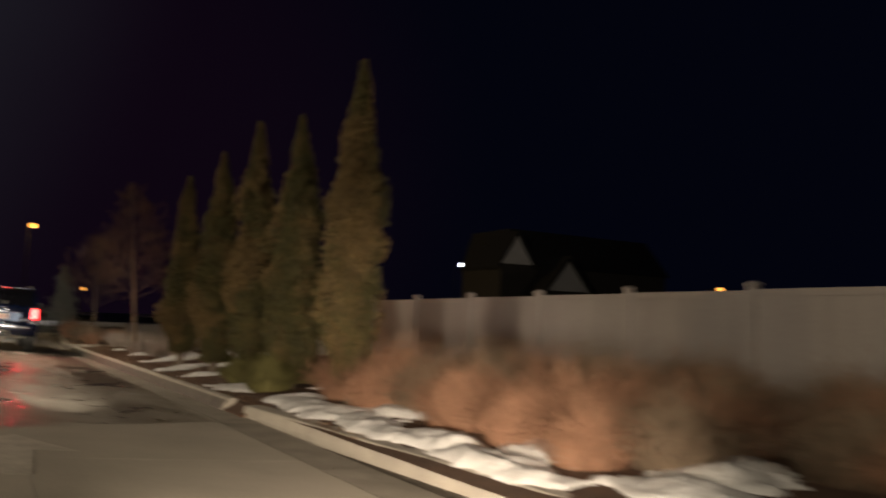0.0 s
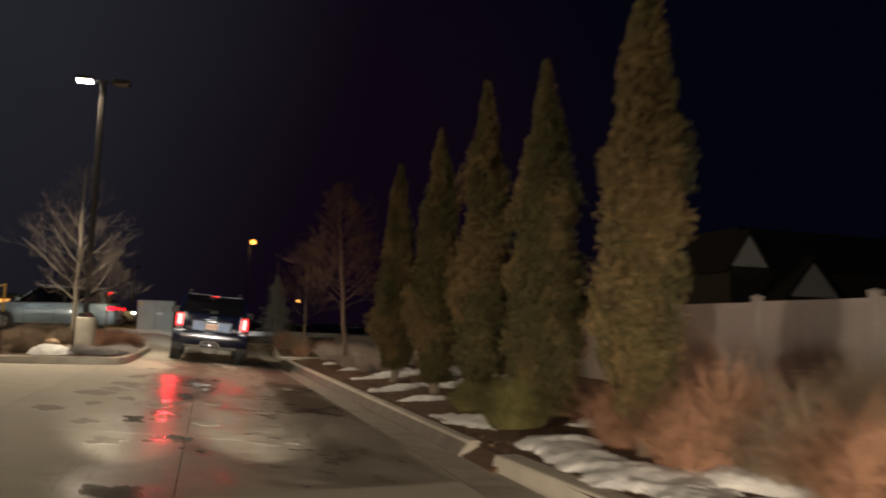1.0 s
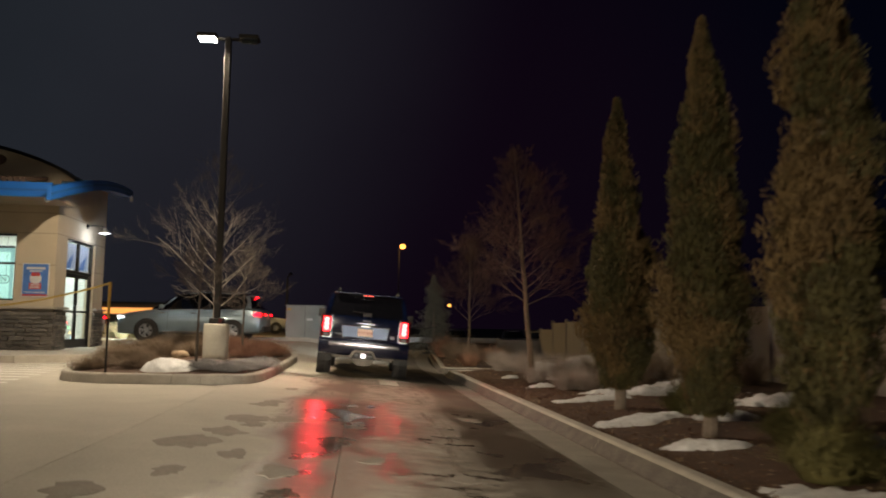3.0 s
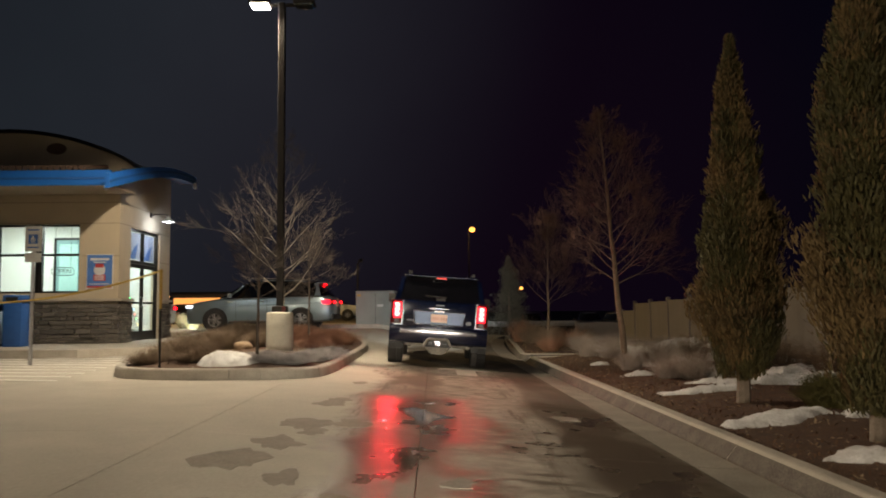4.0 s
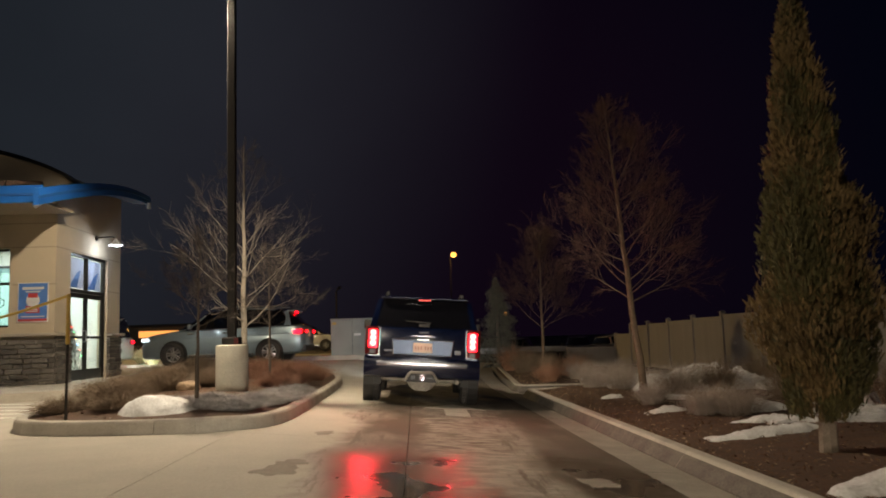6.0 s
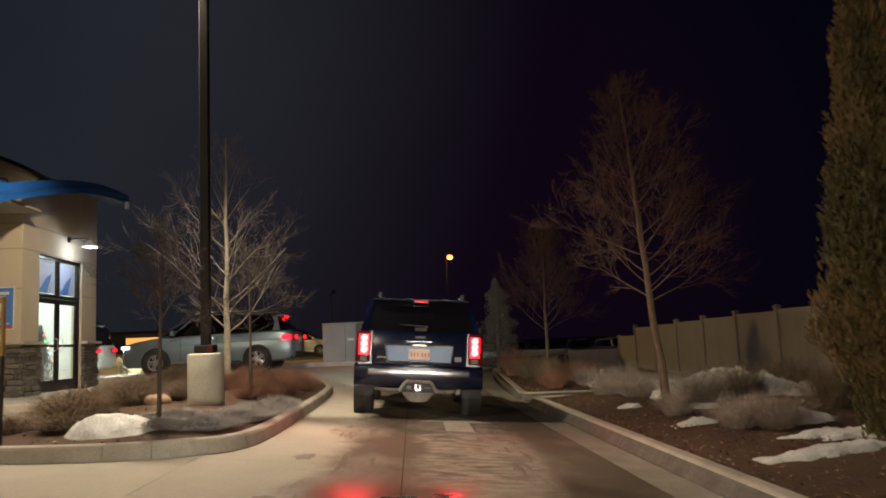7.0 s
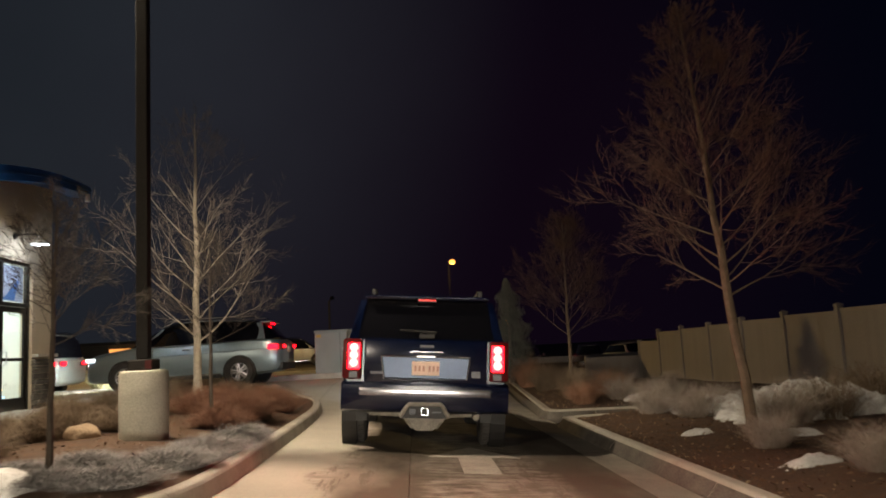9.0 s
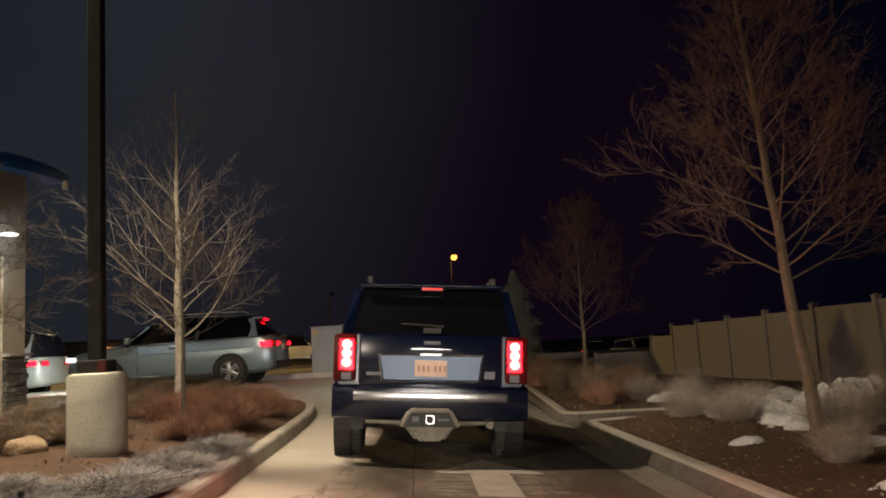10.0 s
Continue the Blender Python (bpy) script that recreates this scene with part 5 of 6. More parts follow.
# navy lifted SUV ahead in the lane
TX, TY = 0.5, 19.2
tr = empty("lifted_suv", (TX, TY, gz(TX, TY + 1.2)), "dark navy lifted SUV with brake lamps lit", "car")
tr.matrix_world = pose(TX, TY, gz(TX, TY + 1.2) + 0.0, 0, 4.4, 0)
W2 = 0.93


def tsec(y, zb, zt, w):
    half = [(w * 0.9, zb), (w * 0.97, zb + 0.06), (w, zb + 0.2), (w, zt - 0.25), (w * 0.985, zt - 0.08), (w * 0.95, zt)]
    return [(x, y, z) for x, z in half] + [(-x, y, z) for x, z in half[::-1]]


part("body", Build().loft([tsec(*s) for s in ((0.06, 0.66, 1.25, 0.9), (0.12, 0.6, 1.27, W2), (1.0, 0.58, 1.28, W2), (3.2, 0.58, 1.26, W2), (3.4, 0.58, 1.2, W2), (4.5, 0.6, 1.12, 0.9), (4.72, 0.66, 1.0, 0.84))]), M["navy"], tr, smooth=True)
part("rear_glass", Build().loft([[(0.86, y, 1.25), (0.82, y, 1.4), (wt, y, zt - 0.05), (wt - 0.05, y, zt), (-wt + 0.05, y, zt), (-wt, y, zt - 0.05), (-0.82, y, 1.4), (-0.86, y, 1.25)] for y, zt, wt in ((0.1, 1.3, 0.84), (0.18, 1.52, 0.78), (0.26, 1.70, 0.74), (1.4, 1.75, 0.74), (2.6, 1.73, 0.74), (3.0, 1.55, 0.76), (3.35, 1.27, 0.8))]), M["tint"], tr, "dark tinted rear glass", smooth=True)
part("roof", Build().box(-0.72, 0.72, 0.2, 2.6, 1.715, 1.765, None, 0.02), M["navy"], tr, smooth=True)
for sd in (-1, 1):
    part("pillar", Build().add([(sd * x, y, z) for x, y, z in ((0.875, 0.075, 1.26), (0.775, 0.085, 1.26), (0.70, 0.225, 1.7), (0.77, 0.235, 1.7), (0.885, 0.5, 1.26), (0.785, 0.5, 1.26), (0.70, 0.5, 1.7), (0.775, 0.5, 1.7))],
                              [(0, 1, 2, 3), (4, 7, 6, 5), (0, 3, 7, 4), (1, 5, 6, 2), (2, 6, 7, 3), (0, 4, 5, 1)]), M["navy"], tr)
    part("roof_rail", Build().tube([(sd * 0.62, 0.35, 1.755), (sd * 0.62, 0.42, 1.82), (sd * 0.62, 2.2, 1.82), (sd * 0.62, 2.3, 1.755)], [0.018] * 4, 8), M["black"], tr, smooth=True)
    part("rail_foot", Build().box(sd * 0.62 - 0.03, sd * 0.62 + 0.03, 0.3, 0.38, 1.76, 1.84, None, 0.01), M["black"], tr, "dark roof rack foot")
    # lamps
    l = part("tail_lamp", Build().box(sd * 0.83 - 0.108, sd * 0.83 + 0.108, 0.0, 0.2, 0.8, 1.25, None, 0.03), M["tail_dim"], tr, "red tail lamp housing", smooth=True)
    part("brake_lens", Build().box(sd * 0.81 - 0.07, sd * 0.81 + 0.07, -0.014, 0.001, 0.91, 1.2, None, 0.006), M["tail"], l, "lit red brake lens")
    for z in (0.98, 1.065, 1.15):
        part("bulb", Build().lathe([(0.0, 0.012), (0.038, 0.009), (0.048, 0.0)], pose(sd * 0.81, -0.0145, z, 90, 0, 0), 14), M["tail_core"], l, "glowing bulb")
    part("reverse_lens", Build().box(sd * 0.81 - 0.05, sd * 0.81 + 0.05, -0.01, 0.001, 0.81, 0.885, None, 0.006), M["badge"], l)
    part("side_trim", Build().box(sd * 0.94 - 0.02, sd * 0.94 + 0.012, 0.9, 3.6, 0.78, 0.86, None, 0.01), M["black"], tr)
    part("mirror", Build().box(sd * 1.05 - 0.12, sd * 1.05 + 0.12, 2.98, 3.1, 1.22, 1.42, None, 0.03), M["black"], tr, smooth=True)
    part("fender", Build().lathe([(0.4, 0.02), (0.5, 0.02), (0.5, -0.15), (0.4, -0.15)], pose(sd * 0.945, 0.98, 0.44, 0, 90 * sd, 0), 30), M["black"], tr)
    part("mud_flap", Build().box(sd * 0.8 - 0.13, sd * 0.8 + 0.13, 0.5, 0.515, 0.3, 0.62), M["black"], tr)
    for ya in (0.98, 3.76):
        wheel("wheel", tr, sd * 0.83, ya, 0.4, 0.285, sd, "alloy", 5)
    part("shock_absorber", Build().tube([(sd * 0.56, 0.9, 0.34), (sd * 0.52, 0.8, 0.66)], [0.03, 0.035], 8), M["frame_steel"], tr)
    part("spring", Build().tube([(sd * 0.6 + 0.05 * math.cos(k * 0.9), 1.05 + 0.05 * math.sin(k * 0.9), 0.4 + k * 0.008) for k in range(34)], [0.012] * 34, 5), M["frame_steel"], tr)
# tailgate
gate = part("tailgate", Build().box(-0.694, 0.694, 0.025, 0.1, 0.74, 1.255, None, 0.025), M["navy"], tr, smooth=True)
part("tailgate_panel", Build().add([(-0.49, 0.012, 1.05), (0.49, 0.012, 1.05), (0.455, 0.012, 0.825), (-0.455, 0.012, 0.825), (-0.5, 0.031, 1.06), (0.5, 0.031, 1.06), (0.465, 0.031, 0.815), (-0.465, 0.031, 0.815)],
                                   [(0, 1, 2, 3), (4, 5, 1, 0), (5, 6, 2, 1), (6, 7, 3, 2), (7, 4, 0, 3)]), M["gate_panel"], gate, "bluish brushed metal plate surround")
rim = Build()
rim_pts = [(-0.505, 0.02, 1.066), (0.505, 0.02, 1.066), (0.468, 0.02, 0.809), (-0.468, 0.02, 0.809)]
for a, c in zip(rim_pts, rim_pts[1:] + rim_pts[:1]):
    rim.tube([a, c], [0.008, 0.008], 6)
part("surround_rim", rim, M["chrome"], gate, "bright chrome rim of the plate surround", smooth=True)
plate = part("number_plate", Build().box(-0.155, 0.155, 0.0, 0.011, 0.855, 1.01, None, 0.003), M["plate"], tr, "pale number plate, reddened for brake light")
for k in range(6):
    x = -0.115 + k * 0.046 + (0.02 if k > 2 else 0)
    part("character_bar", Build().box(x - 0.011, x + 0.011, -0.004, -0.001, 0.9, 0.96), M["plate_mark"], plate)
part("plate_lamp", Build().box(-0.1, 0.1, 0.0, 0.03, 1.06, 1.07), M["plate_lamp"], tr, "small plate lamp")
part("gate_handle", Build().box(-0.2, 0.2, 0.0, 0.035, 1.1, 1.135, None, 0.01), M["navy"], gate)
part("badge", Build().box(-0.07, 0.09, 0.018, 0.03, 1.16, 1.195, None, 0.005), M["badge"], gate)
part("badge", Build().box(-0.62, -0.46, 0.02, 0.03, 0.86, 0.89), M["badge"], gate)
part("badge", Build().box(0.52, 0.62, 0.02, 0.03, 0.84, 0.91), M["badge"], gate)
part("wiper", Build().tube([(0.0, 0.07, 1.3), (0.12, 0.09, 1.34), (-0.3, 0.11, 1.36)], [0.02, 0.012, 0.008], 6), M["black"], tr)
part("wiper_motor", Build().box(-0.08, 0.1, 0.045, 0.1, 1.265, 1.325, None, 0.012), M["black"], tr)
part("high_brake_lamp", Build().box(-0.11, 0.11, 0.2, 0.235, 1.695, 1.73), M["tail_dim"], tr)
for k in range(6):
    part("led", Build().box(-0.095 + k * 0.034, -0.075 + k * 0.034, 0.192, 0.199, 1.706, 1.72), M["tail_soft"], tr, "lit red light-emitting diode")
part("spoiler", Build().box(-0.7, 0.7, 0.16, 0.34, 1.728, 1.762, None, 0.014), M["navy"], tr)
# bumper and underside
part("bumper", Build().loft([[(x, 0.0 + 0.1 * abs(x) ** 3, 0.44), (x, -0.06 + 0.1 * abs(x) ** 3, 0.47), (x, -0.09 + 0.1 * abs(x) ** 3, 0.6), (x, -0.08 + 0.1 * abs(x) ** 3, 0.74), (x, 0.02 + 0.1 * abs(x) ** 3, 0.77), (x, 0.2, 0.77), (x, 0.2, 0.44)] for x in [-0.94 + 1.88 * k / 24 for k in range(25)]]), M["navy"], tr, smooth=True)
part("bumper_strip", Build().loft([[(x, -0.1 + 0.1 * abs(x) ** 3, 0.63), (x, -0.108 + 0.1 * abs(x) ** 3, 0.665), (x, -0.1 + 0.1 * abs(x) ** 3, 0.71), (x, -0.07 + 0.1 * abs(x) ** 3, 0.71), (x, -0.07 + 0.1 * abs(x) ** 3, 0.63)] for x in [-0.73 + 1.46 * k / 20 for k in range(21)]]), M["dull_chrome"], tr, "bright chrome bumper strip", smooth=True)
hitch = part("hitch_plate", Build().add([(-0.19, -0.1, 0.53), (0.19, -0.1, 0.53), (0.26, -0.1, 0.39), (-0.26, -0.1, 0.39), (-0.19, 0.05, 0.53), (0.19, 0.05, 0.53), (0.26, 0.05, 0.39), (-0.26, 0.05, 0.39)],
                                        [(0, 1, 2, 3), (4, 7, 6, 5), (0, 4, 5, 1), (1, 5, 6, 2), (2, 6, 7, 3), (3, 7, 4, 0)]), M["black"], tr, "dark hitch surround")
b = Build()
for x0, x1, z0, z1 in ((-0.04, 0.04, 0.425, 0.435), (-0.04, 0.04, 0.495, 0.505), (-0.04, -0.03, 0.435, 0.495), (0.03, 0.04, 0.435, 0.495)):
    b.box(x0, x1, -0.16, -0.09, z0, z1)
part("receiver", b, M["dull_chrome"], hitch, "square hitch receiver")
part("hitch_frame", Build().tube([(-0.27, -0.11, 0.4), (-0.2, -0.115, 0.52), (-0.17, -0.115, 0.545), (0.17, -0.115, 0.545), (0.2, -0.115, 0.52), (0.27, -0.11, 0.4)], [0.024] * 6, 8), M["frame_steel"], hitch, "grey steel hitch frame", smooth=True)
part("hitch_recess", Build().box(-0.2, -0.06, -0.104, -0.1001, 0.41, 0.51), M["black"], hitch)
part("hitch_recess", Build().box(0.06, 0.21, -0.104, -0.1001, 0.41, 0.51), M["black"], hitch)
part("plug_socket", Build().box(-0.17, -0.1, -0.12, -0.104, 0.43, 0.49, None, 0.01), M["badge"], hitch)
part("plug_socket", Build().box(0.08, 0.18, -0.115, -0.104, 0.45, 0.465), M["badge"], hitch)
for sd in (-1, 1):
    part("suspension_arm", Build().tube([(sd * 0.3, 0.5, 0.44), (sd * 0.45, 0.72, 0.4), (sd * 0.66, 0.95, 0.4)], [0.035, 0.03, 0.04], 8).box(sd * 0.5 - 0.07, sd * 0.5 + 0.07, 0.5, 0.62, 0.38, 0.5, None, 0.015), M["frame_steel"], tr, smooth=True)
part("tow_bar", Build().tube([(-0.62, 0.16, 0.43), (-0.24, 0.1, 0.42), (-0.14, 0.02, 0.3), (0.14, 0.02, 0.3), (0.24, 0.1, 0.42), (0.62, 0.16, 0.43)], [0.036] * 6, 8), M["frame_steel"], tr, "pale steel tow bar", smooth=True)
part("skid_plate", Build().add([(-0.2, -0.02, 0.4), (0.2, -0.02, 0.4), (0.1, -0.02, 0.25), (-0.1, -0.02, 0.25), (-0.2, 0.3, 0.4), (0.2, 0.3, 0.4), (0.1, 0.3, 0.25), (-0.1, 0.3, 0.25)],
                               [(0, 1, 2, 3), (4, 7, 6, 5), (0, 4, 5, 1), (1, 5, 6, 2), (2, 6, 7, 3), (3, 7, 4, 0)]), M["frame_steel"], tr, "bent steel skid plate")
part("axle", Build().tube([(-0.8, 0.98, 0.4), (0.8, 0.98, 0.4)], [0.05, 0.05], 10).lathe([(0.02, -0.14), (0.12, -0.1), (0.16, 0.0), (0.12, 0.1), (0.02, 0.14)], pose(0.0, 0.96, 0.4, 90, 0, 0), 16), M["frame_steel"], tr, smooth=True)
part("exhaust", Build().tube([(0.5, 1.2, 0.45), (0.55, 0.4, 0.42), (0.58, 0.02, 0.4)], [0.035] * 3, 10), M["frame_steel"], tr, smooth=True)
part("muffler", Build().box(-0.62, -0.3, 0.25, 0.75, 0.4, 0.56, None, 0.06), M["frame_steel"], tr, smooth=True)
for sd in (-1, 1):
    part("chassis_rail", Build().box(sd * 0.56 - 0.04, sd * 0.56 + 0.04, 0.2, 4.4, 0.5, 0.6), M["frame_steel"], tr)

# ---- lamps and fittings ----
px_, py_ = POLE
gb = island_z(px_, py_)
pole = empty("street_lamp", (px_, py_, gb), "dark bronze car park lamp on a round concrete base", "street lamp")
part("base", Build().lathe([(0.0, 1.247 - gb), (0.2, 1.247 - gb), (0.235, 1.235 - gb), (0.245, 1.21 - gb), (0.245, -0.15)], pose(0, 0, 0), 40), M["cast"], pole, "round cast concrete base", smooth=True)
part("base_plate", Build().box(-0.13, 0.13, -0.13, 0.13, 1.248 - gb, 1.36 - gb, None, 0.02), M["pole"], pole)
part("pole", Build().box(-0.062, 0.062, -0.062, 0.062, 1.361 - gb, 7.1 - gb, None, 0.012), M["pole"], pole)
part("reflector", Build().box(0.06, 0.128, -0.15, -0.131, 1.26 - gb, 1.35 - gb), M["tail_dim"], pole, "small red reflector")
for sx, lit in ((-1, True), (1, False)):
    part("arm", Build().box(min(0.076 * sx, 0.24 * sx), max(0.076 * sx, 0.24 * sx), -0.03, 0.03, 7.04 - gb, 7.09 - gb), M["pole"], pole)
    hd = part("lamp_head", Build().box(min(0.22 * sx, 0.62 * sx), max(0.22 * sx, 0.62 * sx), -0.16, 0.16, 7.06 - gb, 7.14 - gb, None, 0.02), M["pole"], pole)
    part("lens", Build().box(min(0.26 * sx, 0.58 * sx), max(0.26 * sx, 0.58 * sx), -0.13, 0.13, 7.03 - gb, 7.055 - gb), M["led" if lit else "glass"], hd, "lit white lamp panel" if lit else "")


def far_lamp(x, y, z, color, size, label, zfoot=0.0):
    ob = empty("street_lamp", (x, y, zfoot), label, "street lamp", "far street lamps")
    part("pole", Build().tube([(0, 0, 0), (0, 0, z - zfoot - 0.2)], [0.12, 0.07], 8), M["pole"], ob)
    part("arm", Build().tube([(0, 0, z - zfoot - 0.2), (0.3, -0.6, z - zfoot), (0.4, -1.3, z - zfoot)], [0.06, 0.05, 0.04], 6), M["pole"], ob)
    part("lamp_head", Build().lathe([(0.0, -size), (size * 0.8, -size * 0.7), (size, 0), (size * 0.6, size * 0.5), (0.0, size * 0.6)], pose(0.4, -1.5, z - zfoot), 14), M[color], ob, "glowing lamp head", smooth=True)
    return ob


far_lamp(5.3, 111.0, 12.3, "sodium", 0.42, "far street lamp glowing orange on a tall pole", -0.6)
far_lamp(13.0, 121.0, 4.5, "sodium", 0.3, "small far street lamp glowing orange", -0.6)
far_lamp(-6.2, 72.0, 5.6, "glass", 0.2, "far unlit lamp on a thin pole", -0.6)
far_lamp(63.1, 96.5, 10.2, "white_glow", 0.3, "far white street lamp behind the fence")
far_lamp(54.2, 41.0, 4.9, "sodium", 0.26, "low orange street lamp behind the fence")
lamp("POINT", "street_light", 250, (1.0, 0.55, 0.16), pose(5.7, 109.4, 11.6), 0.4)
# added light with no fixture, to yellow the far van
lamp("POINT", "unseen_far_road_light", 5200, (1.0, 0.66, 0.24), pose(-15.0, 54.5, 9.0), 0.4)

# gooseneck lamp by the entrance
WLY, WLZ = 26.27, 4.02
gl = empty("wall_lamp", (EX, WLY, WLZ), "white gooseneck wall lamp, lit", "wall lamp")
part("backplate", Build().lathe([(0.0, 0.04), (0.06, 0.035), (0.07, 0.0)], pose(0, 0, 0, 0, 90, 0), 16), M["bronze"], gl)
part("arm", Build().tube([(0, 0, 0), (0.2, 0, 0.03), (0.42, 0, 0.03), (0.5, 0, -0.04)], [0.014] * 4, 8), M["bronze"], gl)
part("shade", Build().lathe([(0.03, 0.1), (0.05, 0.06), (0.09, 0.0), (0.17, -0.06), (0.175, -0.075), (0.16, -0.06), (0.08, 0.0)], pose(0.5, 0, -0.12), 24), M["siding"], gl, smooth=True)
part("bulb", Build().lathe([(0.0, -0.05), (0.04, -0.03), (0.05, 0.01), (0.0, 0.05)], pose(0.5, 0, -0.17), 14), M["white_glow"], gl)
lamp("POINT", "entrance_light", 30, (0.75, 0.85, 1.0), pose(EX + 0.5, WLY, WLZ - 0.3), 0.06)
fl = empty("floodlight", (-6.99, 28.4, 5.3), "small white floodlight on the canopy end", "lamp")
part("bracket", Build().tube([(-0.25, -0.55, 0.05), (0.0, 0.0, 0.05), (0, 0, -0.02)], [0.012] * 3, 6), M["bronze"], fl)
part("head", Build().lathe([(0.0, 0.1), (0.045, 0.09), (0.06, -0.08), (0.0, -0.09)], pose(0, 0, -0.1), 12), M["siding"], fl, smooth=True)
fl2 = empty("floodlight", (-7.05, 22.28, 4.25), "small white floodlight under the canopy corner", "lamp")
part("head", Build().lathe([(0.0, 0.12), (0.05, 0.1), (0.065, -0.1), (0.0, -0.11)], pose(-0.06, 0, -0.04, 0, 60, 0), 12), M["siding"], fl2, smooth=True)
part("bracket", Build().tube([(0, 0, 0.12), (0, 0, 0.0)], [0.012] * 2, 6), M["bronze"], fl2)
lamp("AREA", "dining_room_light", 85, (0.88, 1.0, 0.95), look((-11.2, 25.9, 3.9), (-11.2, 25.9, 0)), 1.1)
lamp("AREA", "lobby_light", 80, (0.86, 1.0, 0.97), look((-8.5, 26.0, 3.9), (-8.5, 26.0, 0)), 0.7)

# ---- things by the building ----
po = thing("poster", Build().box(-8.36, -7.73, SY - 0.02, SY - 0.002, 1.9, 2.74), M["poster_blue"], "blue promotional poster with red and white print on the wall", "poster")
part("print_bar", Build().box(-8.28, -7.81, SY - 0.026, SY - 0.021, 2.6, 2.66), M["poster_white"], po)
part("print_bar", Build().box(-8.2, -7.89, SY - 0.026, SY - 0.021, 2.54, 2.57), M["poster_white"], po)
part("print_picture", Build().lathe([(0.0, 0.006), (0.14, 0.006), (0.15, 0.0)], pose(-8.045, SY - 0.021, 2.36, 90, 0, 0), 20), M["poster_white"], po)
part("print_picture", Build().box(-8.15, -7.94, SY - 0.03, SY - 0.028, 2.42, 2.52), M["poster_red"], po)
part("print_panel", Build().box(-8.2, -7.89, SY - 0.026, SY - 0.021, 2.08, 2.24), M["poster_red"], po)
for z in (2.11, 2.15, 2.19):
    part("print_bar", Build().box(-8.17, -7.93, SY - 0.031, SY - 0.0265, z, z + 0.018), M["poster_white"], po)
part("print_bar", Build().box(-8.3, -7.79, SY - 0.026, SY - 0.021, 1.99, 2.01), M["poster_white"], po)
part("print_band", Build().box(-8.36, -7.73, SY - 0.025, SY - 0.0205, 1.9, 1.95), M["poster_red"], po)
for x0, x1, z0, z1 in ((-8.38, -7.71, 1.88, 1.898), (-8.38, -7.71, 2.742, 2.76), (-8.38, -8.362, 1.898, 2.742), (-7.728, -7.71, 1.898, 2.742)):
    part("poster_edge", Build().box(x0, x1, SY - 0.024, SY - 0.002, z0, z1), M["poster_white"], po)

# neon sign in the window
neon = empty("window_sign", (-9.1, SY + 0.24, 2.34), "unlit dark open sign hung in the window", "sign")
b = Build()
b.tube([(-0.22, 0, -0.1), (0.22, 0, -0.1), (0.29, 0, -0.05), (0.29, 0, 0.05), (0.22, 0, 0.1), (-0.22, 0, 0.1), (-0.29, 0, 0.05), (-0.29, 0, -0.05), (-0.22, 0, -0.1)], [0.011] * 9, 6)
part("outline", b, M["black"], neon)
cu = bpy.data.curves.new("letters", "FONT")
cu.body, cu.size, cu.extrude, cu.align_x, cu.align_y = "OPEN", 0.17, 0.006, "CENTER", "CENTER"
cu.materials.append(M["black"])
tx = new("letters", cu)
tx.parent = neon
tx.matrix_local = pose(0, -0.01, 0, 90, 0, 0)
part("hanger", Build().tube([(0.2, 0, 0.1), (0.2, 0, 1.18)], [0.004, 0.004], 4), M["black"], neon)
part("hanger", Build().tube([(-0.2, 0, 0.1), (-0.2, 0, 1.18)], [0.004, 0.004], 4), M["black"], neon)

# parking sign for the reserved bay
sg = empty("parking_sign", (-6.82, 18.46, gz(-6.82, 18.46)), "reserved parking sign with blue square on a steel post", "sign")
part("post", Build().box(-0.03, 0.03, -0.02, 0.02, -0.1, 2.5, None, 0.006), M["alloy"], sg)
part("panel", Build().box(-0.15, 0.15, -0.03, -0.021, 2.06, 2.52, None, 0.003), M["sign_white"], sg)
part("symbol", Build().box(-0.085, 0.085, -0.036, -0.031, 2.2, 2.37), M["sign_blue"], sg)
part("symbol_mark", Build().lathe([(0.03, 0.003), (0.045, 0.003), (0.045, 0.0), (0.03, 0.0)], pose(0.0, -0.037, 2.265, 90, 0, 0), 18).box(-0.012, 0.012, -0.042, -0.037, 2.26, 2.34), M["sign_white"], sg)
for z in (2.12, 2.44):
    part("text_bar", Build().box(-0.1, 0.1, -0.034, -0.031, z, z + 0.025), M["sign_blue"], sg)
part("small_panel", Build().box(-0.15, 0.15, -0.03, -0.021, 1.86, 2.03, None, 0.003), M["sign_white"], sg)

# blue bin by the wall
bn = empty("bin", (-9.3, 22.6, Z0), "blue plastic bin standing before the stone wall", "bin")
part("body", Build().box(-0.22, 0.22, -0.22, 0.22, 0.0, 1.02, None, 0.03), M["sign_blue"], bn, smooth=True)
part("lid", Build().box(-0.235, 0.235, -0.235, 0.235, 1.025, 1.2, None, 0.04), M["sign_blue"], bn, smooth=True)
part("flap", Build().box(-0.14, 0.14, -0.242, -0.236, 1.06, 1.15), M["black"], bn)
fz = empty("freezer_chest", (-10.4, 22.8, Z0), "white freezer chest with dark lid beside the bin", "freezer")
part("body", Build().box(-0.75, 0.75, -0.4, 0.4, 0.06, 0.82, None, 0.06), M["room"], fz, smooth=True)
part("lid", Build().box(-0.76, 0.76, -0.41, 0.41, 0.825, 1.0, None, 0.05), M["tint"], fz, smooth=True)
part("plinth", Build().box(-0.7, 0.7, -0.36, 0.36, 0.0, 0.058), M["black"], fz)

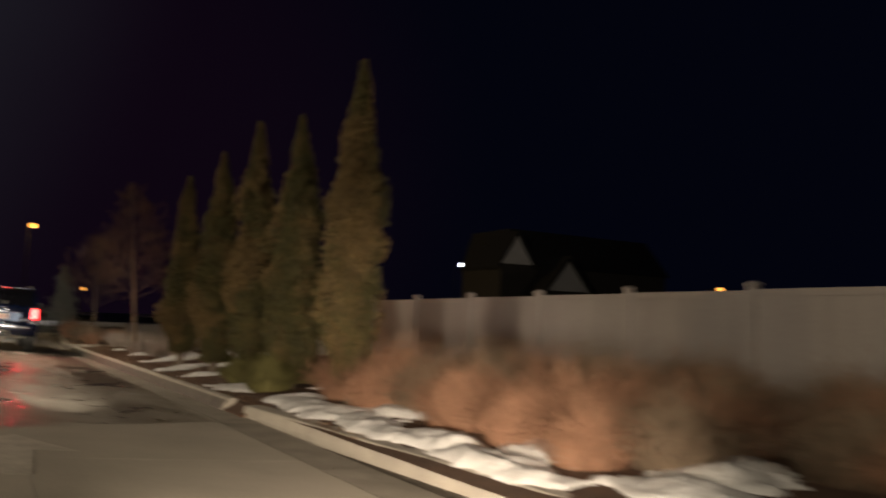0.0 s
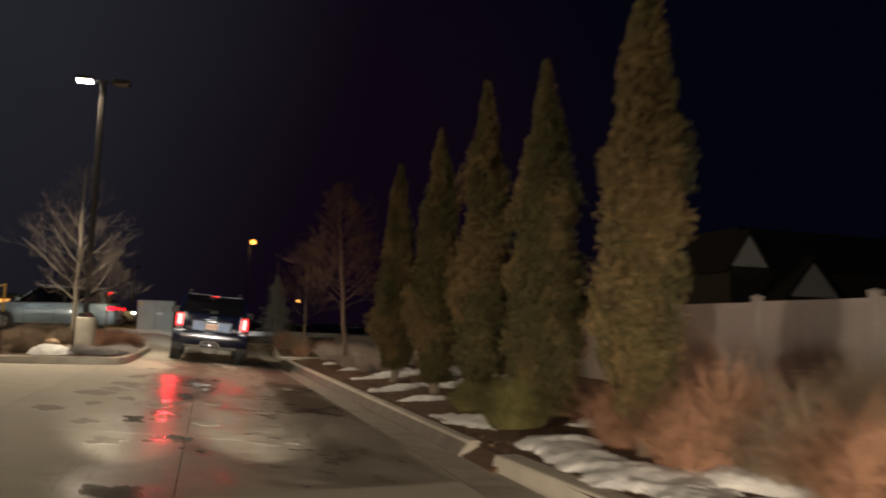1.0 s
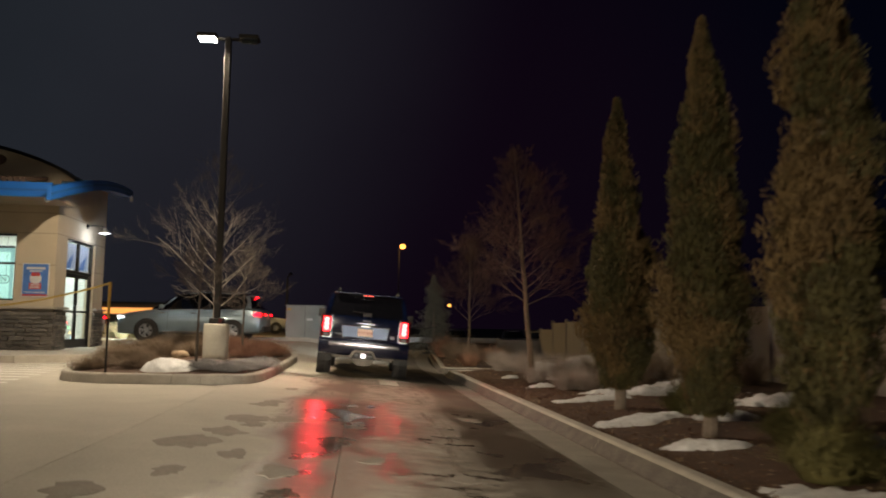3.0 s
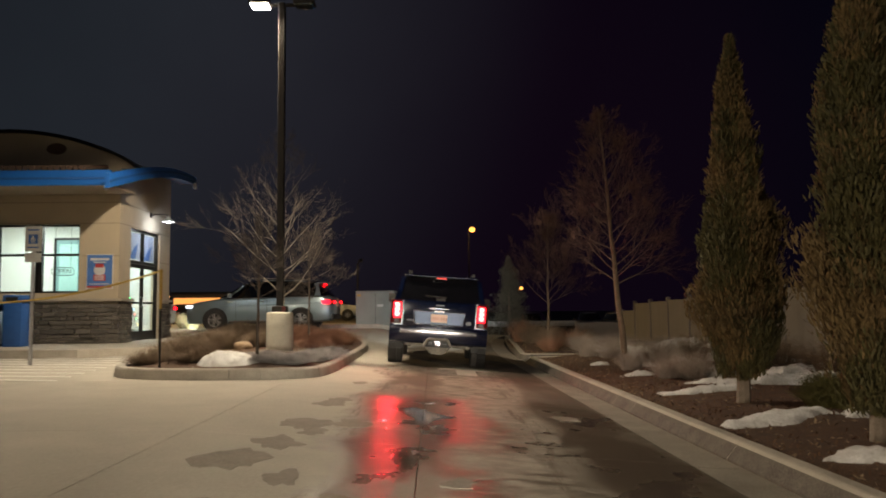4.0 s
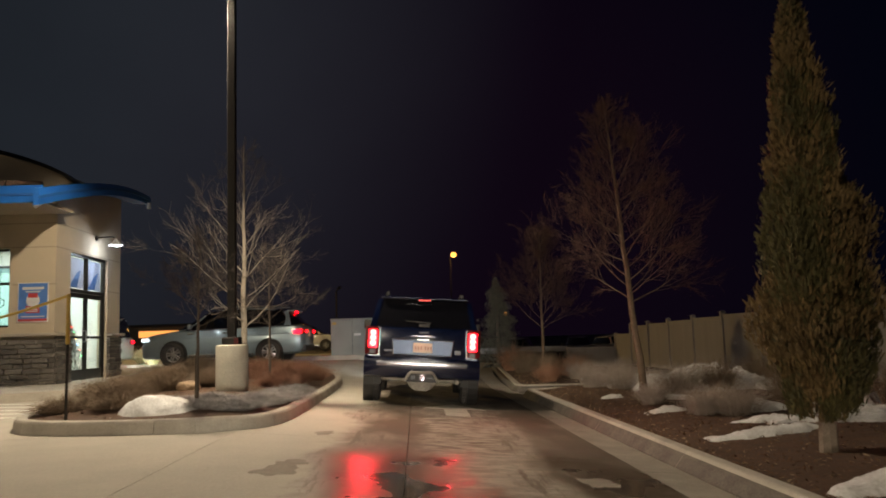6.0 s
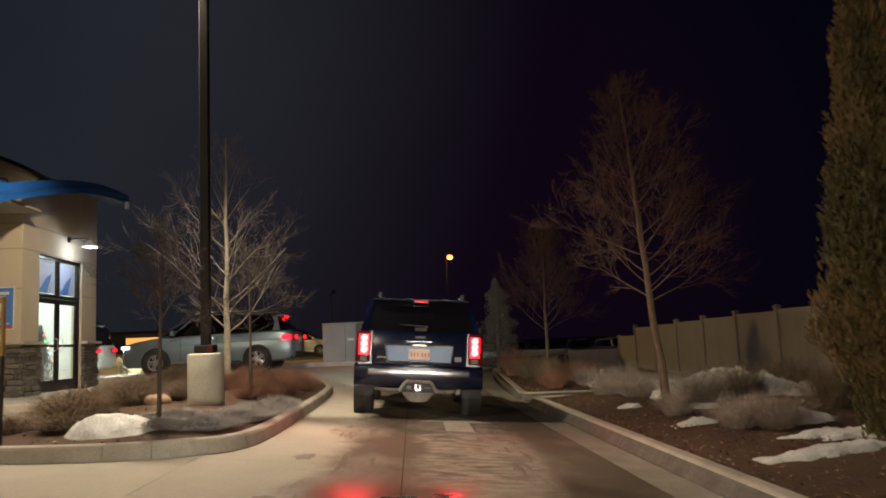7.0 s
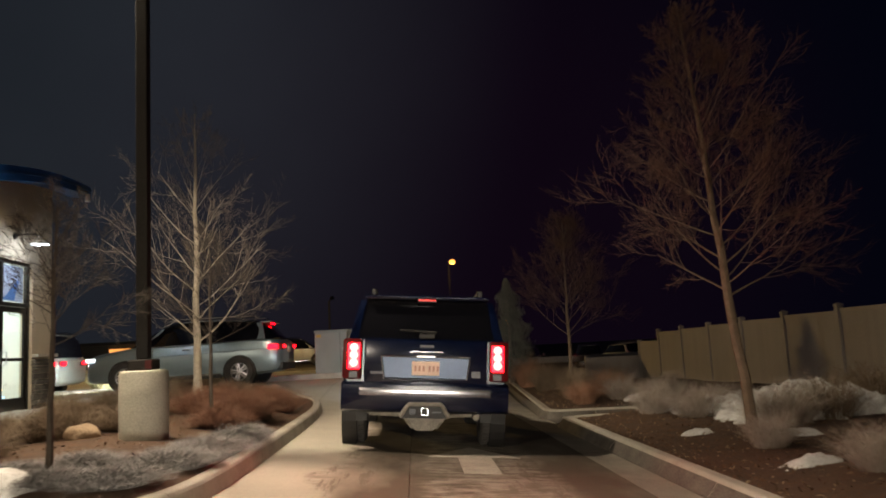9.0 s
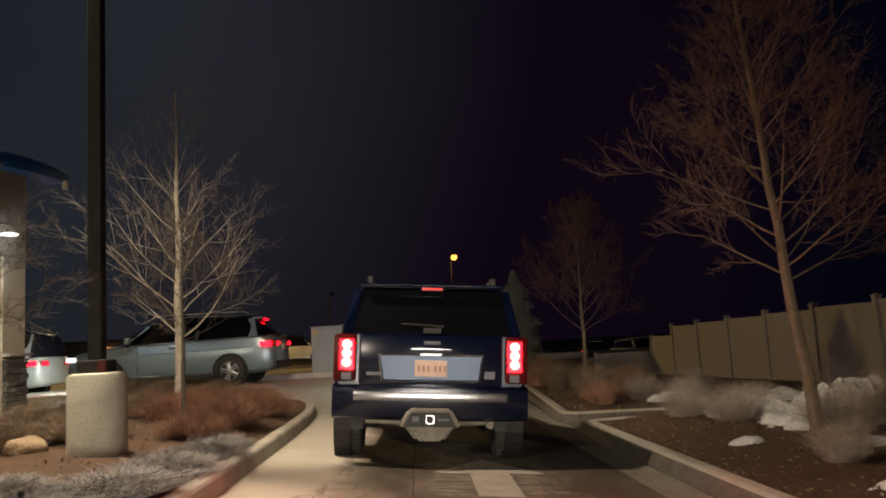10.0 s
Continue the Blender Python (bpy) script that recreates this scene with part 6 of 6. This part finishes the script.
# rope barrier
for k, (x, y) in enumerate(((-3.39, 15.32), (-9.4, 17.0))):
    bp = empty("barrier_post", (x, y, gz(x, y)), "thin steel post with yellow sleeve holding a rope", "post", "barrier posts")
    part("post", Build().tube([(0, 0, -0.02), (0, 0, 1.5)], [0.016, 0.016], 8), M["pole"], bp, smooth=True)
    part("sleeve", Build().tube([(0.0, 0, 0.98), (0, 0, 1.54)], [0.022, 0.022], 10), M["yellow"], bp, "yellow plastic sleeve", smooth=True)
pts = []
for i in range(25):
    u = i / 24
    pts.append((-3.39 - 6.01 * u, 15.32 + 1.68 * u, 1.85 - 0.02 * u - 4 * 0.42 * u * (1 - u)))
thing("rope", Build().tube(pts, [0.016] * 25, 8), M["rope"], "yellow rope sagging between barrier posts", "rope", smooth=True)

# service cabinet behind the lane
cb = empty("utility_cabinet", (-1.72, 33.4, gz(-1.72, 33.4)), "grey-green metal utility cabinet beyond the lane", "cabinet")
part("body", Build().box(-0.68, 0.75, -0.6, 0.6, 0.05, 1.3, None, 0.012), M["cabinet"], cb)
part("lid", Build().box(-0.7, 0.77, -0.62, 0.62, 1.302, 1.36, None, 0.015), M["cabinet"], cb)
part("door_gap", Build().box(0.03, 0.04, -0.604, -0.6, 0.1, 1.28), M["black"], cb)
part("label_plate", Build().box(-0.64, -0.5, -0.606, -0.601, 1.16, 1.24), M["yellow"], cb, "small yellow warning label")
part("label_plate", Build().box(0.1, 0.32, -0.606, -0.601, 0.78, 0.86), M["sign_white"], cb)
part("plinth", Build().box(-0.85, 0.95, -0.75, 0.75, -0.2, 0.05), M["kerb"], cb)
bo = empty("bollard", (-0.72, 32.2, gz(-0.72, 32.2)), "yellow steel bollard in front of the cabinet", "bollard")
part("post", Build().lathe([(0.0, 1.0), (0.05, 0.98), (0.08, 0.92), (0.08, -0.1)], pose(0, 0, 0), 18), M["yellow"], bo, smooth=True)

# decorated tree inside the entrance
xt = columnar((-8.5, 26.95, Z0), 1.5, 0.42, 91, "small decorated indoor tree with coloured lights", 0, 0.1, 2600, ("spruce", "spruce"), lambda u: (1 - u) ** 0.9 + 0.02, "decorated_tree")
bulb = [glow("bulb_" + n, c, 6) for n, c in (("red", (1, 0.08, 0.05)), ("green", (0.1, 1, 0.25)), ("gold", (1, 0.6, 0.15)), ("blue", (0.2, 0.5, 1)))]
for k in range(26):
    u = k / 26
    w, r = k * 2.1, 0.42 * (1 - u) ** 0.9 + 0.03
    part("bulb", Build().lathe([(0.0, -0.022), (0.018, -0.01), (0.02, 0.006), (0.0, 0.022)], pose(r * math.cos(w), r * math.sin(w), 0.12 + 1.3 * u), 8), bulb[k % 4], xt)

# painted marks
def paint_strip(quad, name, label, category, group=""):
    v = [(x, y, gz(x, y) + 0.005) for x, y in quad]
    n = len(v)
    v += [(x, y, gz(x, y) + 0.001) for x, y in quad]
    return thing(name, Build().add(v, [tuple(range(n)), tuple(range(n, 2 * n))[::-1]] + [(i, (i + 1) % n, n + (i + 1) % n, n + i) for i in range(n)]), M["faded" if name == "lane_arrow" else "paint"], label, category, group)


def arrow(x, y, turn):
    pts = [(-0.18, 0), (0.18, 0), (0.18, 1.1), (0.5, 1.1), (0, 1.95), (-0.5, 1.1), (-0.18, 1.1)]
    c, s = math.cos(radians(turn)), math.sin(radians(turn))
    paint_strip([(x + a * c - b_ * s, y + a * s + b_ * c) for a, b_ in pts], "lane_arrow", "worn white lane arrow painted on concrete", "road marking", "lane arrows")


arrow(1.05, 17.85, 0)
arrow(0.2, 1.0, -4)
for k in range(9):
    y = 15.1 + k * 0.62
    paint_strip([(-8.6, y + 0.9), (-4.75 - 0.09 * k, y), (-4.75 - 0.09 * k, y + 0.1), (-8.6, y + 1.0)], "hatch_line", "white painted hatch line on the bay", "road marking", "hatch lines")

# damp spots in the hollows of the lane's edge
for k, (x, y, r) in enumerate(((-0.44, 9.15, 0.17), (-0.06, 8.58, 0.2), (-0.76, 8.35, 0.16), (-0.62, 6.73, 0.17), (1.33, 8.82, 0.16), (-0.72, 10.3, 0.24), (-0.55, 10.9, 0.15), (-0.57, 15.3, 0.14), (-0.6, 13.2, 0.17), (0.55, 7.2, 0.18), (1.9, 12.9, 0.2), (-0.3, 5.6, 0.2), (-0.66, 12.85, 0.2), (-0.3, 11.5, 0.22), (-0.68, 11.3, 0.26), (-0.9, 9.6, 0.3), (-1.1, 7.6, 0.2), (0.62, 9.3, 0.14), (1.5, 11.4, 0.16))):
    quad = []
    for j in range(22):
        w = 2 * math.pi * j / 22
        q = 0.75 * r * (1 + 0.75 * noise.noise((math.cos(w) * 1.6, math.sin(w) * 1.6, k * 5.1)) + 0.25 * noise.noise((math.cos(w) * 4, math.sin(w) * 4, k * 3.3)))
        quad.append((x + 0.95 * q * math.cos(w), y + 1.5 * q * math.sin(w)))
    v = [(a, c, gz(a, c) + 0.004) for a, c in quad] + [(a, c, gz(a, c) + 0.001) for a, c in quad]
    thing("puddle", Build().add(v, [tuple(range(22)), tuple(range(22, 44))[::-1]] + [(i, (i + 1) % 22, 22 + (i + 1) % 22, 22 + i) for i in range(22)]), M["puddle"], "small dark damp spot on the lane concrete", "puddle", "damp spots")

# guard rail and far shop
gr = empty("guard_rail", (0, 48, 0), "pale guard rail along the far road", "guard rail")
part("rail", Build().box(-2, 16, -0.03, 0.03, 0.32, 0.62, None, 0.02), M["alloy"], gr)
for k in range(10):
    part("post", Build().box(-1.5 + 1.9 * k - 0.05, -1.5 + 1.9 * k + 0.05, 0.032, 0.12, -0.7, 0.6), M["pole"], gr)
sh = empty("shop", (-17, 50, 0), "far low shop with an orange lit fascia", "building")
part("wall", Build().box(-3, 6.3, 0, 6, -0.3, 2.3), M["house_wall"], sh)
part("fascia", Build().box(2.2, 6.1, -0.1, -0.002, 1.75, 2.1), M["orange_band"], sh, "orange lit fascia band")
part("roof", Build().box(-3.2, 6.5, -0.4, 6.2, 2.3, 2.45), M["roofing"], sh)

# house behind the fence
hs = empty("house", (36, 38, 0), "dark two-storey house with pale gables behind the fence", "house")
part("wall", Build().box(-2.9, 10.5, 0.2, 9, -0.3, 5.5).box(-5.4, -2.902, 0.2, 3.0, -0.3, 5.5), M["house_wall"], hs)


def gable(x0, x1, zb, za, y, depth, mtl):
    xm = (x0 + x1) / 2
    part("gable", Build().prism([(x0, zb), (x1, zb), (xm, za)], 0, 0.2, Matrix(((0, 1, 0, 0), (1, 0, 0, y), (0, 0, 1, 0), (0, 0, 0, 1)))), mtl, hs, "pale gable")
    for sx in (x0 - 0.25, x1 + 0.25):
        k = (za - zb) / ((x1 - x0) / 2)
        ze = zb - 0.25 * k
        part("roof", Build().add([(sx, y - 0.3, ze), (xm, y - 0.3, za + 0.08), (xm, y + depth, za + 0.08), (sx, y + depth, ze), (sx, y - 0.3, ze + 0.15), (xm, y - 0.3, za + 0.25), (xm, y + depth, za + 0.25), (sx, y + depth, ze + 0.15)],
                                 [(0, 1, 2, 3), (4, 7, 6, 5), (0, 4, 5, 1), (1, 5, 6, 2), (2, 6, 7, 3), (3, 7, 4, 0)]), M["roofing"], hs)


gable(-5.6, -2.7, 5.5, 7.6, 0.1, 3.2, M["siding"])
gable(-3.2, 0.6, 3.7, 5.9, -2.0, 3, M["siding"])
part("porch_wall", Build().box(-3.0, 0.4, -1.9, 0.2, -0.3, 3.7), M["house_wall"], hs)
part("main_roof", Build().prism([(0.0, 5.4), (9.2, 5.4), (7.5, 8.3), (2.6, 8.3)], -3.0, 10.8), M["roofing"], hs)

# ---- planting on the ground ----
rn = random.Random(21)
# russet shrubs and dry grasses by the entry kerb
k = 0
for x, y, r, h, mtl in ((5.0, 4.2, 0.75, 1.15, "dry_red"), (5.6, 2.9, 0.8, 1.2, "dry"), (4.7, 2.2, 0.6, 0.9, "dry_red"), (6.3, 4.1, 0.8, 1.3, "dry"), (5.3, 1.0, 0.7, 1.0, "dry_red"), (6.5, 1.9, 0.85, 1.2, "dry"), (7.3, 3.0, 0.8, 1.3, "dry"),
                        (5.7, -0.3, 0.75, 1.05, "dry_red"), (6.7, 0.3, 0.8, 1.2, "dry"), (7.6, 1.2, 0.8, 1.2, "dry_red"), (6.1, -1.6, 0.75, 1.0, "dry"), (7.3, -1.0, 0.8, 1.15, "dry_red"), (5.2, 5.7, 0.5, 0.8, "dry"), (8.2, -0.2, 0.8, 1.2, "dry"), (7.0, -2.6, 0.8, 1.0, "dry"), (4.9, 3.2, 0.6, 0.9, "dry"), (4.75, 5.3, 0.6, 0.95, "dry_red"), (5.6, 5.2, 0.7, 1.15, "dry"), (4.6, 1.0, 0.5, 0.75, "dry_red"), (5.9, 0.8, 0.75, 1.1, "dry_red"), (6.4, 3.1, 0.8, 1.25, "dry_red"), (5.0, -0.6, 0.55, 0.8, "dry"), (8.3, 2.2, 0.8, 1.3, "dry"), (7.2, 5.0, 0.7, 1.2, "dry"), (5.6, -2.6, 0.7, 0.9, "dry_red"), (6.3, -3.4, 0.8, 1.0, "dry"), (8.0, -2.0, 0.8, 1.2, "dry_red"), (4.5, -0.1, 0.5, 0.7, "dry_red"), (4.5, 3.9, 0.55, 0.8, "dry_red")):
    shrub("shrub", on_bed(x, y), r * 1.3, h * (1.15 if x < 5.5 else 0.98), 1000, mtl, 200 + k, "russet dry twiggy shrub above melting snow" if mtl == "dry_red" else "tall dry brown twiggy shrub by the fence", "dry shrubs of the bed", 0.5, 0.0036, 0.6, "shrub", 6, 0.5)
    k += 1
# greyish shrubs along the bed further on
for x, y, r, h, mtl in ((5.0, 20.0, 0.7, 0.65, "dry_grey"), (4.4, 21.4, 0.6, 0.55, "dry_grey"), (4.6, 16.55, 0.5, 0.5, "dry_grey"), (6.2, 18.4, 0.7, 0.7, "dry"), (5.4, 23.2, 0.6, 0.5, "dry_grey"), (7.3, 19.6, 0.8, 0.65, "dry"), (6.8, 16.6, 0.7, 0.7, "dry"), (4.2, 16.75, 0.42, 0.45, "dry_grey"),
                        (3.7, 26.4, 0.6, 0.7, "dry"), (4.6, 27.2, 0.6, 0.6, "dry_red"), (3.6, 29.2, 0.6, 0.75, "dry"), (4.4, 30.4, 0.6, 0.7, "dry"), (3.5, 31.6, 0.6, 0.9, "dry_red"), (4.4, 25.4, 0.5, 0.5, "dry_grey"), (5.6, 26.4, 0.6, 0.6, "dry_grey"), (7.9, 23.0, 0.8, 0.7, "dry"), (8.2, 17.8, 0.7, 0.8, "dry"), (3.98, 18.2, 0.36, 0.4, "dry_grey"), (4.05, 22.3, 0.5, 0.55, "dry_grey"), (5.9, 20.6, 0.65, 0.7, "dry"), (3.6, 25.2, 0.45, 0.5, "dry_red"), (4.2, 33.0, 0.6, 0.8, "dry"), (5.2, 29.0, 0.6, 0.7, "dry")):
    shrub("shrub", on_bed(x, y), r, h * 1.12, 460, mtl, 300 + k, "low bare grey-brown twiggy shrub in mulch" if mtl == "dry_grey" else "low dry reddish-brown shrub in the bed", "bare shrubs of the bed", 0.45, 0.0032, 0.2, "shrub", 10, 0.4)
    k += 1
# juniper at the foot of the evergreens
for x, y, r, h in ((4.05, 6.9, 0.55, 0.75), (4.1, 8.5, 0.45, 0.55), (5.0, 8.0, 0.5, 0.6), (4.9, 10.2, 0.5, 0.6), (4.9, 13.0, 0.4, 0.5)):
    shrub("shrub", on_bed(x, y), r, h, 1200, "juniper", 400 + k, "low olive-green juniper at the foot of the evergreens", "junipers", 0.5, 0.006, 0.35, "shrub", 7)
    k += 1
# island planting
for x, y, r, h in ((-1.9, 21.0, 0.7, 0.5), (-1.8, 22.6, 0.65, 0.5), (-2.6, 21.9, 0.7, 0.55), (-2.7, 23.3, 0.7, 0.5), (-1.9, 19.9, 0.45, 0.4), (-3.4, 22.6, 0.6, 0.5), (-3.6, 17.4, 0.6, 0.45), (-4.1, 18.4, 0.6, 0.5), (-3.5, 19.2, 0.55, 0.5), (-4.4, 19.8, 0.6, 0.5), (-2.9, 19.7, 0.5, 0.45), (-4.3, 21.4, 0.6, 0.5), (-3.9, 16.5, 0.5, 0.3), (-3.1, 16.2, 0.45, 0.25), (-5.0, 22.9, 0.6, 0.5), (-2.2, 24.4, 0.55, 0.45)):
    shrub("shrub", on_isl(x, y), r, h, 1500, "isl_red" if x > -2.8 and y > 19.5 else "isl_brown", 500 + k, "low rounded red-brown winter shrub" if x > -2.8 and y > 19.5 else "low rounded dull brown winter shrub", "island shrubs", 0.6, 0.0028, 0.4, "shrub", 6)
    k += 1
for x, y, r, h in ((-1.75, 16.1, 0.45, 0.2), (-1.6, 17.0, 0.5, 0.24), (-1.55, 17.9, 0.5, 0.26), (-1.5, 18.8, 0.42, 0.24), (-2.2, 16.8, 0.36, 0.18), (-2.15, 16.05, 0.36, 0.16), (-1.5, 19.5, 0.3, 0.2), (-2.6, 16.6, 0.3, 0.14)):
    shrub("ground_cover", on_isl(x, y), r, h * 0.95, 1700, "cover", 600 + k, "grey low ground-cover plant on mulch", "grey ground cover", 0.6, 0.0045, 0.4, "plant", 5)
    k += 1
for x, y, r, h in ((-4.2, 34.3, 0.5, 0.75), (-4.9, 34.0, 0.55, 0.9), (-5.6, 34.6, 0.55, 0.8), (-6.2, 33.9, 0.55, 1.0), (-6.9, 34.4, 0.6, 1.25), (-7.5, 33.8, 0.55, 0.95), (-8.1, 34.5, 0.6, 1.0), (-8.7, 33.9, 0.55, 0.8), (-9.3, 34.8, 0.55, 0.8), (-7.2, 35.3, 0.55, 1.1), (-5.3, 35.4, 0.55, 0.8), (-8.6, 35.5, 0.55, 0.9)):
    shrub("ornamental_grass", (x, y, gz(x, y)), r, h, 700, "straw", 700 + k, "tall straw-coloured ornamental grass clump", "ornamental grasses", 0.2, 0.006, 0.55, "grass", 3, 0.3)
    k += 1
for x, y, r, h in ((-4.3, 26.3, 0.6, 0.5), (-5.1, 26.0, 0.6, 0.5), (-5.0, 24.4, 0.6, 0.5), (-3.3, 26.3, 0.5, 0.45), (-5.2, 27.3, 0.6, 0.5), (-2.7, 25.6, 0.5, 0.4)):
    shrub("shrub", on_isl(x, y), r, h, 1300, "isl_brown", 500 + k, "low rounded dull brown winter shrub", "island shrubs", 0.6, 0.0028, 0.4, "shrub", 6)
    k += 1

# rocks on the island
for x, y, s in ((-3.1, 18.9, 0.18), (-3.4, 20.4, 0.16)):
    b = Build()
    bm = bmesh.new()
    bmesh.ops.create_icosphere(bm, subdivisions=3, radius=1)
    for q in bm.verts:
        q.co *= 1 + 0.22 * noise.noise(q.co * 1.3 + Vector((x, y, 0))) + 0.06 * noise.noise(q.co * 4)
        q.co.z *= 0.6
    b.add([q.co * s for q in bm.verts], [[q.index for q in f.verts] for f in bm.faces])
    bm.free()
    o = thing("boulder", b, M["rock"], "tan landscape boulder half buried in mulch", "rock", "boulders", smooth=True)
    o.matrix_world = Matrix.Translation(on_isl(x, y, 0.04))

# snow
n = 0
for x, y, rx, ry, h, tn in ((-2.6, 15.85, 0.46, 0.32, 0.27, 8), (3.85, 17.15, 0.32, 0.18, 0.06, 20), (4.05, 14.6, 0.75, 0.22, 0.06, 12), (3.85, 12.0, 0.7, 0.3, 0.12, 25), (5.6, 15.6, 1.3, 0.5, 0.16, 20), (6.7, 14.0, 0.9, 0.6, 0.18, 0), (4.9, 11.9, 0.4, 0.25, 0.12, 0),
                            (3.85, 10.1, 0.6, 0.3, 0.14, 0), (3.75, 7.7, 0.42, 1.0, 0.1, 0), (4.9, 9.4, 0.5, 0.4, 0.2, 0), (5.4, 6.6, 0.6, 0.5, 0.2, 0), (4.0, 5.4, 0.5, 0.7, 0.14, 0), (3.85, 3.6, 0.42, 0.9, 0.16, 8), (4.6, 3.4, 0.5, 0.7, 0.2, 0), (3.95, 1.5, 0.35, 0.8, 0.16, 5), (4.6, 0.4, 0.5, 0.6, 0.2, 0), (5.2, -1.0, 0.6, 0.6, 0.22, 0), (4.3, -1.2, 0.4, 0.7, 0.14, 0),
                            (6.0, 21.4, 1.2, 0.8, 0.62, 10), (4.9, 22.2, 0.7, 0.45, 0.35, 0), (7.4, 21.0, 0.8, 0.6, 0.3, 0), (4.95, 16.9, 0.55, 0.3, 0.14, 0), (6.9, 17.5, 0.9, 0.4, 0.2, 0), (4.75, 24.9, 0.5, 0.25, 0.2, 0), (6.2, 24.8, 0.7, 0.4, 0.25, 0), (3.7, 19.5, 0.22, 0.12, 0.04, 30), (3.78, 4.7, 0.34, 0.7, 0.14, 0), (3.75, 2.5, 0.3, 0.8, 0.16, 0), (3.8, 0.2, 0.34, 0.9, 0.16, 0), (5.1, 20.6, 0.7, 0.5, 0.42, 0), (4.6, 19.0, 0.3, 0.2, 0.06, 0)):
    n += 1
    if y < 5:
        h *= 0.75
    if 5 < y < 13.5 and x < 4.3:
        rx, ry, h = rx * 0.85, ry * 0.85, h * 0.55
    snow((x, y), rx, ry, h, 30 + n, "heap of old white snow on the island" if x < 0 else ("thin ragged patch of old snow on mulch" if h < 0.15 else "lumpy heap of melting snow in the bed"), tn, None, 0.3 if x < 0 else 1.0)

snow((-6.45, 27.4), 0.4, 0.5, 0.16, 66, "small strip of snow beside the entrance", 0, lambda x, y: Z0)

# scattered bark
b = Build()
for i in range(15000):
    y = rn.uniform(2, 23)
    x = kx(y) + 0.2 + rn.random() ** 1.6 * 3.2
    s = rn.uniform(0.008, 0.026)
    c = Vector((x, y, bed_z(x, y) + 0.006))
    a = Vector((rn.gauss(0, 1), rn.gauss(0, 1), rn.gauss(0, 0.35))).normalized()
    w = a.cross(Vector((0, 0, 1))).normalized() * s * 0.35
    b.add([c - a * s + w, c - a * s - w, c + a * s - w, c + a * s + w + Vector((0, 0, s * 0.3))], [(0, 1, 2, 3)])
for i in range(4000):
    x, y = rn.uniform(-5, -1.1), rn.uniform(15, 25)
    if inside(isl, x, y) and edge_dist(isl, x, y) > 0.2:
        s = rn.uniform(0.008, 0.026)
        c = Vector((x, y, island_z(x, y) + 0.006))
        a = Vector((rn.gauss(0, 1), rn.gauss(0, 1), rn.gauss(0, 0.35))).normalized()
        w = a.cross(Vector((0, 0, 1))).normalized() * s * 0.35
        b.add([c - a * s + w, c - a * s - w, c + a * s - w, c + a * s + w + Vector((0, 0, s * 0.3))], [(0, 1, 2, 3)])
thing("bark_chips", b, M["chip"], "loose brown bark chips over the beds", "bark", kind="stuff")

b = Build()
for i in range(3600):
    y = rn.uniform(2, 30)
    x = kx(y) + 0.2 + rn.random() ** 1.3 * 4.5
    if 22.7 < y < 24.1:
        continue
    s = rn.uniform(0.012, 0.035)
    c = Vector((x, y, bed_z(x, y) + 0.008))
    a = Vector((rn.gauss(0, 1), rn.gauss(0, 1), rn.gauss(0, 0.4))).normalized()
    w = a.cross(Vector((0, 0, 1))).normalized() * s * 0.45
    b.add([c - a * s, c + w + Vector((0, 0, s * 0.3)), c + a * s, c - w + Vector((0, 0, s * 0.15))], [(0, 1, 2, 3)])
thing("leaf_litter", b, M["litter"], "pale dry leaf litter scattered on mulch", "leaf litter", kind="stuff")

# stones of the building's base
stone_run(-10.85, EX + 0.06, SY, SY)
stone_run(EX, EX, SY, DY0)
stone_run(EX, EX, DY1, EN)
